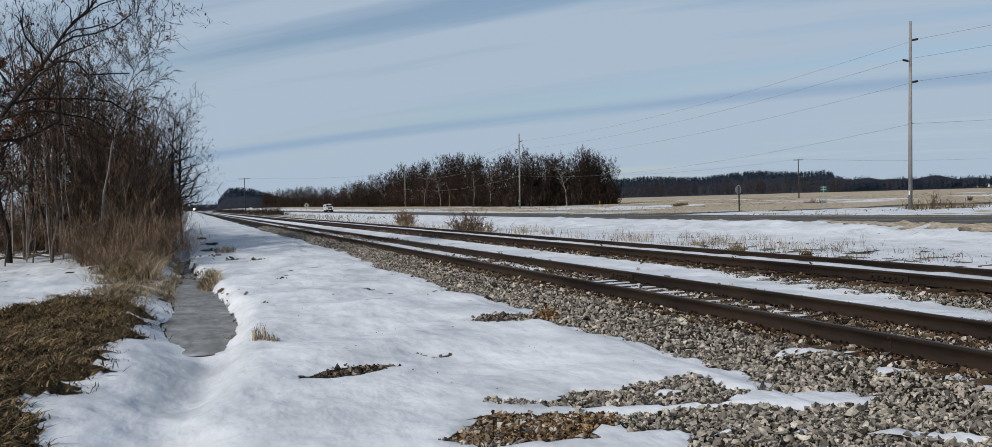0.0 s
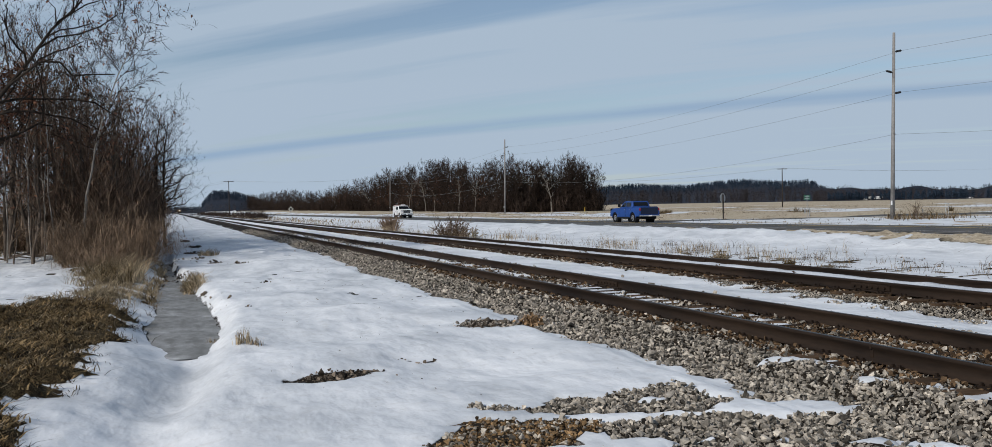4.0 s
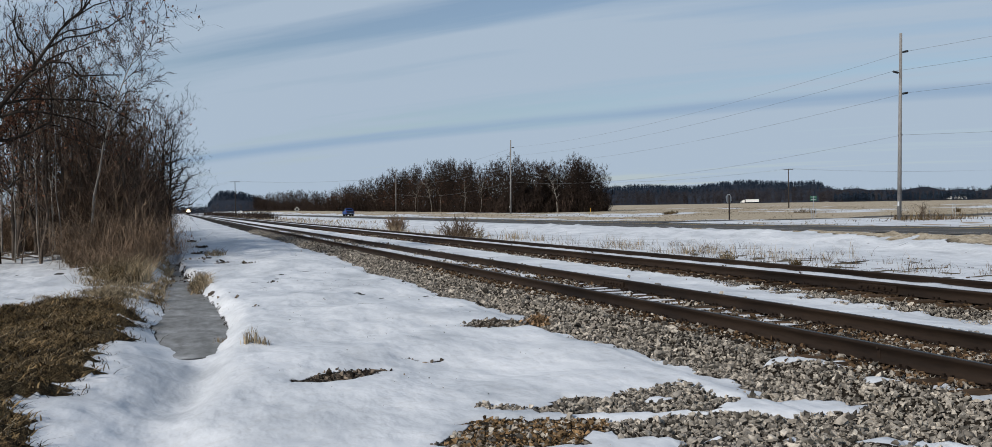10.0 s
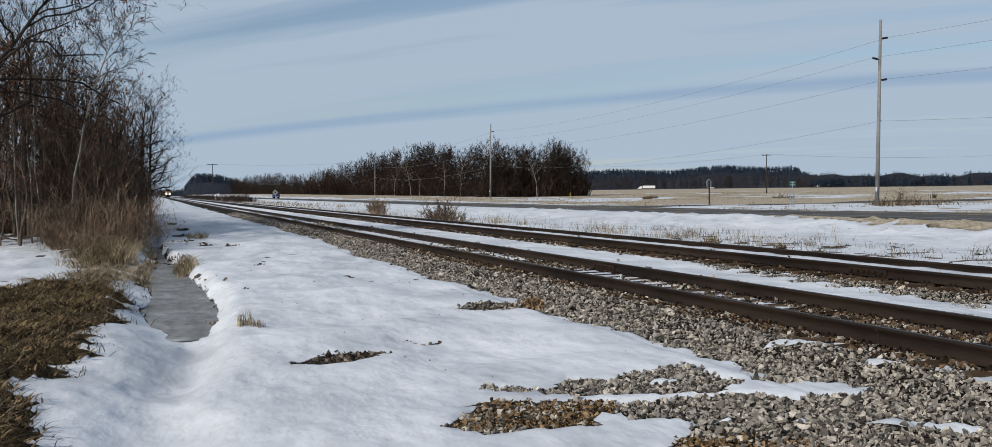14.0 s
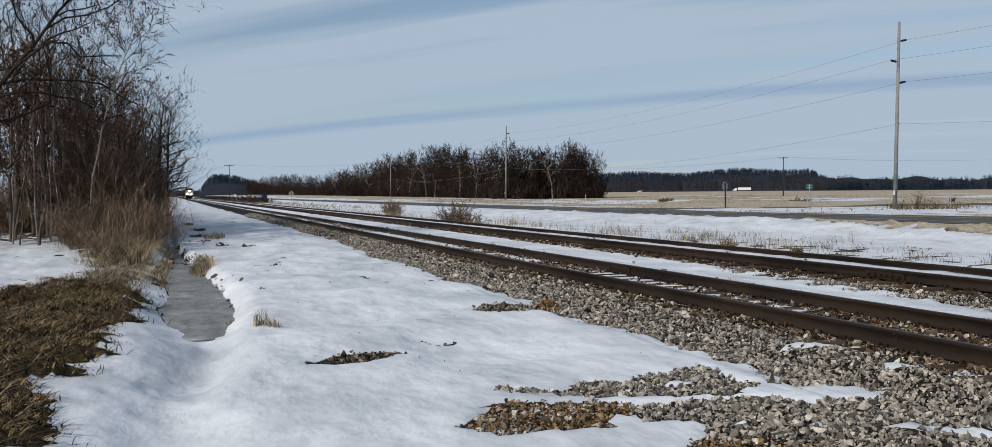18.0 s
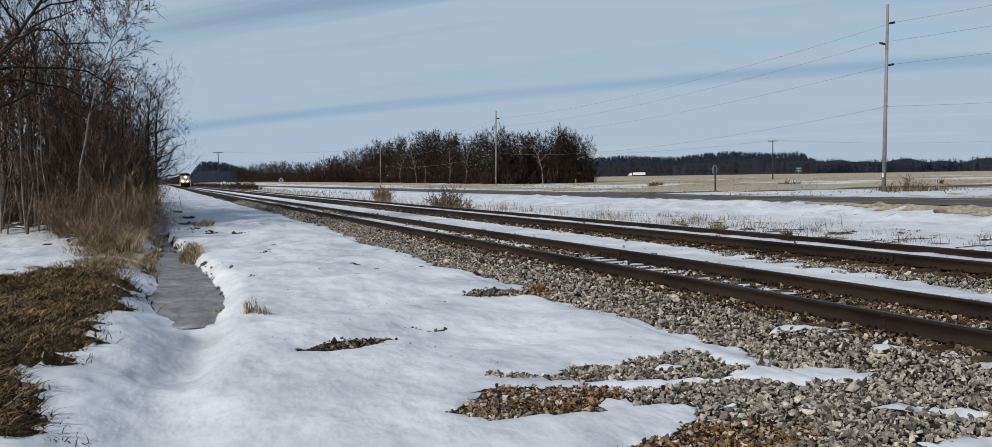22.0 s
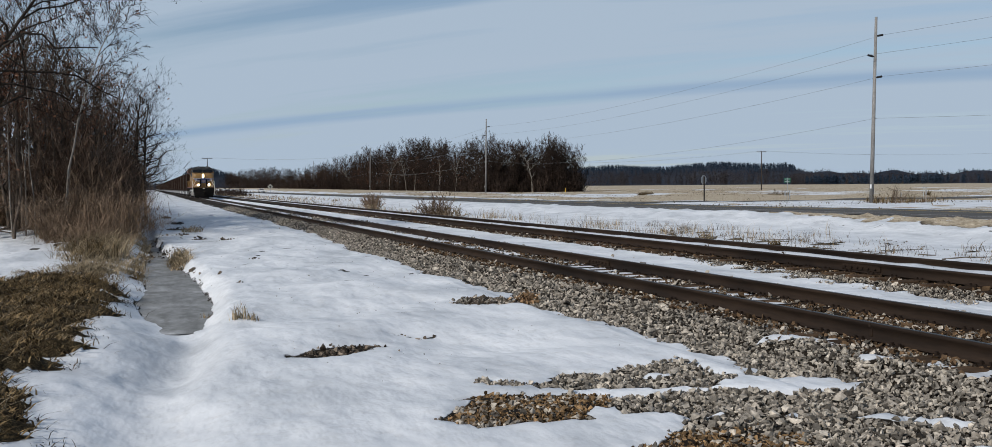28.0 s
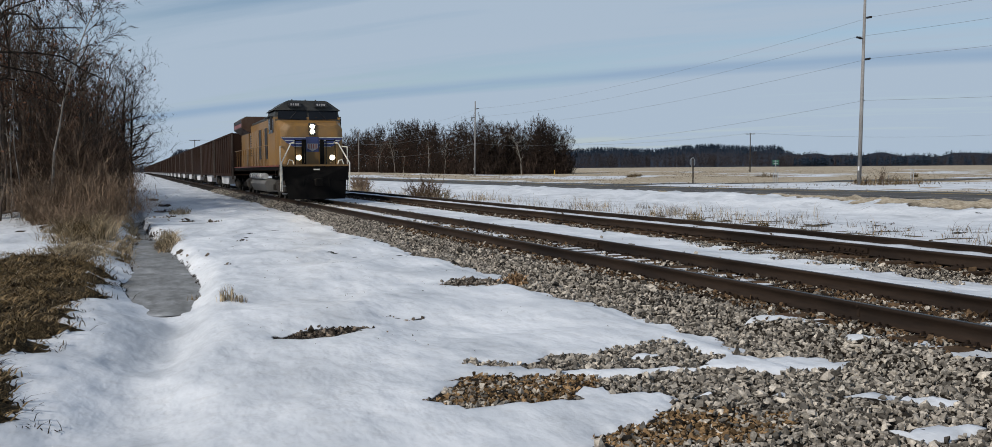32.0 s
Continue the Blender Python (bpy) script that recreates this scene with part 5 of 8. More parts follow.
def conifer_mesh(seed, h, boughs=30):
    """A ragged pine: a stem with uneven drooping boughs, sparse below, each a thin wedge."""
    rng = random.Random(seed)
    v, f = [], []

    def wedge(base, tip, half, thick):
        side = (tip - base).cross(Vector((0, 0, 1)))
        side = side.normalized() * half if side.length > 1e-6 else Vector((half, 0, 0))
        mid = base.lerp(tip, 0.45)
        k = len(v)
        v.extend([base, mid + side, tip, mid - side, mid + Vector((0, 0, thick))])
        f.extend([(k, k + 1, k + 4), (k + 1, k + 2, k + 4), (k + 2, k + 3, k + 4), (k + 3, k, k + 4)])

    wide, skirt = rng.uniform(0.16, 0.27), rng.uniform(0.10, 0.34)
    wedge(Vector((0, 0, 0)), Vector((h * 0.01, 0, h)), h * 0.016, h * 0.016)
    for k in range(boughs):
        t = skirt + (0.98 - skirt) * (k + rng.random()) / boughs
        a = k * 2.4 + rng.uniform(-0.6, 0.6)
        out = h * wide * (0.25 + 0.75 * math.sin(math.pi * min(1.0, 0.12 + 1.0 - t)) ** 0.8) * rng.uniform(0.55, 1.25)
        base = Vector((0, 0, h * t))
        wedge(base, base + Vector((math.cos(a) * out, math.sin(a) * out, h * rng.uniform(-0.05, 0.05))), out * 0.42, h * rng.uniform(0.03, 0.08))
    return fast_mesh("conifer", np.array(v), np.array(f), M_CONIFER)


def hill(name, label, bearing0, bearing1, dist, depth, ridge, seed, trees, tree_h):
    """A wooded ridge between two bearings (degrees to the right of +y); ridge(t) is its height along it."""
    nu, nv = 70, 14
    v, f = [], []
    for i in range(nu + 1):
        t = i / nu
        b = radians(bearing0 + (bearing1 - bearing0) * t)
        for j in range(nv + 1):
            s = j / nv
            r = dist + depth * (s - 0.5)
            h = ridge(t) * math.sin(math.pi * min(1, max(0, s))) ** 0.55 + 1.5 * float(fbm(np.array([t * 30.0]), np.array([s * 8.0]), 2.0, seed, 3)[0]) * math.sin(math.pi * s)
            v.append((math.sin(b) * r, math.cos(b) * r, h - 3.0 if s not in (0, 1) else -8.0))
    for i in range(nu):
        for j in range(nv):
            a = i * (nv + 1) + j
            f.append((a, a + nv + 1, a + nv + 2, a + 1))
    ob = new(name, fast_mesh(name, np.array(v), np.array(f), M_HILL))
    tagged(ob, label, "hill", kind="structure")
    rng = random.Random(seed)
    spots = []
    for _ in range(trees):
        t, s = rng.random(), rng.uniform(0.10, 0.60) ** 0.8
        b, r = radians(bearing0 + (bearing1 - bearing0) * t), dist + depth * (s - 0.5)
        h = ridge(t) * math.sin(math.pi * s) ** 0.55
        spots.append((math.sin(b) * r, math.cos(b) * r, h - 4.9, rng.uniform(0, 6.28), rng.uniform(0.6, 1.2)))
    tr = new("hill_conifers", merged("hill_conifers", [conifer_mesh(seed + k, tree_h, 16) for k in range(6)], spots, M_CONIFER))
    tagged(tr, "dark evergreen trees covering a distant hill", "trees", kind="stuff")


hill("hill_backdrop_left", "tree-covered bluff far down the line, coloured blue for haze", -1.7, 7.8, 1500, 260, lambda t: 6 + 25 * float(step(np.array([t]), 0.32, 0.43)[0] * (1 - 0.75 * step(np.array([t]), 0.50, 0.80)[0])), 61, 1500, 7.5)
hill("hill_backdrop_right", "long dark wooded ridge beyond the fields", 20.0, 42.0, 1150, 260, lambda t: 23.5 + 3 * float(step(np.array([t]), 0.35, 0.7)[0]) + 1.6 * math.sin(t * 23.0) - 12 * float(step(np.array([t]), 0.80, 0.86)[0]) - 10 * float(step(np.array([t]), 0.83, 0.95)[0]), 71, 3200, 6.2)


hill("hill_backdrop_low", "low dark tree belt at the edge of the fields", 37.6, 60.0, 930, 120, lambda t: 13.2 + 1.2 * math.sin(t * 31.0) + 0.8 * math.sin(t * 77.0) + 2.0 * (1 - t), 75, 700, 4.0)


def far_tree_lines():
    rng = random.Random(33)
    bare = [far_tree_mesh(340 + k, 10.5, 0.085, 9, 8, 2) for k in range(5)]
    spots, ever = [], []
    for _ in range(420):          # grey bare belt under the ridge
        b = radians(rng.uniform(24.5, 40.0))
        r = rng.uniform(885, 960)
        spots.append((math.sin(b) * r, math.cos(b) * r, 1.0, rng.uniform(0, 6.28), rng.uniform(1.0, 1.5)))
    for _ in range(520):          # belt that runs on to the right
        b = radians(38.0 + 20.0 * rng.random() ** 1.3)
        r = rng.uniform(800, 880)
        spots.append((math.sin(b) * r, math.cos(b) * r, 0.2, rng.uniform(0, 6.28), rng.uniform(0.8, 1.2)))
    for _ in range(150):
        b = radians(rng.uniform(38.8, 46.0) if rng.random() < 0.8 else rng.uniform(46.0, 58))
        r = rng.uniform(720, 770)
        ever.append((math.sin(b) * r, math.cos(b) * r, 0.5, rng.uniform(0, 6.28), rng.uniform(0.40, 0.85)))
    for _ in range(130):          # end of the line, far ahead
        b = radians(rng.uniform(-6, 7.5))
        r = rng.uniform(1150, 1300)
        spots.append((math.sin(b) * r, math.cos(b) * r, -0.5, rng.uniform(0, 6.28), rng.uniform(0.9, 1.4)))
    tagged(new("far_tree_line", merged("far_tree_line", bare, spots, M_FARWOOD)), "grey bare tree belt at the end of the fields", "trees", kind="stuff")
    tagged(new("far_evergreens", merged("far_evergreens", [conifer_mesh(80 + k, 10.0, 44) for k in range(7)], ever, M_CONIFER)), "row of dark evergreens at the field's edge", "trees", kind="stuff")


far_tree_lines()

# ---- loose stones ----
M_DARKSTONE = surface("dark_wet_debris", (0.026, 0.021, 0.016), (0.25, 0.205, 0.165), 9.0, 0.8, fine=60, bump=0.3, dist=0.004, random_by="island", low=0.12)


def stone_shapes(seed, rich):
    """Angular broken stones: hulls of a few points, flattened and drawn out."""
    rng = np.random.default_rng(seed)
    out = []
    for _ in range(14):
        p = rng.normal(size=(9 if rich else 7, 3))
        p = p / np.linalg.norm(p, axis=1)[:, None] * rng.uniform(0.46, 0.72, (len(p), 1))
        p = p * np.array([rng.uniform(1.0, 1.5), rng.uniform(0.75, 1.1), rng.uniform(0.55, 0.9)])
        bm = bmesh.new()
        for q in p:
            bm.verts.new(q)
        bmesh.ops.convex_hull(bm, input=bm.verts)
        bmesh.ops.delete(bm, geom=[v for v in bm.verts if not v.link_faces], context="VERTS")
        bmesh.ops.triangulate(bm, faces=bm.faces)
        bmesh.ops.recalc_face_normals(bm, faces=bm.faces)
        bm.verts.index_update()
        out.append((np.array([x.co[:] for x in bm.verts]), np.array([[w.index for w in face.verts] for face in bm.faces])))
        bm.free()
    return out


def scatter(name, label, mat, seed, x0, x1, y0, y1, density, size, keep, rich, sink=0.25, z_of=None):
    """Stones over a rectangle where keep(x, y) allows them, as one mesh."""
    rng = np.random.default_rng(seed)
    n = int((x1 - x0) * (y1 - y0) * density)
    x, y = rng.uniform(x0, x1, n), rng.uniform(y0, y1, n)
    ok = keep(x, y) > rng.uniform(0.15, 0.85, n)
    x, y = x[ok], y[ok]
    n = len(x)
    s = size * np.exp(rng.normal(0, 0.34, n))
    z = (land_z(x, y) if z_of is None else z_of(x, y)) + s * rng.uniform(-0.50, 0.45, n)
    z = z - 0.014 * ((x < 5.2) & (y < 16.0)) - 0.004 * ((x >= 5.2) & (x < 6.2) & (y < 9.2))
    shapes = stone_shapes(seed + 1, rich)
    pick = rng.integers(0, len(shapes), n)
    vs, fs, base = [], [], 0
    for k, (v, f) in enumerate(shapes):
        w = np.where(pick == k)[0]
        if not len(w):
            continue
        a, b, c = rng.uniform(0, 6.28, len(w)), rng.normal(0, 0.8, len(w)), rng.normal(0, 0.8, len(w))
        ca, sa, cb, sb, cc, sc = np.cos(a), np.sin(a), np.cos(b), np.sin(b), np.cos(c), np.sin(c)
        one = np.ones_like(ca); zero = one * 0
        rz = np.stack((ca, -sa, zero, sa, ca, zero, zero, zero, one), -1).reshape(-1, 3, 3)
        rx = np.stack((one, zero, zero, zero, cb, -sb, zero, sb, cb), -1).reshape(-1, 3, 3)
        ry = np.stack((cc, zero, sc, zero, one, zero, -sc, zero, cc), -1).reshape(-1, 3, 3)
        r = rz @ rx @ ry
        p = np.einsum("nij,vj->nvi", r, v) * s[w][:, None, None] + np.stack((x[w], y[w], z[w]), -1)[:, None, :]
        vs.append(p.reshape(-1, 3))
        fs.append((np.arange(len(w))[:, None, None] * len(v) + f[None] + base).reshape(-1, 3))
        base += len(w) * len(v)
    me = fast_mesh(name, np.concatenate(vs), np.concatenate(fs), mat)
    me.polygons.foreach_set("use_smooth", np.zeros(len(me.polygons), dtype=bool))
    return tagged(new(name, me), label, "gravel", kind="stuff")


def on_tie(x, y, centre):
    """About 1 over a tie that lies open."""
    j = np.abs((y - 2.0 + 0.265) % 0.53 - 0.265)
    return ((j < 0.10) & (np.abs(x - centre) < 1.28)).astype(float)


def on_rail(x):
    return np.minimum(np.abs(np.abs(x - T1) - GAUGE), np.abs(np.abs(x - T2) - GAUGE)) < 0.10


def ragged(x, y):
    return 0.16 * fbm(x, y, 0.30, 77, 3)


def brown_zone(x, y):
    return np.maximum(np.clip(0.5 + inside(x, y, BROWN_PATCH) / 0.2, 0, 1), blob(x, y, 3.25, 5.40, 0.75, 0.42, 8)) + 0.25 * fbm(x, y, 0.4, 96, 3)


def keep_grey(x, y):
    brown = brown_zone(x, y)
    g = gravel_mask(x, y) + ragged(x, y) - 0.62 * step(brown, 0.35, 0.8)
    g = g * (1 - 0.62 * on_tie(x, y, T1) - 0.6 * on_tie(x, y, T2))
    return np.where(on_rail(x), 0, g)


def keep_brown(x, y):
    brown = brown_zone(x, y)
    return np.minimum(step(brown, 0.3, 0.62), gravel_mask(x, y) + ragged(x, y))


GREY = "heap of grey crushed-stone ballast beside the rails"
scatter("ballast", GREY, M_STONE, 501, 1.4, 9.5, 3.9, 9.0, 1200, 0.032, keep_grey, True)
scatter("ballast", GREY, M_STONE, 514, 3.6, 9.5, 9.0, 11.5, 1000, 0.034, keep_grey, True)
scatter("ballast", GREY, M_STONE, 502, 3.6, 9.5, 11.5, 19.0, 720, 0.037, keep_grey, True)
scatter("ballast", GREY, M_STONE, 503, 4.6, 9.5, 19.0, 36.0, 620, 0.038, keep_grey, False)
scatter("ballast", GREY, M_STONE, 504, 4.6, 9.5, 36.0, 85.0, 210, 0.060, keep_grey, False)
scatter("ballast", GREY, M_STONE, 505, 9.6, 14.2, 5.0, 22.0, 700, 0.032, keep_grey, False)
scatter("ballast", GREY, M_STONE, 506, 10.2, 14.2, 22.0, 60.0, 240, 0.050, keep_grey, False)
scatter("ballast", GREY, M_STONE, 518, 1.4, 9.5, -20.0, 3.9, 90, 0.08, keep_grey, False)
scatter("ballast", GREY, M_STONE, 519, 10.2, 14.2, -20.0, 5.0, 70, 0.08, keep_grey, False)
scatter("pebbles", "brown river pebbles and dirt melted out of the snow", M_PEBBLE, 507, 1.3, 4.6, 3.9, 7.9, 2000, 0.024, keep_brown, True)
scatter("debris", "dark bark and stone debris on the snow", M_DARKSTONE, 508, 0.9, 6.0, 9.3, 14.4, 1000, 0.034, lambda x, y: np.maximum.reduce([blob(x, y, *p) for p in PATCHES[:6]]) + ragged(x, y) * 1.3 - 0.08, True)
scatter("debris", "dark bark and wet soil crumbs among the pebbles", M_DARKSTONE, 520, 1.4, 2.9, 6.2, 8.4, 500, 0.024, lambda x, y: np.minimum(1.1 - 0.5 * step(x, 1.8, 2.8), gravel_mask(x, y) + 0.15) + ragged(x, y), True)
scatter("debris", "dark bark and stone debris on the snow", M_DARKSTONE, 509, 0.3, 3.0, 16.0, 64.0, 260, 0.06, lambda x, y: np.maximum.reduce([blob(x, y, *p) for p in PATCHES[6:]]) + ragged(x, y) * 1.6 - 0.22, False)
scatter("debris", "dark wet stones and bark along the ditch edge", M_DARKSTONE, 510, 0.2, 1.1, 19.6, 25.0, 110, 0.085, lambda x, y: 0.50 * np.exp(-((pond_gap(x, y) - 0.12) / 0.10) ** 2) * (x > ditch_x(y)) + ragged(x, y) * 1.6 + 0.7 * fbm(x, y, 0.7, 41, 2) - 0.12, True)

scatter("debris", "dark mud clods and bark along the narrow ditch", M_DARKSTONE, 521, -1.0, 0.9, 23.0, 38.0, 90, 0.07, lambda x, y: 0.62 * np.exp(-((np.abs(pond_gap(x, y)) - 0.06) / 0.09) ** 2) + ragged(x, y) * 1.5 + 0.45 * fbm(x, y, 0.9, 40, 3) - 0.15, False)


# rust-stained stones along the rails
M_RUSTSTONE = surface("rust_stained_stone", (0.026, 0.017, 0.011), (0.185, 0.120, 0.070), 9.0, 0.88, fine=60, bump=0.4, dist=0.004, random_by="island", low=0.12)


def keep_rust(x, y):
    near = np.exp(-((np.abs(x - T1) - GAUGE - 0.26) / 0.28) ** 2) + 0.75 * (np.abs(x - T1) < 0.62)
    near = np.maximum(near, 0.9 * np.exp(-((np.abs(x - T2) - GAUGE - 0.2) / 0.2) ** 2))
    return np.where(on_rail(x), 0, np.minimum(near * 0.9, gravel_mask(x, y)) * (1 - 0.45 * on_tie(x, y, T1)) + ragged(x, y) * 1.5 - 0.05)


scatter("rusty_stones", "rust-stained stones and dirt along the rails", M_RUSTSTONE, 511, 6.0, 9.0, 4.5, 26.0, 520, 0.038, keep_rust, False, z_of=lambda x, y: land_z(x, y) + 0.02)
scatter("rusty_stones", "rust-stained stones and dirt along the rails", M_RUSTSTONE, 512, 10.5, 13.4, 6.0, 26.0, 260, 0.045, keep_rust, False, z_of=lambda x, y: land_z(x, y) + 0.02)
scatter("weed_clump", "dark dead weed litter on the snow beyond the tracks", M_DARKSTONE, 513, 19.0, 25.5, 17.0, 34.0, 50, 0.034, lambda x, y: -0.05 + 0.95 * fbm(x * 0.8, y, 0.7, 95, 3) - 0.3 * step(np.abs(x - 22.0), 1.5, 3.5), False)

scatter("snow_litter", "tiny dark twigs and bark bits scattered on the snow", M_DARKSTONE, 517, 0.6, 5.0, 7.5, 45.0, 8, 0.012, lambda x, y: (0.18 + 0.5 * fbm(x, y, 0.9, 97, 3)) * (gravel_mask(x, y) < 0.2), False, z_of=lambda x, y: land_z(x, y) + 0.04)


def loose_stones():
    """A stretch of ballast whose stones lie singly, each an object of its own."""
    rng = random.Random(515)
    shapes = []
    for v, f in stone_shapes(516, True):
        shapes.append(fast_mesh("stone", v, f, M_LOOSE))
        shapes[-1].polygons.foreach_set("use_smooth", np.zeros(len(f), dtype=bool))
    top = tagged(empty("loose_ballast", Matrix.Translation((5.4, 7.0, 0))), "grey crushed stones lying loose beside the rail", "gravel")
    made = 0
    while made < 300:
        x, y = rng.uniform(4.3, 6.4), rng.uniform(5.6, 8.4)
        if float(gravel_mask(np.array([x]), np.array([y]))[0]) < 0.6:
            continue
        s = 0.036 * math.exp(rng.gauss(0, 0.28))
        ob = new("stone", rng.choice(shapes))
        ob.parent = top
        ob.matrix_basis = Matrix.Translation((x - 5.4, y - 7.0, lz(x, y) + 0.018)) @ Euler((rng.gauss(0, 0.6), rng.gauss(0, 0.6), rng.uniform(0, 6.28))).to_matrix().to_4x4() @ Matrix.Scale(s, 4)
        made += 1


M_LOOSE = surface("loose_ballast_stone", (0.18, 0.163, 0.14), (0.50, 0.465, 0.41), 2.0, 0.88, fine=9, bump=0.3, dist=0.004, random_by="object", low=0.12)
loose_stones()


def leaf_clump():
    rng = random.Random(77)
    x, y = 5.12, 13.3
    pts = [(rng.gauss(0, 0.085), rng.gauss(0, 0.085), abs(rng.gauss(0.05, 0.06))) for _ in range(260)]
    me = leaf_mesh("leaf_clump", pts, 0.042, M_TANLEAF, 78)
    tagged(new("leaf_clump", me), "tan dead leaves caught at the ballast's edge", "leaves").location = (x, y, lz(x, y) + 0.01)


M_TANLEAF = surface("tan_dead_leaves", (0.16, 0.095, 0.05), (0.42, 0.28, 0.165), 4.0, 0.9, bump=0, random_by="island")
leaf_clump()


# ---- dead grass ----
def grass_spots(seed, x0, x1, y0, y1, n, keep, lo=0.6, hi=1.2):
    rng = np.random.default_rng(seed)
    x, y = rng.uniform(x0, x1, n), rng.uniform(y0, y1, n)
    ok = keep(x, y) > rng.uniform(0.35, 0.65, n)
    x, y = x[ok], y[ok]
    return np.stack((x, y, land_z(x, y), rng.uniform(lo, hi, len(x))), -1)


def straw(name, label, spots, mat, seed, category="grass", **kw):
    ob = new(name, blades(spots, mat, name, seed, **kw))
    return tagged(ob, label, category, kind="stuff")


straw("dead_grass", "matted brown dead grass on the ditch bank", grass_spots(601, -7.5, -0.4, 6.0, 23.0, 90000, lambda x, y: step(mound(x, y), 0.40, 0.62) * (0.42 + 0.55 * step(fbm(x, y, 0.22, 9, 3), -0.35, 0.35)) + 0.1 * fbm(x, y, 0.5, 10, 2), 0.6, 1.5), M_BANKGRASS, 602, h=0.070, w=0.0095, lean=2.0)
straw("dead_grass", "pale broken straw over the ditch bank", grass_spots(603, -7.5, -0.4, 6.0, 24.0, 14000, lambda x, y: step(mound(x, y), 0.40, 0.62) + 0.6 * fbm(x, y, 0.6, 19, 3) - 0.35, 0.6, 1.4), M_STRAW, 604, h=0.080, w=0.0045, lean=3.0)
straw("dead_grass", "long dark strands combed down the ditch bank", grass_spots(653, -7.5, -0.4, 6.0, 23.0, 9000, lambda x, y: step(mound(x, y), 0.40, 0.62) + 0.6 * fbm(x, y, 0.5, 59, 3) - 0.25, 0.6, 1.5), M_DARKGRASS, 654, h=0.085, w=0.006, lean=2.6)
# darker blades along the bank's rim
straw("grass_edge", "dark brown grass blades overhanging the snow", grass_spots(605, -2.6, -0.2, 6.8, 22.0, 14000, lambda x, y: 0.85 * np.exp(-((mound(x, y) - 0.44) / 0.09) ** 2) * (0.5 + 0.7 * step(fbm(x, y, 0.35, 20, 3), -0.2, 0.4)), 0.6, 1.5), M_DARKGRASS, 606, h=0.075, w=0.0055, lean=2.3)


def tufts(name, label, centres, seed, count, h, w, spread, mat, lean=0.35):
    rng = np.random.default_rng(seed)
    rows = []
    for cx, cy, s in centres:
        for _ in range(int(count * s)):
            x, y = cx + rng.normal(0, spread * s), cy + rng.normal(0, spread * s)
            rows.append((x, y, lz(cx, cy) - 0.02, s * rng.uniform(0.7, 1.1)))
    ob = new(name, blades(np.array(rows), mat, name, seed, h=h, w=w, lean=lean))
    return tagged(ob, label, "grass tuft")


for cx, cy, s in ((0.88, 13.55, 0.62), (1.05, 13.42, 0.42), (0.55, 15.6, 0.38)):
    tagged(tufts("grass_tuft", "dry straw-coloured grass tuft standing in the snow", ((cx, cy, s),), int(cx * 100), 130, 0.42, 0.005, 0.10, M_STRAW, 0.30), group="grass tufts in the snow")
straw("ditch_grass", "tall straw and brown grass along the ditch", grass_spots(611, -3.0, -0.7, 24.5, 32.0, 5200, lambda x, y: 0.85 * blob(x, y, -1.6, 28.3, 0.75, 2.3, 0) + 0.35 * fbm(x, y, 0.7, 3, 3) - 0.08, 0.5, 1.4), M_BROWNGRASS, 612, h=0.50, w=0.007, lean=1.1)
straw("ditch_grass", "pale straw along the ditch", grass_spots(617, -3.2, -0.6, 24.5, 32.0, 5200, lambda x, y: 0.8 * blob(x, y, -1.7, 28.3, 0.85, 2.5, 0) + 0.4 * fbm(x, y, 0.7, 3, 3) - 0.08, 0.5, 1.4), M_STRAW, 618, h=0.46, w=0.006, lean=1.2)
straw("ditch_grass", "flattened straw between bank and shrubs", grass_spots(641, -3.0, -0.5, 20.0, 26.0, 4200, lambda x, y: np.maximum(blob(x, y, -1.5, 22.6, 0.55, 2.0, 10), 0.8 * blob(x, y, -2.3, 21.8, 0.9, 0.6, 10)) + 0.3 * fbm(x, y, 0.5, 5, 3) - 0.06, 0.5, 1.3), M_STRAW, 642, h=0.13, w=0.006, lean=1.8)
straw("ditch_grass", "tall golden grass at the foot of the shrubs", grass_spots(651, -4.6, -0.9, 27.0, 41.0, 14000, lambda x, y: 0.9 * np.exp(-((x + 1.0 + 0.235 * (y - 28.0)) / 0.55) ** 2) + 0.4 * fbm(x, y, 0.7, 33, 3) - 0.12, 0.5, 1.4), M_STRAW, 652, h=0.55, w=0.010, lean=0.9)
straw("wood_grass", "tan dead grass along the foot of the trees", grass_spots(643, -14.0, -2.0, 44.0, 52.0, 3600, lambda x, y: 0.55 * np.exp(-((y - 47.5) / 1.8) ** 2) + 0.35 * fbm(x, y, 1.2, 7, 3), 0.5, 1.4), M_STRAW, 644, h=0.32, w=0.010, lean=0.9)
straw("ditch_grass", "matted golden grass lying on the snow before the shrubs", grass_spots(655, -4.2, 0.2, 21.5, 31.0, 15000, lambda x, y: 1.1 * np.exp(-((x + 1.35 + 0.10 * (y - 26.0)) / 0.85) ** 2) * step(y, 21.5, 23.0) + 0.8 * fbm(x, y, 0.6, 37, 3) - 0.28 - 0.25 * step(x, -0.6, 0.0) - 0.5 * step(-x, 2.2, 3.2), 0.5, 1.3), M_STRAW, 656, h=0.22, w=0.010, lean=2.0)
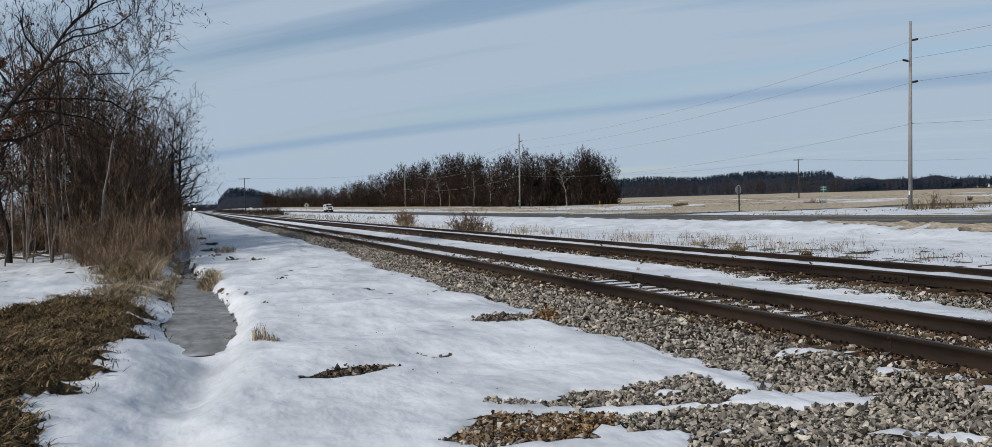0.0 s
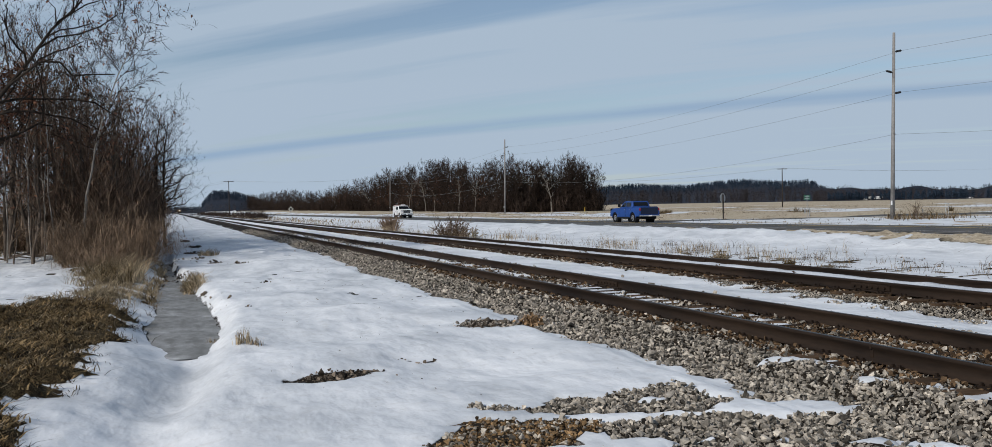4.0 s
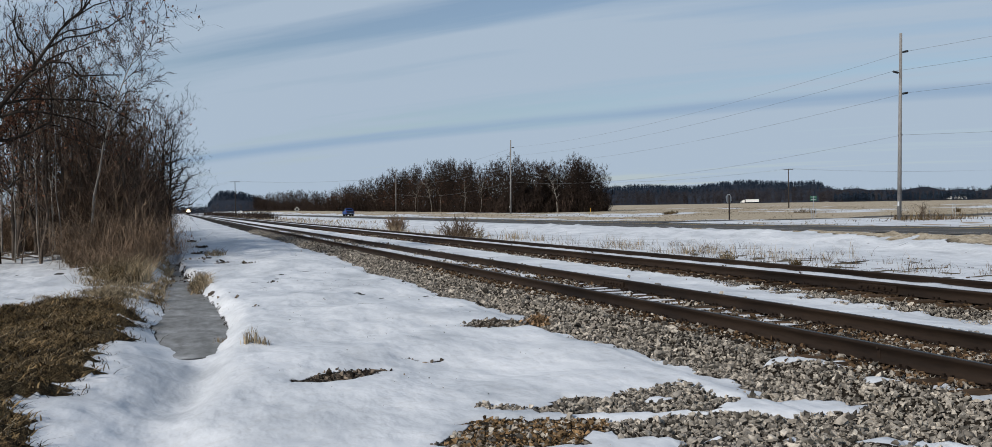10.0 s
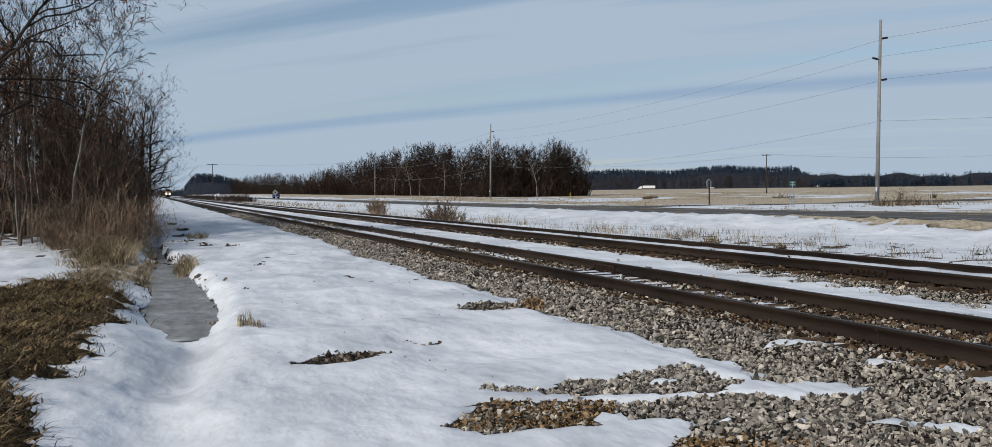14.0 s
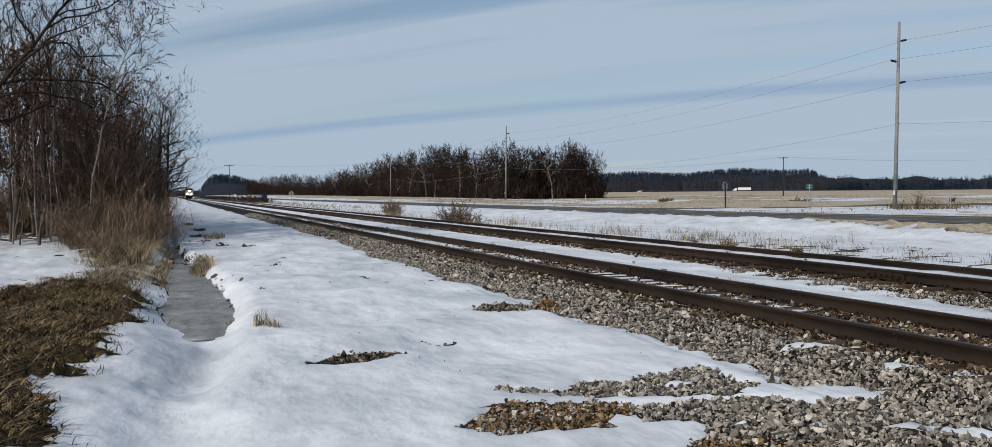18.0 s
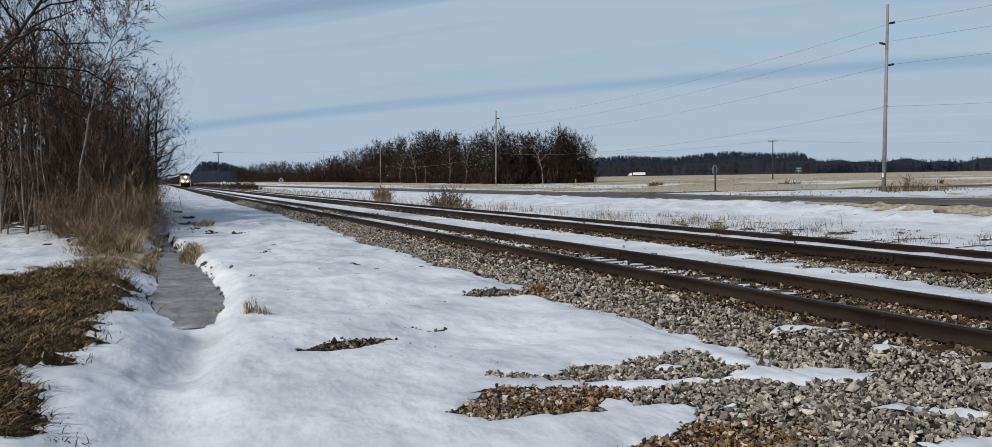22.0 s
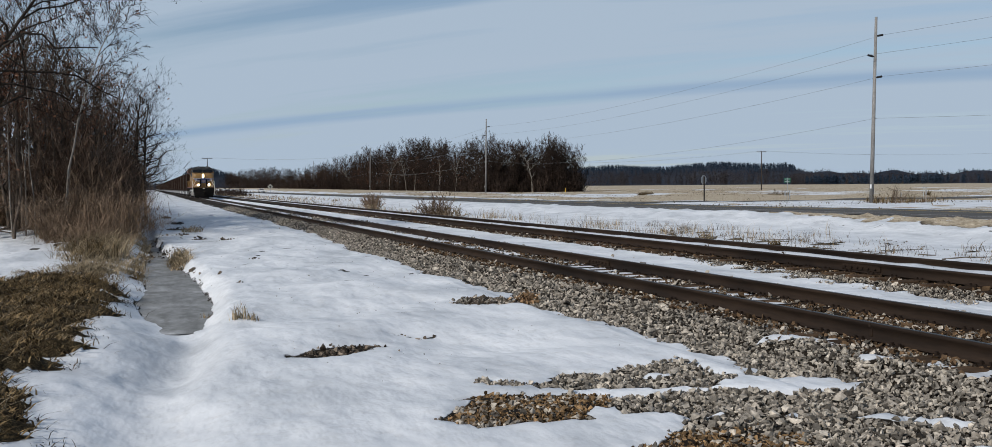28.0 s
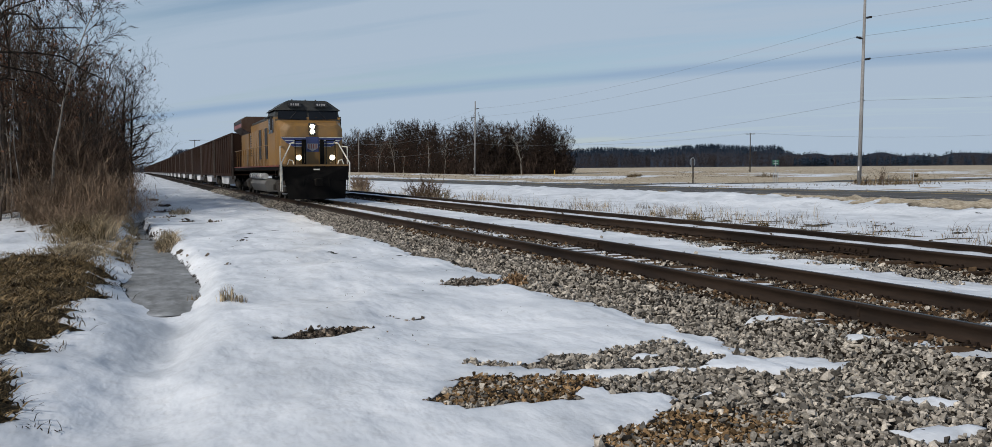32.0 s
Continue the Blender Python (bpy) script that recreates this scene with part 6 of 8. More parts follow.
straw("ditch_grass", "flattened golden grass along the narrow ditch", grass_spots(657, -1.3, 0.5, 22.0, 40.0, 9000, lambda x, y: 0.8 * np.exp(-((pond_gap(x, y) - 0.16) / 0.16) ** 2) * (x < ditch_x(y)) * step(y, 22.0, 25.0) + 0.6 * fbm(x, y, 0.6, 39, 3) - 0.22, 0.5, 1.3), M_STRAW, 658, h=0.24, w=0.010, lean=1.6)
straw("ditch_grass", "golden grass hanging over the ditch ice", grass_spots(613, 0.1, 1.3, 21.5, 30.0, 6000, lambda x, y: blob(x, y, 0.46, 26.6, 0.22, 1.9, 0) + 0.2 * fbm(x, y, 0.5, 4, 2), 0.6, 1.3), M_STRAW, 614, h=0.25, w=0.008, lean=1.4)
straw("ditch_grass", "straw grass patch on the snowy bank", grass_spots(615, 0.5, 2.4, 38.0, 46.0, 1500, lambda x, y: blob(x, y, 1.42, 42.2, 0.42, 1.5, 0), 0.6, 1.3), M_STRAW, 616, h=0.26, w=0.012, lean=1.0)
# weeds beyond the second track
straw("weeds", "sparse dry weeds poking through roadside snow", grass_spots(621, 16.5, 26.0, 18.0, 60.0, 5200, lambda x, y: 0.50 * np.exp(-((x - 20.6) / 1.3) ** 2) * step(y, 25.0, 29.0) + 0.50 * fbm(x, y, 1.3, 6, 3) - 0.05, 0.5, 1.6), M_STRAW, 622, h=0.46, w=0.0055, lean=0.45, per=3)
straw("weeds", "tall straw-coloured weeds between track and highway", grass_spots(623, 14.5, 27.0, 52.0, 130.0, 5000, lambda x, y: 0.55 * np.exp(-((x - 17.4) / 1.9) ** 2) + 0.30 * fbm(x, y, 3.0, 8, 3) + 0.10, 0.6, 1.5), M_STRAW, 624, h=0.60, w=0.014, lean=0.7)
straw("weeds", "distant straw-coloured weeds along the tracks", grass_spots(625, 14.5, 28.0, 120.0, 420.0, 3600, lambda x, y: 0.5 + 0.25 * fbm(x, y, 6.0, 8, 3), 0.7, 1.5), M_STRAW, 626, h=0.5, w=0.04, lean=0.9)
straw("verge_grass", "flattened tan grass on the highway embankment", grass_spots(627, 26.5, 32.4, 18.0, 60.0, 5000, lambda x, y: 0.6 * step(x - 2.4 * step(y, 24, 44), 28.9, 29.9) + 0.25 * fbm(x, y, 1.5, 18, 3) - 0.1, 0.4, 1.0), M_STRAW, 628, h=0.10, w=0.010, lean=1.8)
straw("weeds", "brown dead weeds round the pole's foot", grass_spots(631, 60.5, 76, 66, 76.0, 1500, lambda x, y: np.maximum(blob(x, y, 65.5, 70.0, 2.2, 2.2), blob(x, y, 70.0, 71.5, 4.0, 1.6)) - 0.05, 0.6, 1.4), M_BROWNGRASS, 632, h=0.85, w=0.020, lean=0.4)

straw("field_stubble", "short tan stubble and brown weeds across the field", grass_spots(645, 44.0, 190.0, 45.0, 260.0, 26000, lambda x, y: 0.42 + 0.45 * fbm(x, y, 7.0, 49, 4), 0.5, 1.5), M_BROWNGRASS, 646, h=0.15, w=0.035, lean=1.2)
straw("weeds", "thin brown dead weeds beside the second track", grass_spots(647, 15.0, 25.0, 17.0, 48.0, 16000, lambda x, y: 0.30 * np.exp(-((x - 20.8) / 1.8) ** 2) + 0.85 * fbm(x, y, 0.8, 16, 3) - 0.22, 0.4, 1.5), M_BROWNGRASS, 648, h=0.30, w=0.006, lean=0.8)
straw("ditch_grass", "brown grass and roots along the ditch's edge", grass_spots(649, -1.6, 0.2, 16.5, 29.0, 6000, lambda x, y: 0.8 * np.exp(-((pond_gap(x, y) - 0.16) / 0.13) ** 2) * (x < ditch_x(y)) * step(y, 18.0, 21.5) + 0.35 * fbm(x, y, 0.6, 58, 3) - 0.08, 0.5, 1.3), M_BROWNGRASS, 650, h=0.17, w=0.006, lean=1.4)

# ---- poles, wires, signs ----
def power_pole(x, y, height, lean=0.9):
    """A tall wooden line pole with three post insulators on alternate sides and a neutral below. Returns the wire points."""
    b = math.atan2(x, y)
    across = Vector((math.cos(b), -math.sin(b), 0))          # to the right as seen from the tracks
    z0 = lz(x, y) - 0.2
    tilt = math.radians(lean)
    up = (Vector((0, 0, 1)) * math.cos(tilt) + across * math.sin(tilt)).normalized()
    top = tagged(empty("utility_pole", Matrix.Translation((x, y, z0))), "tall grey wooden power pole with stand-off insulators", "utility pole", "power line poles")
    bm = bmesh.new()
    tube(bm, Vector((0, 0, 0)), up * height, 0.20, 0.12, 14)
    part("shaft", bm, M_POLE, top, smooth=True)
    line = Vector((0.058, 1, 0)).normalized()
    side = Vector((line.y, -line.x, 0))
    hooks = []
    for drop, s in ((1.8, 1), (3.75, -1), (5.7, 1)):
        a = up * (height - drop)
        e = a + side * s * 0.85 + Vector((0, 0, 0.16))
        bm = bmesh.new()
        tube(bm, a, e, 0.055, 0.045, 8)
        for k in range(6):
            p = a.lerp(e, 0.35 + 0.11 * k)
            d = (e - a).normalized()
            tube(bm, p - d * 0.02, p + d * 0.02, 0.105, 0.105, 10)
        part("insulator", bm, M_DARKMETAL, top, "dark stand-off insulator")
        hooks.append(Vector((x, y, z0)) + e)
    a = up * (height - 9.5)
    part("clamp", tube(bmesh.new(), a - side * 0.22, a + side * 0.30, 0.05, 0.05, 8), M_GALV, top)
    hooks.append(Vector((x, y, z0)) + a + side * 0.3)
    part("tag", boxm(-0.28, -0.2, -0.25, -0.12, 1.55, 1.95), M_WHITE, top, "small white pole tag")
    return hooks


def sagging(a, b, sag, r, name="wire", label="thin grey overhead wire"):
    n = 28
    pts = [a.lerp(b, k / n) - Vector((0, 0, sag * 4 * (k / n) * (1 - k / n))) for k in range(n + 1)]
    ob = new(name, cable(name, [p - a for p in pts], r, M_WIRE))
    ob.location = a
    return tagged(ob, label, "wire", "overhead wires")


def pole_line():
    spots = ((56.4, -62.0, 17.7), (64.1, 70.7, 17.7), (71.5, 199.5, 17.0), (80.7, 358.0, 16.7), (92.0, 560.0, 16.7), (104.0, 770.0, 16.7))
    hooks = [power_pole(*s) for s in spots]
    for p, q in zip(hooks, hooks[1:]):
        for k, (a, b) in enumerate(zip(p, q)):
            sagging(a, b, 1.5 if k < 3 else 1.9, 0.011 if (a.y < 150) else 0.017)


pole_line()


def t_pole(x, y, height, arm, label):
    z0 = lz(x, y) - 0.2
    top = tagged(empty("utility_pole", Matrix.Translation((x, y, z0))), label, "utility pole", "distant cross-arm poles")
    part("shaft", tube(bmesh.new(), (0, 0, 0), (0, 0, height), 0.17, 0.11, 10), M_POLEDARK, top, smooth=True)
    b = math.atan2(x, y)
    d = Vector((math.cos(b), -math.sin(b), 0))
    bm = bmesh.new()
    tube(bm, Vector((0, 0, height - 0.25)) - d * arm / 2, Vector((0, 0, height - 0.25)) + d * arm / 2, 0.08, 0.08, 4)
    part("crossarm", bm, M_POLEDARK, top)
    tips = []
    for s in (-0.45, 0.45, 0.15):
        p = Vector((0, 0, height - 0.25)) + d * arm * s
        part("insulator", tube(bmesh.new(), p, p + Vector((0, 0, 0.28)), 0.05, 0.07, 6), M_GALV, top)
        tips.append(Vector((x, y, z0)) + p + Vector((0, 0, 0.28)))
    return tips


A = t_pole(154.0, 210.0, 10.6, 2.4, "dark wooden cross-arm pole standing in the field")
B = t_pole(150.0, 335.0, 10.6, 2.4, "dark wooden cross-arm pole near the wood")
C = t_pole(236.0, 190.0, 10.6, 2.4, "dark wooden cross-arm pole at the field's far side")
for a, b in list(zip(A, B)) + list(zip(A, C)):
    sagging(a, b, 1.2, 0.008)
D = t_pole(18.6, 330.0, 12.6, 3.4, "dark cross-arm pole beside the tracks")
E_ = t_pole(-4.5, 420.0, 12.6, 3.4, "dark cross-arm pole behind the trees")
F_ = t_pole(75.0, 300.0, 12.6, 3.4, "dark cross-arm pole beside the wood")
for a, b in list(zip(D, E_)) + list(zip(D, F_)):
    sagging(a, b, 1.3, 0.009)


def octagon(r):
    return [(r * math.cos(math.pi / 8 + k * math.pi / 4), r * math.sin(math.pi / 8 + k * math.pi / 4)) for k in range(8)]


def sign_post(bm, h, r=0.032):
    return box(bm, -r, r, -r * 0.7, r * 0.7, -0.3, h)


def signs():
    # the back of an octagonal sign on the side road
    x, y = 57.5, 89.0
    s = tagged(empty("road_sign", Matrix.Translation((x, y, lz(x, y))) @ Matrix.Rotation(radians(21), 4, "Z")), "octagonal sign seen from its bare metal back", "road sign")
    part("post", sign_post(bmesh.new(), 2.75, 0.065), M_POLEDARK, s, "dark brown wooden post")
    part("plate", prism(bmesh.new(), [(a, b + 2.35) for a, b in octagon(0.50)], "y", 0.052, 0.057), M_GALV, s, "bare aluminium sign back")
    part("rim", prism(bmesh.new(), [(a, b + 2.35) for a, b in octagon(0.53)], "y", 0.060, 0.064), M_WHITE, s)
    # street name blades
    x, y = 62.2, 80.7
    s = tagged(empty("street_sign", Matrix.Translation((x, y, lz(x, y))) @ Matrix.Rotation(radians(-30), 4, "Z")), "green street name blades on a thin post", "street sign")
    part("post", tube(bmesh.new(), (0, 0, -0.3), (0, 0, 2.5), 0.03, 0.03, 8), M_GALV, s)
    for k, zz in enumerate((2.28, 2.02)):
        bl = part("blade", boxm(-0.32, 0.32, -0.012 + 0.03 * k, 0.012 + 0.03 * k, zz, zz + 0.2), M_GREEN, s, "green name blade")
        part("lettering", boxm(-0.22, 0.22, -0.016 + 0.03 * k, -0.0125 + 0.03 * k, zz + 0.07, zz + 0.13), M_GALV, bl)
    for dx in (-0.22, 0.22):
        part("marker", boxm(dx - 0.06, dx + 0.06, -0.02, 0.02, 0.6, 1.2), M_GALV, s, "small pale marker plate")
        part("marker_post", boxm(dx - 0.02, dx + 0.02, 0.021, 0.05, -0.3, 1.2), M_GALV, s)
    # slim white markers near the pole
    for x, y, h in ((72.9, 73.1, 1.5), (73.3, 73.2, 1.4), (67.5, 70.5, 0.9)):
        s = tagged(empty("marker_post", Matrix.Translation((x, y, lz(x, y)))), "slim white utility marker post in the verge", "marker post", "white markers")
        part("post", boxm(-0.042, 0.042, -0.03, 0.03, -0.2, h, 0.01), M_RAILPALE, s)
        part("cap", boxm(-0.05, 0.05, -0.035, 0.035, h, h + 0.08), M_GALV, s)
    x, y = 93.0, 203.0
    s = tagged(empty("marker_post", Matrix.Translation((x, y, lz(x, y)))), "yellow pipeline marker before the wood", "marker post")
    part("post", boxm(-0.06, 0.06, -0.05, 0.05, -0.2, 1.0), M_YELLOWPAINT, s)
    # diamond warning sign facing the camera
    x, y = 30.9, 260.0
    s = tagged(empty("warning_sign", Matrix.Translation((x, y, lz(x, y)))), "pale diamond warning sign with dark symbol", "road sign")
    part("post", sign_post(bmesh.new(), 2.4, 0.05), M_GALV, s)
    part("plate", prism(bmesh.new(), [(0, 1.25), (0.78, 2.03), (0, 2.81), (-0.78, 2.03)], "y", -0.09, -0.07), M_SIGNGREY, s, "pale grey diamond plate")
    part("symbol", prism(bmesh.new(), [(0, 1.7), (0.3, 2.0), (0.12, 2.36), (-0.12, 2.36), (-0.3, 2.0)], "y", -0.097, -0.092), M_DARKMETAL, s)
    x, y = 27.4, 445.0
    s = tagged(empty("trackside_marker", Matrix.Translation((x, y, lz(x, y)))), "small white and orange trackside marker", "marker post")
    part("post", boxm(-0.08, 0.08, -0.08, 0.08, -0.2, 1.6), M_YELLOWPAINT, s)
    part("plate", boxm(-0.5, 0.5, -0.12, -0.085, 1.2, 2.4), M_WHITE, s)


signs()


def brush_piles():
    rng = random.Random(55)
    for x, y, sx, h in ((97.0, 128.0, 2.6, 0.9), (86.0, 152.0, 1.6, 0.8), (80.0, 143.0, 1.3, 0.7), (104.5, 104.0, 0.6, 0.8), (128.0, 92.0, 0.6, 0.9)):
        s = shrub(rng.randrange(9999), h, 60, sx, M_BROWNGRASS, "low brown brush clump in the tan field", twig_r=0.03, each=6)
        s.matrix_basis = Matrix.Translation((x, y, lz(x, y)))
    for x, y, h, sp, m in ((19.2, 85.0, 1.8, 1.1, M_REDTWIG), (19.8, 88.0, 1.8, 1.1, M_REDTWIG), (17.6, 59.5, 1.9, 1.4, M_REDTWIG), (17.2, 58.0, 1.2, 1.2, M_REDTWIG), (18.8, 60.0, 1.1, 1.3, M_STRAW), (17.9, 24.2, 0.45, 0.3, M_BROWNGRASS), (66.3, 69.8, 1.9, 1.0, M_REDTWIG), (65.2, 71.5, 1.0, 0.9, M_REDTWIG), (69.5, 71.0, 0.8, 1.6, M_REDTWIG), (72.0, 72.5, 0.7, 1.4, M_REDTWIG), (18.6, 29.0, 0.5, 0.3, M_STRAW)):
        s = shrub(rng.randrange(9999), h, 58 if x < 60 else 20, sp, m, "leafless brown shrub in the verge", twig_r=0.014, each=8 if x < 60 else 6)
        s.matrix_basis = Matrix.Translation((x, y, lz(x, y)))


brush_piles()

# ---- train ----
def painted(name, colour, rough=0.4, metal=0.0, dirt=(0.10, 0.075, 0.05), amount=0.35, coat=0.2, random_by=None):
    """Paint with road dirt in blotches and streaks."""
    m, t, b = nodes_of(name, rough, metal)
    n1 = noise_node(t, 1.6, 6.0, 0.65, "Object", (1, 1, 0.45))
    n2 = noise_node(t, 16.0, 4.0, 0.6)
    base = ramp_node(t, n2.outputs["Fac"], ((0.3, tuple(c * 0.88 for c in colour)), (0.7, tuple(min(1, c * 1.08) for c in colour)))).outputs[0]
    if random_by:
        base = mix_col(t, 1.0, base, ramp_node(t, t.nodes.new("ShaderNodeObjectInfo").outputs["Random"], ((0.0, (0.75, 0.72, 0.7)), (1.0, (1.2, 1.2, 1.2)))).outputs[0], "MULTIPLY")
    f = ramp_node(t, n1.outputs["Fac"], ((0.42, (0, 0, 0)), (0.78, (amount, amount, amount)))).outputs[0]
    t.links.new(mix_col(t, f, base, dirt), b.inputs["Base Color"])
    b.inputs["Coat Weight"].default_value = coat
    return m


M_YEL = painted("railway_yellow_paint", (0.225, 0.118, 0.028), 0.55, amount=0.55)
M_YEL_DARK = painted("dirty_yellow_paint", (0.19, 0.098, 0.020), 0.55, amount=0.65)
M_RADIATOR = painted("rusty_radiator_brown", (0.055, 0.026, 0.014), 0.6, coat=0.05, amount=0.6)
M_GREYROOF = painted("dark_grey_roof_paint", (0.030, 0.033, 0.034), 0.65, coat=0.05)
M_BLACK = painted("black_underframe", (0.004, 0.004, 0.004), 0.9, coat=0.0, dirt=(0.018, 0.015, 0.012))
M_REDSTRIPE = painted("red_stripe_paint", (0.20, 0.030, 0.018), 0.5, amount=0.5)
M_RAILWHITE = painted("cream_handrail_paint", (0.66, 0.63, 0.55), 0.5)
M_BLUE = painted("emblem_blue", (0.010, 0.024, 0.115), 0.4)
M_SHIELD = painted("dull_white_emblem", (0.30, 0.29, 0.29), 0.5)
M_GLASS = plain("dark_window_glass", (0.008, 0.009, 0.011), 0.15)
M_GLASS.node_tree.nodes["Principled BSDF"].inputs["Specular IOR Level"].default_value = 0.25
M_CARBROWN = painted("rusty_brown_car_paint", (0.026, 0.0142, 0.0098), 0.9, dirt=(0.015, 0.009, 0.0065), amount=0.8, coat=0.0, random_by="object")
M_CARPOST = painted("pale_dusty_car_post", (0.055, 0.042, 0.034), 0.7, coat=0.0)
M_SILVER = painted("bare_aluminium_tub", (0.62, 0.62, 0.62), 0.5, 0.15, coat=0.0)
M_TRUCKGREY = painted("grimy_bogie_steel", (0.035, 0.033, 0.031), 0.75, 0.2, coat=0.0)
M_TANK = painted("dusty_tank_grey", (0.17, 0.165, 0.155), 0.6, 0.1, coat=0.0)
M_COAL = surface("coal", (0.008, 0.008, 0.009), (0.03, 0.03, 0.032), 6.0, 0.6, bump=0.8, dist=0.06)
M_LAMP = plain("lit_headlight", (1.0, 0.82, 0.55), 0.3, glow=200.0)


def wheelset(parent, y, r=0.46, name="wheel"):
    for s in (-1, 1):
        bm = bmesh.new()
        tube(bm, (s * 0.70, y, r), (s * 0.83, y, r), r, r, 20)
        tube(bm, (s * 0.66, y, r), (s * 0.70, y, r), r + 0.03, r + 0.03, 20)
        tube(bm, (s * 0.83, y, r), (s * 0.87, y, r), r * 0.45, r * 0.40, 14)
        part(name, bm, M_TRUCKGREY, parent)
    part("axle", tube(bmesh.new(), (-0.7, y, r), (0.7, y, r), 0.08, 0.08, 8), M_BLACK, parent)


def bogie(parent, y, base, axles, r, mat, name="bogie"):
    """A truck: side frames with springs and axle boxes, and its wheels one level down."""
    bm = bmesh.new()
    half = base / 2
    for s in (-1, 1):
        prism(bm, [(y - half - 0.35, r + 0.02), (y - half - 0.35, r + 0.20), (y - half, r + 0.26), (y - half * 0.45, r + 0.40), (y + half * 0.45, r + 0.40), (y + half, r + 0.26), (y + half + 0.35, r + 0.20), (y + half + 0.35, r + 0.02),
                   (y + half - 0.15, r - 0.02), (y + half * 0.4, r - 0.24), (y - half * 0.4, r - 0.24), (y - half + 0.15, r - 0.02)], "x", s * 0.97 - 0.06, s * 0.97 + 0.06)
        for k in range(axles):
            ya = y - half + base * k / (axles - 1)
            box(bm, s * 1.04 - 0.09, s * 1.04 + 0.09, ya - 0.16, ya + 0.16, r - 0.14, r + 0.16, 0.02)
        for k in (-0.16, 0.0, 0.16):
            tube(bm, (s * 1.06, y + k, r - 0.16), (s * 1.06, y + k, r + 0.26), 0.065, 0.065, 8)
    box(bm, -0.95, 0.95, y - 0.2, y + 0.2, r + 0.05, r + 0.38)
    f = part(name, bm, mat, parent, "grimy steel bogie with springs")
    for k in range(axles):
        wheelset(f, y - half + base * k / (axles - 1), r)
    return f


def skin(bm, rows, close=True):
    """Quads between rows of points."""
    vs = [[bm.verts.new(p) for p in row] for row in rows]
    for a, b in zip(vs, vs[1:]):
        for k in range(len(a) - (0 if close else 1)):
            j = (k + 1) % len(a)
            bm.faces.new((a[k], a[j], b[j], b[k]))
    return vs


def plate(parent, name, corners, mat, thick=0.012, label=""):
    """A thin panel on four or more corners, standing proud along its normal."""
    c = [Vector(p) for p in corners]
    n = (c[1] - c[0]).cross(c[2] - c[0]).normalized()
    bm = bmesh.new()
    lo = [bm.verts.new(p - n * 0.004) for p in c]
    hi = [bm.verts.new(p + n * thick) for p in c]
    bm.faces.new(lo[::-1]); bm.faces.new(hi)
    for k in range(len(c)):
        j = (k + 1) % len(c)
        bm.faces.new((lo[k], lo[j], hi[j], hi[k]))
    bmesh.ops.recalc_face_normals(bm, faces=bm.faces)
    return part(name, bm, mat, parent, label)


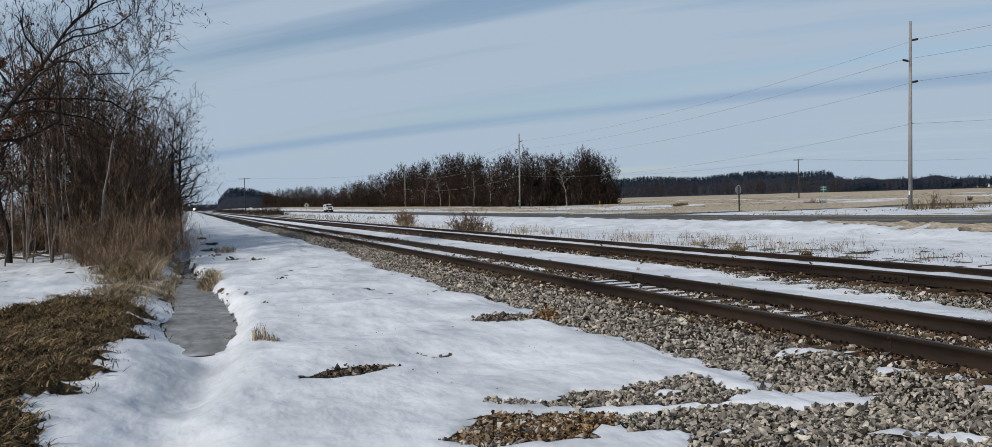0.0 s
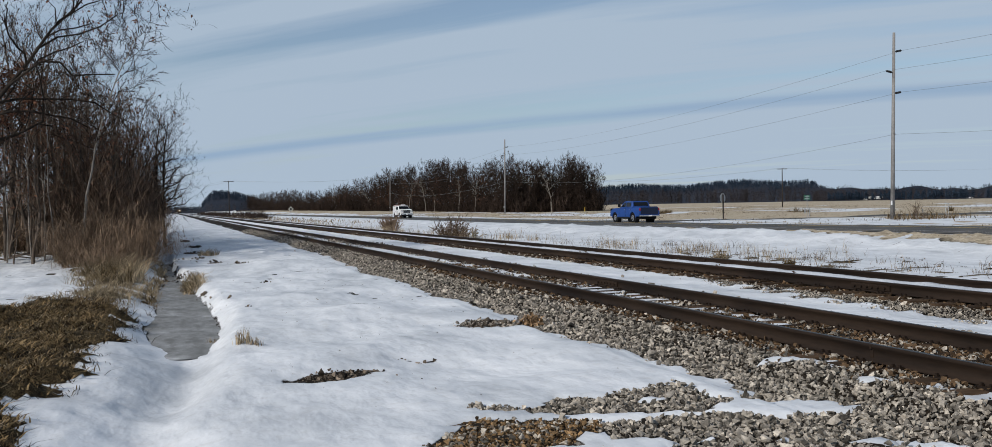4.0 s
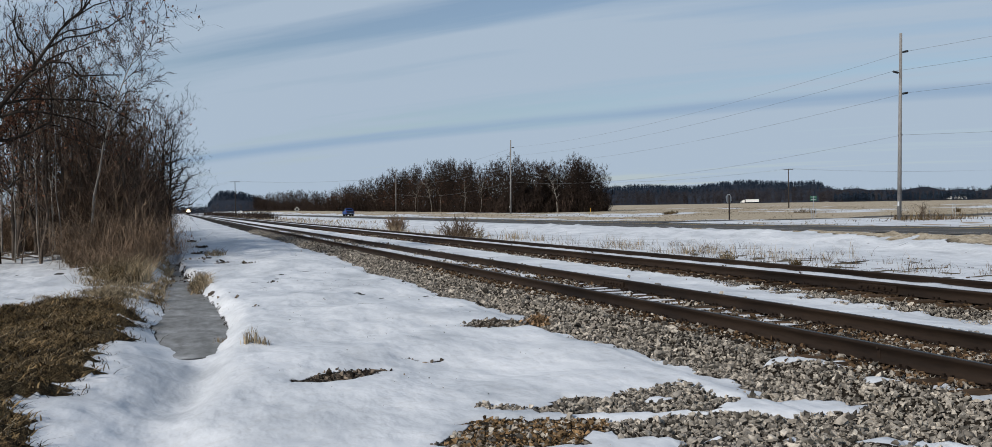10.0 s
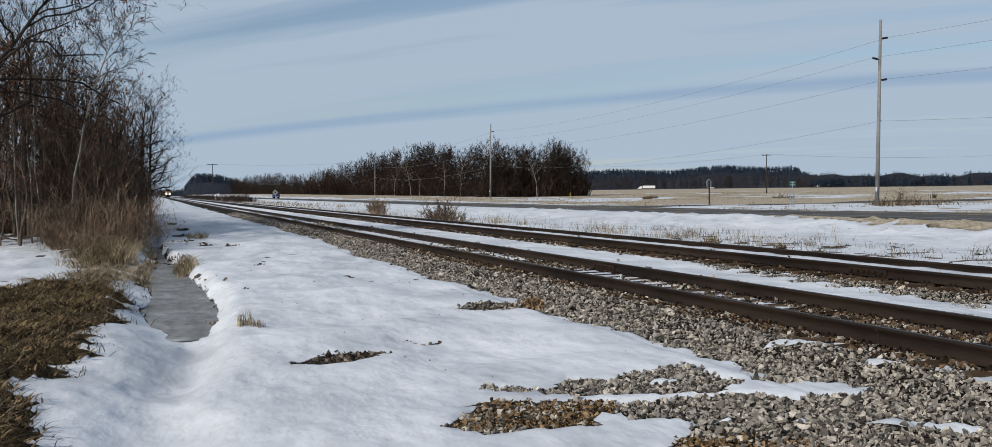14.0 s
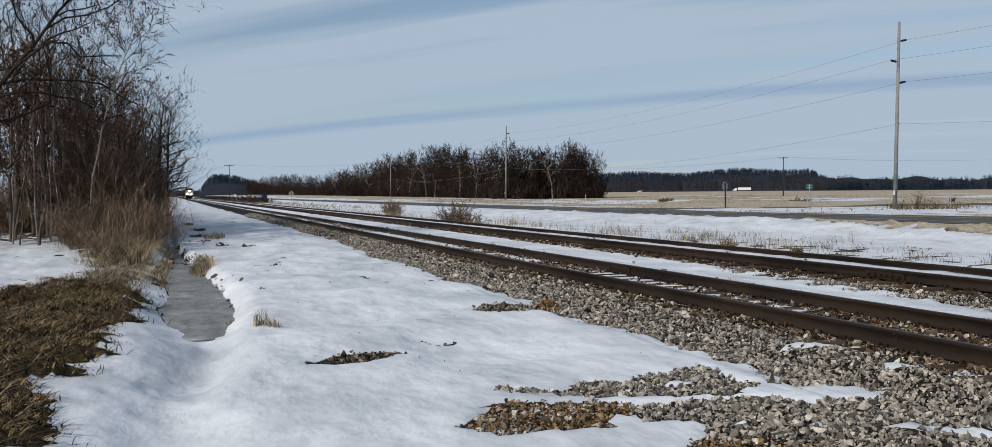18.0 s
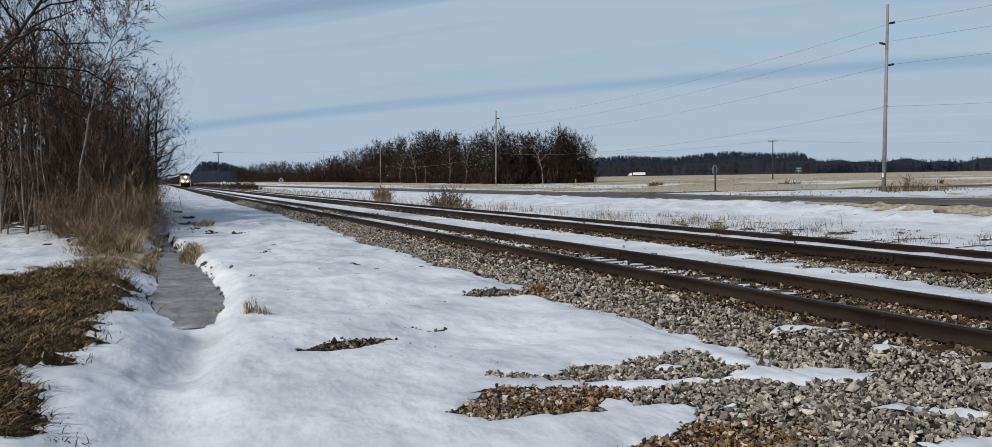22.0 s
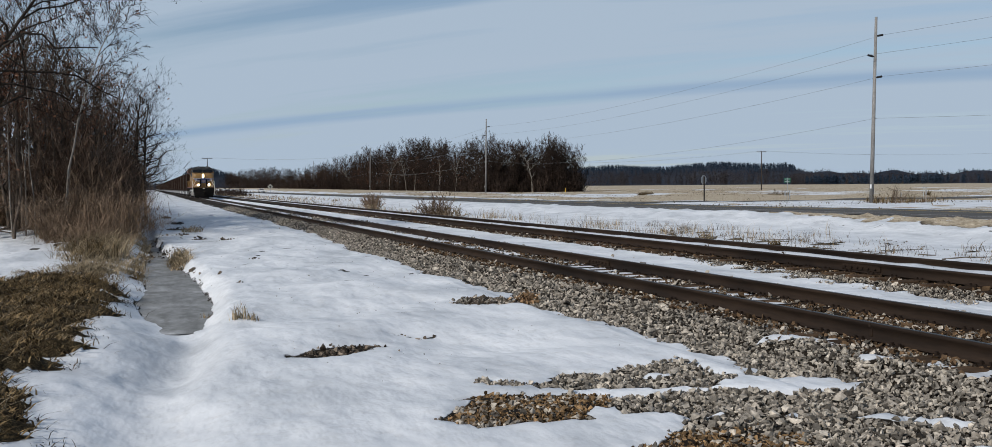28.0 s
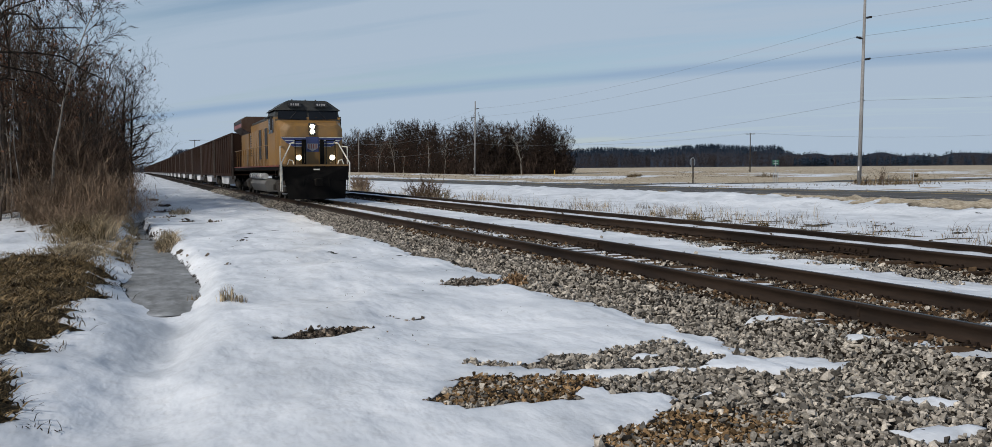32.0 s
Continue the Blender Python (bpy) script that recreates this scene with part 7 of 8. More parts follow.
def locomotive():
    """Heavy road diesel; its nose faces -y and stands at y = 0, rail heads at z = 0."""
    L = tagged(empty("locomotive"), "yellow and grey diesel locomotive with lit headlights", "locomotive")
    # underframe, platform, pilot
    part("platform", boxm(-1.53, 1.53, -0.95, 21.0, 1.42, 1.66, 0.02), M_BLACK, L, "black walkway platform")
    bm = bmesh.new()
    skin(bm, [[(-1.5, -0.98, 1.66), (1.5, -0.98, 1.66), (1.5, -0.98, 0.95), (0.0, -1.12, 0.95), (-1.5, -0.98, 0.95)],
              [(-1.5, -0.80, 1.66), (1.5, -0.80, 1.66), (1.5, -0.80, 0.95), (0.0, -0.80, 0.95), (-1.5, -0.80, 0.95)]])
    for f in ([(-1.5, -0.98, 1.66), (1.5, -0.98, 1.66), (1.5, -0.98, 0.95), (0.0, -1.12, 0.95), (-1.5, -0.98, 0.95)],):
        bm.faces.new([bm.verts.new(p) for p in f])
    part("pilot_sheet", bm, M_BLACK, L, "black pilot sheet")
    bm = bmesh.new()
    a = [(-1.42, -0.92, 0.98), (0.0, -1.22, 0.98), (1.42, -0.92, 0.98)]
    b = [(-1.30, -1.16, 0.09), (0.0, -1.52, 0.09), (1.30, -1.16, 0.09)]
    c = [(-1.30, -1.05, 0.09), (0.0, -1.40, 0.09), (1.30, -1.05, 0.09)]
    d = [(-1.42, -0.80, 0.98), (0.0, -1.10, 0.98), (1.42, -0.80, 0.98)]
    skin(bm, [a, b, c, d, a], close=False)
    part("snow_plow", bm, M_BLACK, L, "black V-shaped snow plough")
    part("coupler", box(boxm(-0.13, 0.13, -1.75, -0.9, 0.74, 1.0, 0.03), -0.16, 0.16, -1.85, -1.55, 0.70, 1.04, 0.05), M_BLACK, L, "steel knuckle coupler")
    part("number_plate", boxm(-0.14, 0.14, -1.125, -1.115, 1.42, 1.48), M_RAILWHITE, L, "small pale plate on the pilot")
    bm = boxm(-1.52, 1.52, -1.0, -0.97, 1.60, 1.68)
    part("anticlimber_stripe", bm, M_YEL_DARK, L, "yellow sill stripe")
    for s in (-1, 1):
        bm = bmesh.new()
        polyrod(bm, [(s * 0.55, -1.08, 1.05), (s * 0.60, -1.16, 0.7), (s * 0.62, -1.14, 0.42)], 0.035, 6)
        part("air_hose", bm, M_BLACK, L)
        bm = bmesh.new()
        for k in range(4):
            box(bm, s * 1.32 - 0.2, s * 1.32 + 0.2, -0.98 + 0.02 * k, -0.62, 0.32 + 0.36 * k, 0.36 + 0.36 * k)
        part("step_well", bm, M_GALV, L, "steel corner steps")
        bm = bmesh.new()
        polyrod(bm, [(s * 1.55, -0.98, 0.45), (s * 1.57, -0.98, 1.75), (s * 1.10, -0.75, 2.65), (s * 0.92, -0.60, 2.72)], 0.032, 6)
        part("handrail", bm, M_RAILWHITE, L, "cream corner handrail")
        bm = bmesh.new()
        polyrod(bm, [(s * 1.56, -0.55, 0.45), (s * 1.56, -0.55, 2.5), (s * 1.40, 0.1, 2.55)], 0.028, 6)
        part("handrail", bm, M_RAILWHITE, L, "cream corner handrail")
        bm = bmesh.new()
        polyrod(bm, [(s * 0.92, -0.86, 1.68), (s * 0.92, -0.86, 2.85)], 0.025, 6)
        polyrod(bm, [(s * 0.50, -0.90, 1.68), (s * 0.50, -0.90, 2.78), (s * 0.92, -0.86, 2.78)], 0.025, 6)
        part("front_rail", bm, M_BLACK, L)
        bm = bmesh.new()
        polyrod(bm, [(s * 1.02, -0.96, 1.68), (s * 1.06, -0.96, 1.86), (s * 1.22, -0.96, 1.90), (s * 1.30, -0.96, 1.68)], 0.022, 6)
        part("step_grab", bm, M_RAILWHITE, L, "cream curved grab iron")
    # nose and cab: rings from front to back
    def ring(y, w, z0, zs, wt, zt):
        return [(-w, y, z0), (-w, y, zs), (-wt, y, zt), (wt, y, zt), (w, y, zs), (w, y, z0)]
    bm = bmesh.new()
    vs = skin(bm, [ring(-0.10, 1.20, 1.66, 3.22, 1.02, 3.46), ring(0.05, 1.46, 1.66, 3.36, 1.22, 3.62), ring(0.95, 1.54, 1.66, 3.70, 1.40, 3.80), ring(1.15, 1.55, 1.66, 3.78, 1.50, 3.84)], close=True)
    bm.faces.new(vs[0][::-1]); bm.faces.new(vs[-1])
    bmesh.ops.recalc_face_normals(bm, faces=bm.faces)
    bmesh.ops.bevel(bm, geom=[e for e in bm.edges if not e.is_boundary], offset=0.03, segments=2, affect="EDGES")
    part("nose", bm, M_YEL, L, "yellow wide nose")
    bm = bmesh.new()
    cab = [ring(1.0, 1.55, 1.66, 3.95, 1.55, 3.96), ring(3.6, 1.55, 1.66, 3.95, 1.55, 3.96)]
    vs = skin(bm, cab)
    bm.faces.new(vs[0][::-1]); bm.faces.new(vs[-1])
    bmesh.ops.recalc_face_normals(bm, faces=bm.faces)
    part("cab", bm, M_YEL, L, "yellow cab side")
    # windscreen band and roof in dark grey
    bm = bmesh.new()
    vs = skin(bm, [[(-1.54, 0.98, 3.78), (-1.48, 1.20, 4.40), (1.48, 1.20, 4.40), (1.54, 0.98, 3.78)], [(-1.54, 3.6, 3.97), (-1.50, 3.6, 4.40), (1.50, 3.6, 4.40), (1.54, 3.6, 3.97)]])
    bm.faces.new(vs[0][::-1]); bm.faces.new(vs[-1])
    bmesh.ops.recalc_face_normals(bm, faces=bm.faces)
    part("windscreen_frame", bm, M_GREYROOF, L, "dark grey windscreen surround")
    bm = bmesh.new()
    vs = skin(bm, [[(-1.60, 1.06, 4.28), (-1.50, 1.06, 4.36), (-0.98, 1.10, 4.72), (-0.86, 1.12, 4.76), (0.86, 1.12, 4.76), (0.98, 1.10, 4.72), (1.50, 1.06, 4.36), (1.60, 1.06, 4.28)], [(-1.60, 3.9, 4.28), (-1.50, 3.9, 4.36), (-0.98, 3.9, 4.72), (-0.86, 3.9, 4.76), (0.86, 3.9, 4.76), (0.98, 3.9, 4.72), (1.50, 3.9, 4.36), (1.60, 3.9, 4.28)]])
    bm.faces.new(vs[0][::-1]); bm.faces.new(vs[-1])
    bmesh.ops.recalc_face_normals(bm, faces=bm.faces)
    roof = part("cab_roof", bm, M_GREYROOF, L, "dark grey sloped cab roof")
    for s in (-1, 1):
        w = plate(L, "windscreen", [(s * 0.06, 0.975, 3.82), (s * 1.42, 0.985, 3.87), (s * 1.37, 1.145, 4.33), (s * 0.06, 1.145, 4.35)][::s], M_GLASS, 0.02, "dark windscreen pane")
        part("wiper", tube(bmesh.new(), (s * 0.9, 0.93, 3.82), (s * 0.55, 1.04, 4.20), 0.012, 0.012, 5), M_DARKMETAL, w)
        nb = part("number_board", boxm(s * 0.62 - 0.30, s * 0.62 + 0.30, 0.92, 1.1, 4.44, 4.66, 0.01), M_DARKMETAL, L, "black number board")
        for k in range(4):
            part("digit", boxm(s * 0.62 - 0.20 + 0.11 * k, s * 0.62 - 0.20 + 0.07 + 0.11 * k, 0.912, 0.919, 4.50, 4.60), M_SHIELD, nb)
        # cab side: windows, door, sunshade
        plate(L, "side_window", [(s * 1.552, 1.75, 3.22), (s * 1.552, 2.45, 3.22), (s * 1.552, 2.45, 3.92), (s * 1.552, 1.75, 3.92)][::-s], M_GLASS, 0.02, "dark cab side window")
        plate(L, "side_window", [(s * 1.552, 2.58, 3.22), (s * 1.552, 3.25, 3.22), (s * 1.552, 3.25, 3.92), (s * 1.552, 2.58, 3.92)][::-s], M_GLASS, 0.02, "dark cab side window")
        part("mirror", boxm(s * 1.66 - 0.05, s * 1.66 + 0.05, 1.45, 1.6, 3.35, 3.95, 0.015), M_DARKMETAL, L)
        part("sunshade", boxm(min(s * 1.55, s * 1.75), max(s * 1.55, s * 1.75), 1.7, 3.3, 3.98, 4.03), M_GREYROOF, L)
    # headlights and ditch lights
    hl = part("headlight_panel", boxm(-0.16, 0.16, -0.17, -0.05, 3.05, 3.62, 0.02), M_DARKMETAL, L, "black twin headlight housing")
    for z in (3.22, 3.46):
        part("lens", tube(bmesh.new(), (0, -0.16, z), (0, -0.19, z), 0.092, 0.092, 16), M_LAMP, hl, "glowing headlight lens")
    for s in (-1, 1):
        dl = part("ditch_light", tube(bmesh.new(), (s * 0.77, -0.72, 2.0), (s * 0.77, -0.92, 2.0), 0.13, 0.14, 16), M_DARKMETAL, L, "black ditch light housing")
        part("lens", tube(bmesh.new(), (s * 0.77, -0.92, 2.0), (s * 0.77, -0.94, 2.0), 0.105, 0.105, 16), M_LAMP, dl, "glowing ditch light lens")
    # winged emblem as plain shapes, black nose door
    em = part("emblem", boxm(-0.30, 0.30, -0.135, -0.105, 2.28, 2.98, 0.01), M_BLUE, L, "blue shield emblem panel")
    plate(em, "shield", [(-0.25, -0.14, 2.66), (-0.25, -0.14, 2.45), (0.0, -0.14, 2.30), (0.25, -0.14, 2.45), (0.25, -0.14, 2.66)], M_SHIELD, 0.008)
    for k in range(4):
        plate(em, "stripe", [(-0.19 + 0.11 * k, -0.152, 2.64), (-0.19 + 0.11 * k, -0.152, 2.43), (-0.14 + 0.11 * k, -0.152, 2.43), (-0.14 + 0.11 * k, -0.152, 2.64)], M_REDSTRIPE, 0.006)
    for s in (-1, 1):
        w = plate(em, "wing", [(s * 0.30, -0.16, 2.50), (s * 0.85, -0.16, 2.50), (s * 1.22, -0.16, 2.70), (s * 1.48, -0.16, 2.97), (s * 0.30, -0.16, 2.95)][::s], M_BLUE, 0.015, "blue emblem wing")
        for z0, x1 in ((2.95, 1.44), (2.80, 1.28), (2.66, 1.10), (2.515, 0.86)):
            plate(em, "feather_line", [(s * 0.32, -0.182, z0 - 0.011), (s * x1, -0.182, z0 - 0.011), (s * x1, -0.182, z0 + 0.011), (s * 0.32, -0.182, z0 + 0.011)][::s], M_RAILWHITE, 0.006)
        part("grab_bar", boxm(s * 0.42 - 0.09, s * 0.42 + 0.09, -0.34, -0.16, 1.70, 2.85, 0.01), M_BLACK, L, "black nose handrail post")
    part("nose_door", boxm(-0.34, 0.34, -0.125, -0.102, 1.70, 2.25, 0.01), M_YEL_DARK, L, "yellow nose door")
    # hood behind the cab
    part("equipment_cabinet", boxm(-1.30, 1.30, 3.6, 5.6, 1.66, 4.20, 0.03), M_YEL, L, "yellow electrical cabinet")
    hood = part("hood", boxm(-1.02, 1.02, 5.6, 16.2, 1.66, 4.15, 0.04), M_YEL, L, "yellow engine hood")
    part("hood_roof", boxm(-0.95, 0.95, 3.9, 16.2, 4.155, 4.32, 0.05), M_GREYROOF, L)
    for s in (-1, 1):
        for k in range(9):
            y = 6.0 + 1.12 * k
            x = s * 1.02
            door = part("hood_door", boxm(min(x, x + s * 0.03), max(x, x + s * 0.03), y, y + 1.0, 1.85, 3.75, 0.008), M_YEL, L)
            if k in (0, 8):
                bm = bmesh.new()
                for j in range(9):
                    box(bm, min(x + s * 0.03, x + s * 0.055), max(x + s * 0.03, x + s * 0.055), y + 0.15, y + 0.85, 2.3 + 0.15 * j, 2.36 + 0.15 * j)
                part("louvre", bm, M_DARKMETAL, door, "dark louvre slats")
        for y in (7.6, 10.2):
            x = s * 1.05
            part("hood_grille", boxm(min(x, x + s * 0.03), max(x, x + s * 0.03), y, y + 1.0, 2.05, 3.72, 0.01), M_DARKMETAL, L, "dark tall intake grille")
        for y in (3.85, 4.75):
            x = s * 1.30
            part("cabinet_grille", boxm(min(x, x + s * 0.03), max(x, x + s * 0.03), y, y + 0.34, 2.2, 3.9, 0.01), M_DARKMETAL, L, "dark tall grille")
        x = s * 1.50
        bm = bmesh.new()
        for k in range(13):
            y = 3.9 + 1.3 * k
            tube(bm, (x, y, 1.66), (x, y, 2.68), 0.022, 0.022, 6)
        polyrod(bm, [(x, 3.9, 2.68), (x, 20.8, 2.68)], 0.024, 6)
        part("side_handrail", bm, M_YEL_DARK, L, "grimy yellow side handrail")
        part("sill_stripe", boxm(min(x, x + s * 0.045), max(x, x + s * 0.045), 0.0, 20.9, 1.60, 1.655), M_REDSTRIPE, L, "red sill stripe")
        # fuel tank side, brighter air tanks, battery boxes
        bm = bmesh.new()
        tube(bm, (s * 1.32, 6.7, 1.12), (s * 1.32, 9.6, 1.12), 0.17, 0.17, 12)
        tube(bm, (s * 1.32, 9.9, 1.12), (s * 1.32, 12.6, 1.12), 0.17, 0.17, 12)
        tank = part("air_tank", bm, M_SILVER, L, "silver air tanks")
        for y in (7.2, 8.15, 9.1, 10.4, 11.25, 12.1):
            part("tank_strap", tube(bmesh.new(), (s * 1.32, y - 0.07, 1.12), (s * 1.32, y + 0.07, 1.12), 0.18, 0.18, 12), M_BLACK, tank, "black tank strap")
    part("fuel_tank", prism(bmesh.new(), [(-1.25, 0.95), (-1.40, 0.70), (-1.20, 0.28), (1.20, 0.28), (1.40, 0.70), (1.25, 0.95)], "y", 6.6, 13.0, 0.03), M_TANK, L, "pale dusty fuel tank")
    # rear radiator with overhanging wings
    part("radiator_cab", boxm(-1.10, 1.10, 16.2, 20.4, 1.66, 4.05, 0.03), M_YEL_DARK, L, "yellow radiator section")
    bm = prism(bmesh.new(), [(-1.10, 3.75), (-1.56, 4.06), (-1.56, 4.58), (-1.30, 4.74), (1.30, 4.74), (1.56, 4.58), (1.56, 4.06), (1.10, 3.75)], "y", 15.6, 20.6, 0.02)
    rad = part("radiator_wing", bm, M_RADIATOR, L, "rusty brown overhanging radiator housing")
    part("radiator_roof", boxm(-1.28, 1.28, 15.7, 20.5, 4.742, 4.77, 0.008), M_GREYROOF, rad, "dark grey radiator roof")
    for s in (-1, 1):
        x = s * 1.56
        part("radiator_screen", boxm(min(x, x + s * 0.02), max(x, x + s * 0.02), 15.9, 20.3, 4.12, 4.34), M_REDSTRIPE, rad, "rust-red radiator edge")
        part("radiator_screen", boxm(min(x, x + s * 0.02), max(x, x + s * 0.02), 15.9, 20.3, 4.36, 4.54), M_DARKMETAL, rad)
    part("exhaust_stack", boxm(-0.35, 0.35, 10.5, 11.9, 4.32, 4.62, 0.04), M_DARKMETAL, L)
    part("horn", tube(bmesh.new(), (0.3, 4.6, 4.5), (0.3, 4.1, 4.55), 0.05, 0.11, 10), M_DARKMETAL, L)
    for x in (-0.55, 0.1, 0.6):
        part("antenna", tube(bmesh.new(), (x, 2.2, 4.75), (x, 2.2, 4.88), 0.05, 0.03, 8), M_DARKMETAL, L)
    bogie(L, 3.2, 3.7, 3, 0.53, M_TRUCKGREY)
    bogie(L, 16.8, 3.7, 3, 0.53, M_TRUCKGREY)
    return L


def coal_car():
    """Open-top coal car of 16.2 m over couplers, its leading end at y = 0."""
    c = tagged(empty("coal_car"), "rusty brown open-top coal car with silver tubs", "rail car", "coal cars of the train")
    y0, y1, zt, zb = 0.45, 15.75, 3.98, 1.12
    bm = bmesh.new()
    for s in (-1, 1):
        box(bm, s * 1.50 - 0.03, s * 1.50 + 0.03, y0, y1, zb, zt)
    box(bm, -1.53, 1.53, y0, y0 + 0.06, zb + 0.25, zt)
    box(bm, -1.53, 1.53, y1 - 0.06, y1, zb + 0.25, zt)
    box(bm, -1.5, 1.5, y0, y1, zb - 0.02, zb + 0.06)
    part("body", bm, M_CARBROWN, c, "rusty brown steel body")
    bm = bmesh.new()
    nx, ny = 6, 26
    vs = [[bm.verts.new((-1.46 + 2.92 * i / nx, y0 + 0.1 + (y1 - y0 - 0.2) * j / ny, zt - 0.35 + 0.42 * math.sin(math.pi * i / nx) * (0.55 + 0.45 * math.cos(4 * math.pi * j / ny + 0.6)) + 0.04 * math.sin(i * 5.1 + j * 3.7))) for i in range(nx + 1)] for j in range(ny + 1)]
    for j in range(ny):
        for i in range(nx):
            bm.faces.new((vs[j][i], vs[j][i + 1], vs[j + 1][i + 1], vs[j + 1][i]))
    part("coal_load", bm, M_COAL, c, "black coal load")
    for s in (-1, 1):
        part("top_chord", boxm(s * 1.52 - 0.07, s * 1.52 + 0.07, y0, y1, zt - 0.10, zt + 0.03, 0.015), M_CARBROWN, c)
        part("side_sill", boxm(s * 1.52 - 0.06, s * 1.52 + 0.06, y0, y1, zb - 0.10, zb + 0.10, 0.01), M_CARBROWN, c)
        for k in range(9):
            y = y0 + 0.75 + (y1 - y0 - 1.5) * k / 8
            part("rib", boxm(s * 1.545 - 0.03, s * 1.545 + 0.03, y - 0.07, y + 0.07, zb + 0.1, zt - 0.1, 0.01), M_CARBROWN, c)
        for y in (y0 + 0.06, y1 - 0.06):
            part("end_post", boxm(s * 1.55 - 0.05, s * 1.55 + 0.05, y - 0.09, y + 0.09, zb - 0.3, zt, 0.01), M_CARPOST, c, "pale dusty end post")
        part("tub", prism(bmesh.new(), [(4.6, zb - 0.10), (11.6, zb - 0.10), (10.6, 0.42), (5.6, 0.42)], "x", s * 1.18 - 0.22, s * 1.18 + 0.22, 0.02), M_SILVER, c, "silver bathtub bottom")
    for y in (y0, y1):
        d = -1 if y == y0 else 1
        part("end_ladder", polyrod(bmesh.new(), [(1.3, y + d * 0.08, 1.0), (1.3, y + d * 0.08, 3.4)], 0.02, 5), M_CARPOST, c)
        part("coupler", boxm(-0.12, 0.12, min(y, y + d * 0.47), max(y, y + d * 0.47), 0.74, 1.0, 0.02), M_TRUCKGREY, c)
    part("centre_sill", boxm(-0.3, 0.3, y0, y1, 0.78, 1.12), M_BLACK, c)
    bogie(c, 2.3, 1.78, 2, 0.46, M_TRUCKGREY)
    bogie(c, 13.9, 1.78, 2, 0.46, M_TRUCKGREY)
    return c


TRAIN = [(locomotive(), 0.0)]
_car = coal_car()
for _k in range(42):
    TRAIN.append((_car if _k == 0 else copy_thing(_car, Matrix.Identity(4)), 21.6 + 16.25 * _k))

# ---- road vehicles ----
M_TRUCKWHITE = painted("white_truck_paint", (0.76, 0.76, 0.75), 0.3, dirt=(0.42, 0.38, 0.33), amount=0.45, coat=0.5)
M_TRUCKBLUE = painted("bright_blue_paint", (0.0006, 0.046, 0.24), 0.5, dirt=(0.008, 0.025, 0.09), amount=0.3, coat=0.1)
M_TYRE = surface("black_tyre_rubber", (0.005, 0.005, 0.005), (0.014, 0.014, 0.014), 8.0, 0.9, bump=0.2)
M_CHROME = plain("bright_wheel_metal", (0.55, 0.55, 0.56), 0.25, 0.85)
# the truck's blue with the tailgate's shade put into the colour
M_BLUE_SHADED = plain("shaded_blue_tailgate", (0.004, 0.010, 0.036), 0.55)
M_BLACKTRIM = plain("black_trim", (0.008, 0.008, 0.009), 0.7)
M_TAIL = plain("red_tail_lamp", (0.32, 0.012, 0.012), 0.25)
M_LENS = plain("clear_lamp_lens", (0.62, 0.64, 0.66), 0.12)
M_ORANGE = plain("faded_red_ladder", (0.56, 0.30, 0.24), 0.5)


def arc(cy, cz, r, a0, a1, n):
    return [(cy + r * math.cos(radians(a0 + (a1 - a0) * k / n)), cz + r * math.sin(radians(a0 + (a1 - a0) * k / n))) for k in range(n + 1)]


def road_wheel(parent, x, y, r, s):
    bm = bmesh.new()
    tube(bm, (x - 0.13, y, r), (x + 0.13, y, r), r, r, 28)
    bmesh.ops.bevel(bm, geom=[e for e in bm.edges if len(e.link_faces) == 2 and abs(e.calc_face_angle(0)) > 1.0], offset=0.04, segments=2, affect="EDGES")
    w = part("wheel", bm, M_TYRE, parent, "black tyre on bright rim")
    bm = bmesh.new()
    o = x + s * 0.135
    tube(bm, (x, y, r), (o, y, r), r * 0.64, r * 0.62, 24)
    part("rim", bm, M_CHROME, w, "bright alloy rim")
    bm = bmesh.new()
    for k in range(6):
        a = k * math.pi / 3
        c = Vector((o + s * 0.008, y + math.cos(a) * r * 0.36, r + math.sin(a) * r * 0.36))
        tube(bm, c - Vector((s * 0.012, 0, 0)), c + Vector((s * 0.004, 0, 0)), r * 0.12, r * 0.12, 8)
    part("rim_hole", bm, M_BLACKTRIM, w)
    part("hub_cap", tube(bmesh.new(), (o, y, r), (o + s * 0.03, y, r), r * 0.17, r * 0.14, 12), M_CHROME, w)


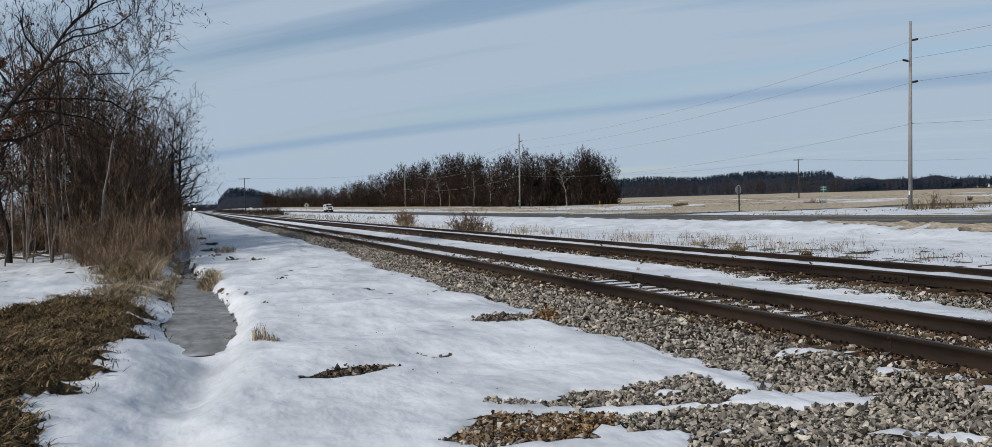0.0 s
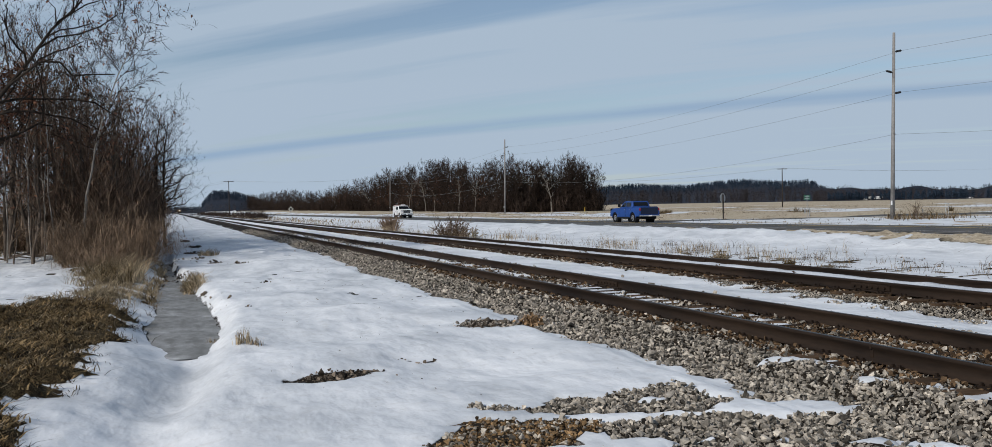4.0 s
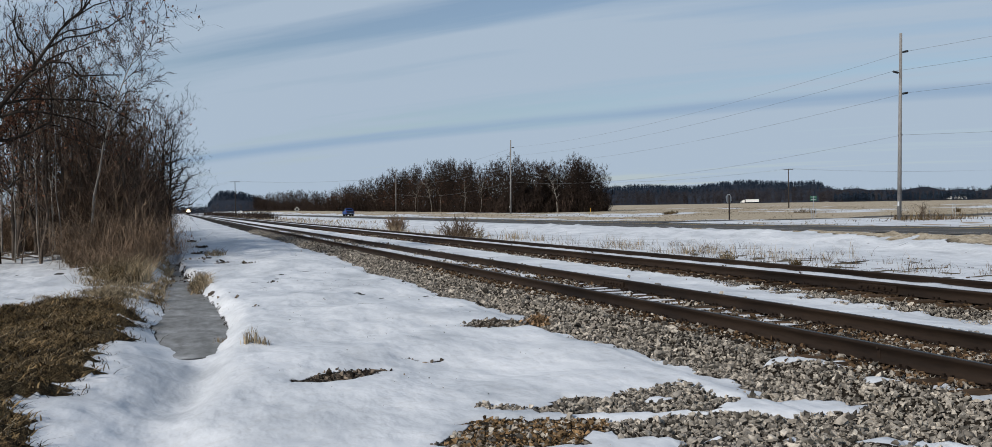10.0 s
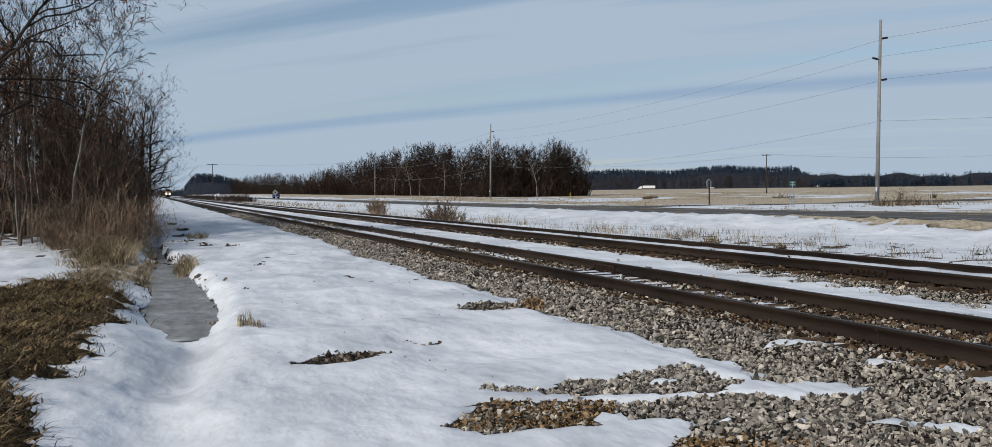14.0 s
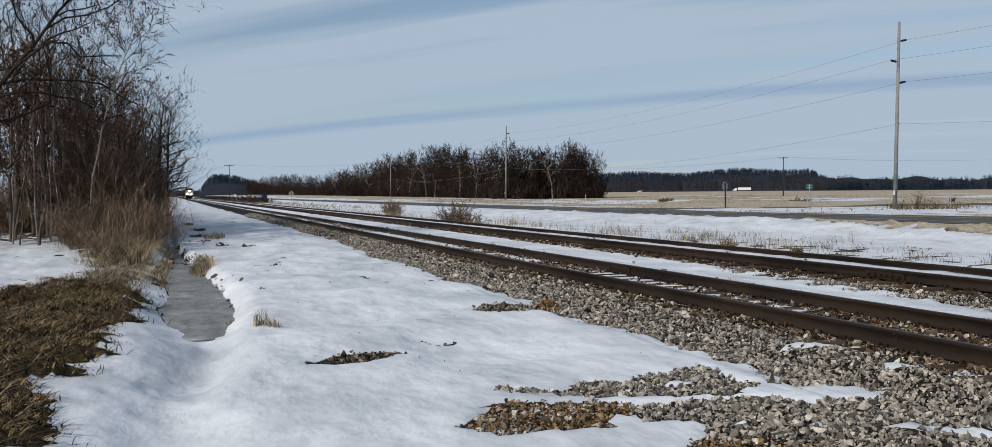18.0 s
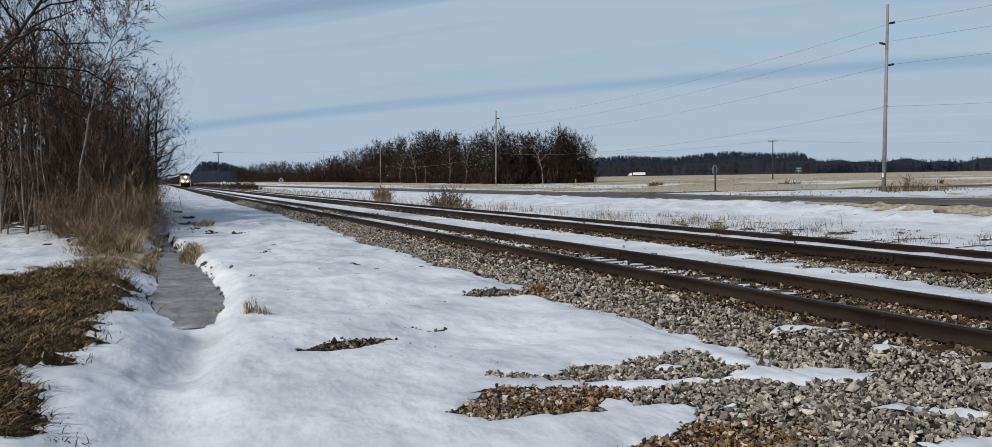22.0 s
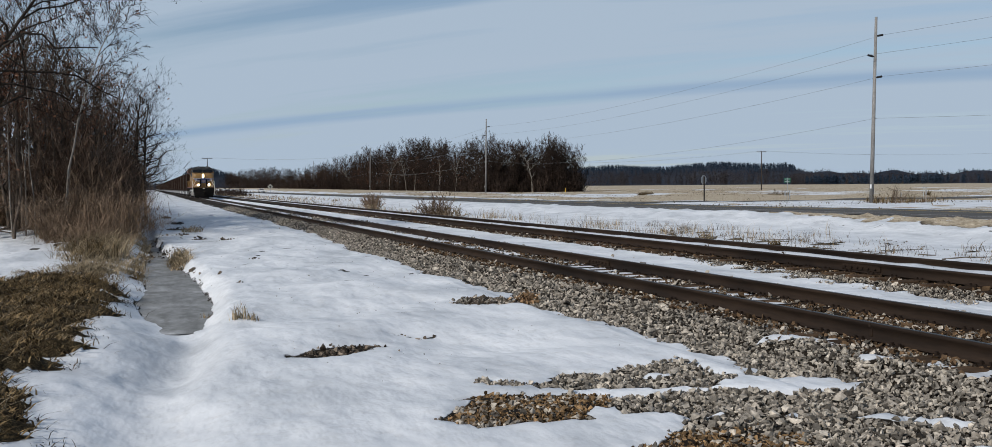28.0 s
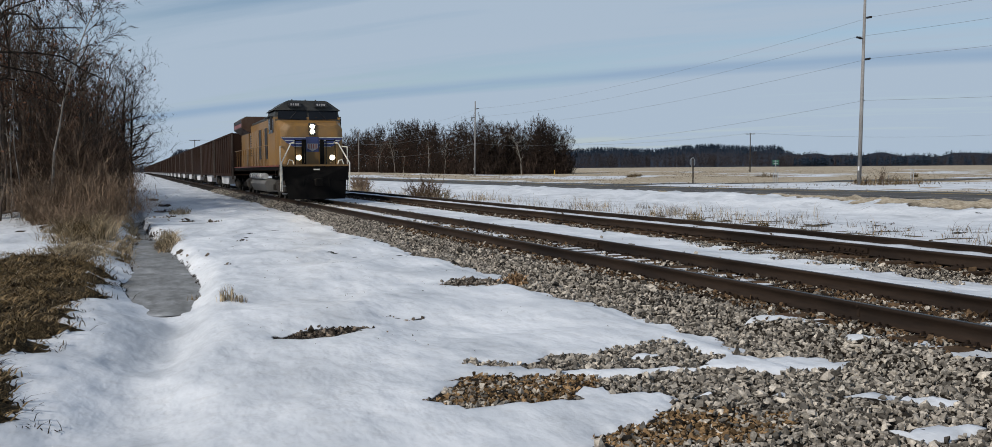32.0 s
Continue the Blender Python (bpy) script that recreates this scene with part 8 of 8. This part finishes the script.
def pickup(paint, wb, label, topper, r=0.40):
    """A crew-cab pickup: front axle at y = 0, nose towards -y, standing on z = 0."""
    t = tagged(empty("pickup_truck"), label, "pickup truck")
    h = 0.98                     # half width
    belt, hood = (1.40, 1.42) if topper else (1.33, 1.24)
    end = wb + 1.28
    ra = r + 0.13
    out = [(-0.90, 0.52), (-0.96, 0.80), (-0.95, hood - 0.16), (-0.80, hood - 0.05), (-0.30, hood + 0.02), (0.60, hood + 0.05), (0.98, max(belt, hood + 0.02)), (end - 0.03, belt + 0.02), (end, belt - 0.05), (end, 0.70), (end - 0.12, 0.55)]
    out += arc(wb, r, ra, 15, 165, 8) + [(wb - ra - 0.02, 0.50), (ra + 0.02, 0.50)] + arc(0, r, ra, 15, 165, 8)
    bm = prism(bmesh.new(), out, "x", -h, h)
    rim_edges = [e for e in bm.edges if all(abs(abs(v.co.x) - h) < 1e-4 for v in e.verts) and abs(e.verts[0].co.x - e.verts[1].co.x) < 1e-4 and min(v.co.z for v in e.verts) > 1.0]
    bmesh.ops.bevel(bm, geom=rim_edges, offset=0.12, segments=4, affect="EDGES")
    part("body", bm, paint, t)
    # wheel wells: black discs stand in for the shadow inside
    for y in (0, wb):
        for s in (-1, 1):
            part("wheel_well", tube(bmesh.new(), (s * (h - 0.42), y, r), (s * (h - 0.04), y, r), ra - 0.005, ra - 0.005, 20), M_BLACKTRIM, t)
            ring = bmesh.new()
            pts = arc(y, r, ra + 0.02, 5, 175, 12)
            polyrod(ring, [(s * (h + 0.005), a, b) for a, b in pts], 0.03, 6)
            part("wheel_arch", ring, paint, t)
            road_wheel(t, s * (h - 0.15), y, r, s)
    # cab
    y0, y1, y2, y3, zt = 0.82, 1.58, 3.02, 3.22, (1.97 if topper else 1.88)
    ht = 0.78
    bm = bmesh.new()
    lo = [(-h + 0.04, y0, belt - 0.02), (h - 0.04, y0, belt - 0.02), (h - 0.04, y3, belt - 0.02), (-h + 0.04, y3, belt - 0.02)]
    hi = [(-ht, y1, zt), (ht, y1, zt), (ht, y2, zt), (-ht, y2, zt)]
    vs = skin(bm, [lo, hi])
    bm.faces.new(vs[0][::-1]); bm.faces.new(vs[1])
    bmesh.ops.recalc_face_normals(bm, faces=bm.faces)
    bmesh.ops.bevel(bm, geom=[e for e in bm.edges if max(v.co.z for v in e.verts) > zt - 0.01], offset=0.06, segments=3, affect="EDGES")
    part("cab", bm, paint, t)

    def on_side(s, y, z):
        f = (z - belt) / (zt - belt)
        return (s * (h - 0.04 + (ht - h + 0.04) * f + 0.006), y, z)

    for s in (-1, 1):
        za, zb = belt + 0.06, zt - 0.11
        for q in ([(1.22, za), (2.02, za), (2.02, zb), (1.66, zb)], [(2.12, za), (3.00, za), (2.90, zb), (2.12, zb)]):
            plate(t, "side_window", [on_side(s, y, z) for y, z in q][::s], M_GLASS, 0.01, "dark side window")
        part("door_seam", boxm(s * (h + 0.001) - 0.004, s * (h + 0.001) + 0.004, 2.06, 2.075, 0.55, belt - 0.06), M_BLACKTRIM, t)
        part("door_seam", boxm(s * (h + 0.001) - 0.004, s * (h + 0.001) + 0.004, 3.15, 3.165, 0.55, belt - 0.06), M_BLACKTRIM, t)
        part("door_seam", boxm(s * (h + 0.001) - 0.004, s * (h + 0.001) + 0.004, 0.98, 0.995, 0.60, belt - 0.06), M_BLACKTRIM, t)
        for y in (1.85, 2.9):
            part("door_handle", boxm(min(s * h, s * (h + 0.035)), max(s * h, s * (h + 0.035)), y, y + 0.2, 1.13, 1.17, 0.008), M_CHROME, t, "bright door handle")
        part("mirror", boxm(min(s * (h + 0.02), s * (h + 0.26)), max(s * (h + 0.02), s * (h + 0.26)), 1.1, 1.2, 1.36, 1.66, 0.03), M_BLACKTRIM, t, "black wing mirror")
        part("running_board", boxm(s * 0.95 - 0.08, s * 0.95 + 0.08, 0.62, wb - 0.6, 0.36, 0.42, 0.015), M_BLACKTRIM, t)
        part("headlamp", boxm(s * 0.78 - 0.17, s * 0.78 + 0.17, -0.975, -0.86, 1.02, 1.22, 0.03), M_LENS, t, "clear headlamp")
        part("lamp_bezel", boxm(s * 0.78 - 0.19, s * 0.78 + 0.19, -0.968, -0.85, 0.99, 1.25, 0.02), M_BLACKTRIM, t, "black headlamp surround")
        part("tail_lamp", boxm(s * 0.92 - 0.06, s * 0.92 + 0.06, end - 0.02, end + 0.024, 1.04, 1.26, 0.02), M_TAIL, t, "red tail lamp")
        part("fog_lamp", boxm(s * 0.68 - 0.10, s * 0.68 + 0.10, -1.055, -1.0, 0.58, 0.66, 0.01), M_LENS, t)
    plate(t, "windscreen", [(-h + 0.12, y0 + 0.06, belt + 0.035), (h - 0.12, y0 + 0.06, belt + 0.035), (ht - 0.06, y1 - 0.06, zt - 0.05), (-ht + 0.06, y1 - 0.06, zt - 0.05)], M_GLASS, 0.012, "dark windscreen")
    plate(t, "rear_window", [(ht - 0.06, y3 - 0.05, belt + 0.12), (-ht + 0.06, y3 - 0.05, belt + 0.12), (-ht + 0.1, y2 + 0.04, zt - 0.10), (ht - 0.1, y2 + 0.04, zt - 0.10)], M_GLASS, 0.012, "dark rear window")
    part("grille", boxm(-0.56, 0.56, -0.985, -0.90, 0.84, 1.27 if topper else 1.14, 0.02), M_BLACKTRIM, t, "black grille")
    for z in (0.93, 1.03, 1.13):
        part("grille_bar", boxm(-0.54, 0.54, -0.998, -0.985, z, z + 0.022), M_CHROME, t, "thin chrome grille bar")
    part("front_bumper", boxm(-0.97, 0.97, -1.05, -0.86, 0.52, 0.74, 0.04), M_CHROME, t, "chrome front bumper")
    part("air_dam", boxm(-0.8, 0.8, -0.98, -0.84, 0.34, 0.52, 0.02), M_BLACKTRIM, t)
    part("number_plate", boxm(-0.16, 0.16, -1.06, -1.052, 0.58, 0.70), M_WHITE, t)
    # the blue truck's tailgate takes the darkened blue as painted shade
    part("tailgate", boxm(-0.84, 0.84, end, end + 0.02, 0.72, belt - 0.02, 0.01), paint if topper else M_BLUE_SHADED, t)
    for s in (-1, 1):
        part("side_crease", boxm(s * (h + 0.004) - 0.012, s * (h + 0.004) + 0.012, 0.62, wb - 0.62, 0.72, 0.76, 0.008), paint, t)
        part("rocker_panel", boxm(s * (h - 0.06) - 0.03, s * (h - 0.06) + 0.03, 0.60, wb - 0.60, 0.40, 0.52, 0.01), M_BLACKTRIM, t)
    part("rear_bumper", boxm(-0.96, 0.96, end - 0.05, end + 0.16, 0.52, 0.64, 0.03), M_CHROME, t, "chrome rear bumper")
    part("number_plate", boxm(-0.16, 0.16, end + 0.162, end + 0.168, 0.54, 0.65), M_WHITE, t)
    part("underbody", boxm(-0.78, 0.78, -0.6, end - 0.2, 0.30, 0.56), M_BLACKTRIM, t)
    if topper:
        a, b, z = 3.28, end - 0.04, 2.02
        bm = bmesh.new()
        vs = skin(bm, [[(-h + 0.02, a, belt), (h - 0.02, a, belt), (h - 0.02, b, belt), (-h + 0.02, b, belt)], [(-h + 0.10, a + 0.03, z), (h - 0.10, a + 0.03, z), (h - 0.10, b - 0.05, z), (-h + 0.10, b - 0.05, z)]])
        bm.faces.new(vs[0][::-1]); bm.faces.new(vs[1])
        bmesh.ops.recalc_face_normals(bm, faces=bm.faces)
        bmesh.ops.bevel(bm, geom=list(bm.edges), offset=0.03, segments=2, affect="EDGES")
        tp = part("topper", bm, paint, t, "white utility topper")
        for s in (-1, 1):
            part("topper_door", boxm(s * 0.955 - 0.02, s * 0.955 + 0.02, a + 0.12, b - 0.15, belt + 0.09, belt + 0.50, 0.01), paint, tp)
            part("gutter", boxm(s * 0.91 - 0.025, s * 0.91 + 0.025, a, b, z - 0.10, z - 0.06), M_BLACKTRIM, tp)
        for y in (a + 0.3, b - 0.3, 1.8, 2.7):
            part("rack_bar", boxm(-0.88, 0.88, y - 0.025, y + 0.025, z + 0.03 if y > 3 else zt + 0.08, z + 0.065 if y > 3 else zt + 0.115), M_GALV, t, "steel roof rack bar")
            for s in (-1, 1):
                part("rack_leg", boxm(s * 0.82 - 0.02, s * 0.82 + 0.02, y - 0.02, y + 0.02, (z if y > 3 else zt) - 0.06, (z if y > 3 else zt) + (0.05 if y > 3 else 0.10)), M_GALV, t)
        lad = bmesh.new()
        for x in (-0.75, -0.36):
            box(lad, x - 0.02, x + 0.02, 1.7, b + 0.1, z + 0.07, z + 0.13)
        for k in range(12):
            yy = 1.85 + k * 0.29
            box(lad, -0.74, -0.37, yy - 0.015, yy + 0.015, z + 0.085, z + 0.115)
        part("ladder", lad, M_ORANGE, t, "faded red roof ladder")
        part("pipe", tube(bmesh.new(), (0.4, 1.9, z + 0.12), (0.4, b, z + 0.12), 0.055, 0.06, 10), M_WHITE, t)
        for s in (-1, 1):
            for z0, yy, ln, m in ((1.02, 1.25, 0.55, M_GALV), (0.88, 1.3, 0.30, M_GALV), (0.97, 2.5, 0.3, M_GALV)):
                part("lettering", boxm(s * (h + 0.002) - 0.003, s * (h + 0.002) + 0.003, yy, yy + ln, z0, z0 + 0.09), m, t)
    else:
        part("bed_cover", boxm(-0.82, 0.82, 3.3, end - 0.1, belt + 0.012, belt + 0.05, 0.01), M_BLACKTRIM, t, "black bed cover")
    return t


WHITE_TRUCK = pickup(M_TRUCKWHITE, 3.66, "white crew-cab work pickup with topper and ladder rack", True, 0.41)
BLUE_TRUCK = pickup(M_TRUCKBLUE, 3.42, "bright blue crew-cab pickup with black bed cover", False, 0.40)


def far_car(paint, label):
    """A sedan seen only far off: body, cabin, windows, wheels, lamps."""
    t = tagged(empty("car"), label, "car")
    out = [(-0.85, 0.35), (-0.9, 0.6), (-0.8, 0.8), (0.5, 0.92), (3.4, 0.95), (3.6, 0.85), (3.6, 0.45), (3.5, 0.32)]
    part("body", prism(bmesh.new(), out, "x", -0.9, 0.9, 0.04), paint, t)
    bm = bmesh.new()
    vs = skin(bm, [[(-0.84, 0.55, 0.9), (0.84, 0.55, 0.9), (0.84, 3.3, 0.92), (-0.84, 3.3, 0.92)], [(-0.62, 1.3, 1.42), (0.62, 1.3, 1.42), (0.62, 2.6, 1.42), (-0.62, 2.6, 1.42)]])
    bm.faces.new(vs[0][::-1]); bm.faces.new(vs[1])
    bmesh.ops.recalc_face_normals(bm, faces=bm.faces)
    part("cabin", bm, paint, t)
    plate(t, "windscreen", [(-0.76, 0.66, 0.97), (0.76, 0.66, 0.97), (0.6, 1.2, 1.36), (-0.6, 1.2, 1.36)], M_GLASS, 0.015)
    for s in (-1, 1):
        plate(t, "side_window", [(s * 0.80, 0.95, 1.0), (s * 0.80, 2.95, 1.0), (s * 0.67, 2.5, 1.36), (s * 0.67, 1.4, 1.36)][::s], M_GLASS, 0.015)
        for y in (0, 2.75):
            road_wheel(t, s * 0.80, y, 0.33, s)
        part("headlamp", boxm(s * 0.62 - 0.16, s * 0.62 + 0.16, -0.91, -0.85, 0.6, 0.74, 0.01), M_LENS, t)
    part("grille", boxm(-0.4, 0.4, -0.91, -0.88, 0.42, 0.6), M_BLACKTRIM, t)
    return t


WHITE_CAR = far_car(M_TRUCKWHITE, "white sedan approaching on the far highway")


def semi_truck(k=0.8):
    """A white tractor and trailer on the far road, nose towards -y."""
    t = tagged(empty("semi_truck"), "white semi truck on the road beyond the fields", "truck", "far trucks")
    part("trailer", boxm(-1.3, 1.3, 2.2, 16.0, 1.15, 4.1, 0.05), M_TRUCKWHITE, t, "white box trailer")
    part("tractor_cab", prism(bmesh.new(), [(-3.4, 0.7), (-3.5, 1.5), (-2.2, 1.8), (-1.6, 2.9), (0.4, 3.6), (1.2, 3.6), (1.2, 0.7)], "x", -1.2, 1.2, 0.05), M_TRUCKWHITE, t)
    plate(t, "windscreen", [(-1.05, -2.12, 1.95), (1.05, -2.12, 1.95), (1.0, -1.66, 2.85), (-1.0, -1.66, 2.85)], M_GLASS, 0.02)
    part("chassis", boxm(-1.0, 1.0, -3.2, 15.8, 0.75, 1.1), M_BLACKTRIM, t)
    for y in (-2.5, 0.6, 1.9, 13.2, 14.5):
        for s in (-1, 1):
            part("wheel", tube(bmesh.new(), (s * 0.85, y, 0.5), (s * 1.2, y, 0.5), 0.5, 0.5, 16), M_TYRE, t)
    t.scale = (k, k, k)
    return t


SEMI = semi_truck()
SEMI_B = copy_thing(SEMI, Matrix.Identity(4))
VAN = far_car(M_TRUCKWHITE, "white car on the road beyond the fields")

# ---- what moves ----
TRAIN_ROWS = ((0.0, 1172.0), (9.0, 780.0), (14.0, 577.0), (18.0, 442.0), (20.0, 379.0), (22.0, 319.0), (24.0, 262.0), (25.5, 219.0), (28.0, 147.2), (29.0, 121.4), (30.0, 95.6), (31.0, 70.0), (32.0, 44.3))


def far_road(bearing, dist=840.0):
    """A place on the road beyond the fields, which runs square to bearing 35, and the heading along it."""
    b = radians(bearing)
    r = dist / math.cos(b - radians(35.0))
    x, y = r * math.sin(b), r * math.cos(b)
    return pose(x, y, lz(x, y) + 0.05, 0, 0, -35.0 - 90.0)


def motions():
    for ob, back in TRAIN:
        walk(ob, [(t, pose(T1, y + back, 0)) for t, y in TRAIN_ROWS])
    times = (0, 2, 4, 5, 6, 7, 7.5, 8, 8.4, 9, 10, 12, 20, 32)
    walk(WHITE_TRUCK, [(t, pose(35.95, 251.5 - 25.8 * t, float(road_z(251.5 - 25.8 * t)) + 0.045)) for t in times])
    walk(BLUE_TRUCK, [(t, pose(39.25, 41.6 + 25.25 * (t - 2.6), float(road_z(41.6 + 25.25 * (t - 2.6))) + 0.04, 0, 0, 180)) for t in (0, 1, 2, 2.6, 3, 3.5, 4, 5, 7, 10, 14.5, 32)])
    walk(WHITE_CAR, [(t, pose(35.95, 245.0 + 26.8 * (31 - t), float(road_z(245.0)) + 0.045)) for t in (0, 10, 20, 28, 30, 32)])
    walk(SEMI, [(t, far_road(45.6 - 1.19 * t)) for t in (0, 4, 8, 12, 16, 20, 26, 32)])
    walk(SEMI_B, [(t, far_road(43.4 - 1.40 * (t - 11))) for t in (0, 4, 8, 11, 14, 17, 20, 26, 32)])
    walk(VAN, [(t, far_road(40.3 - 1.3 * (t - 8.4))) for t in (0, 4, 8, 12, 16, 20, 26, 32)])

motions()
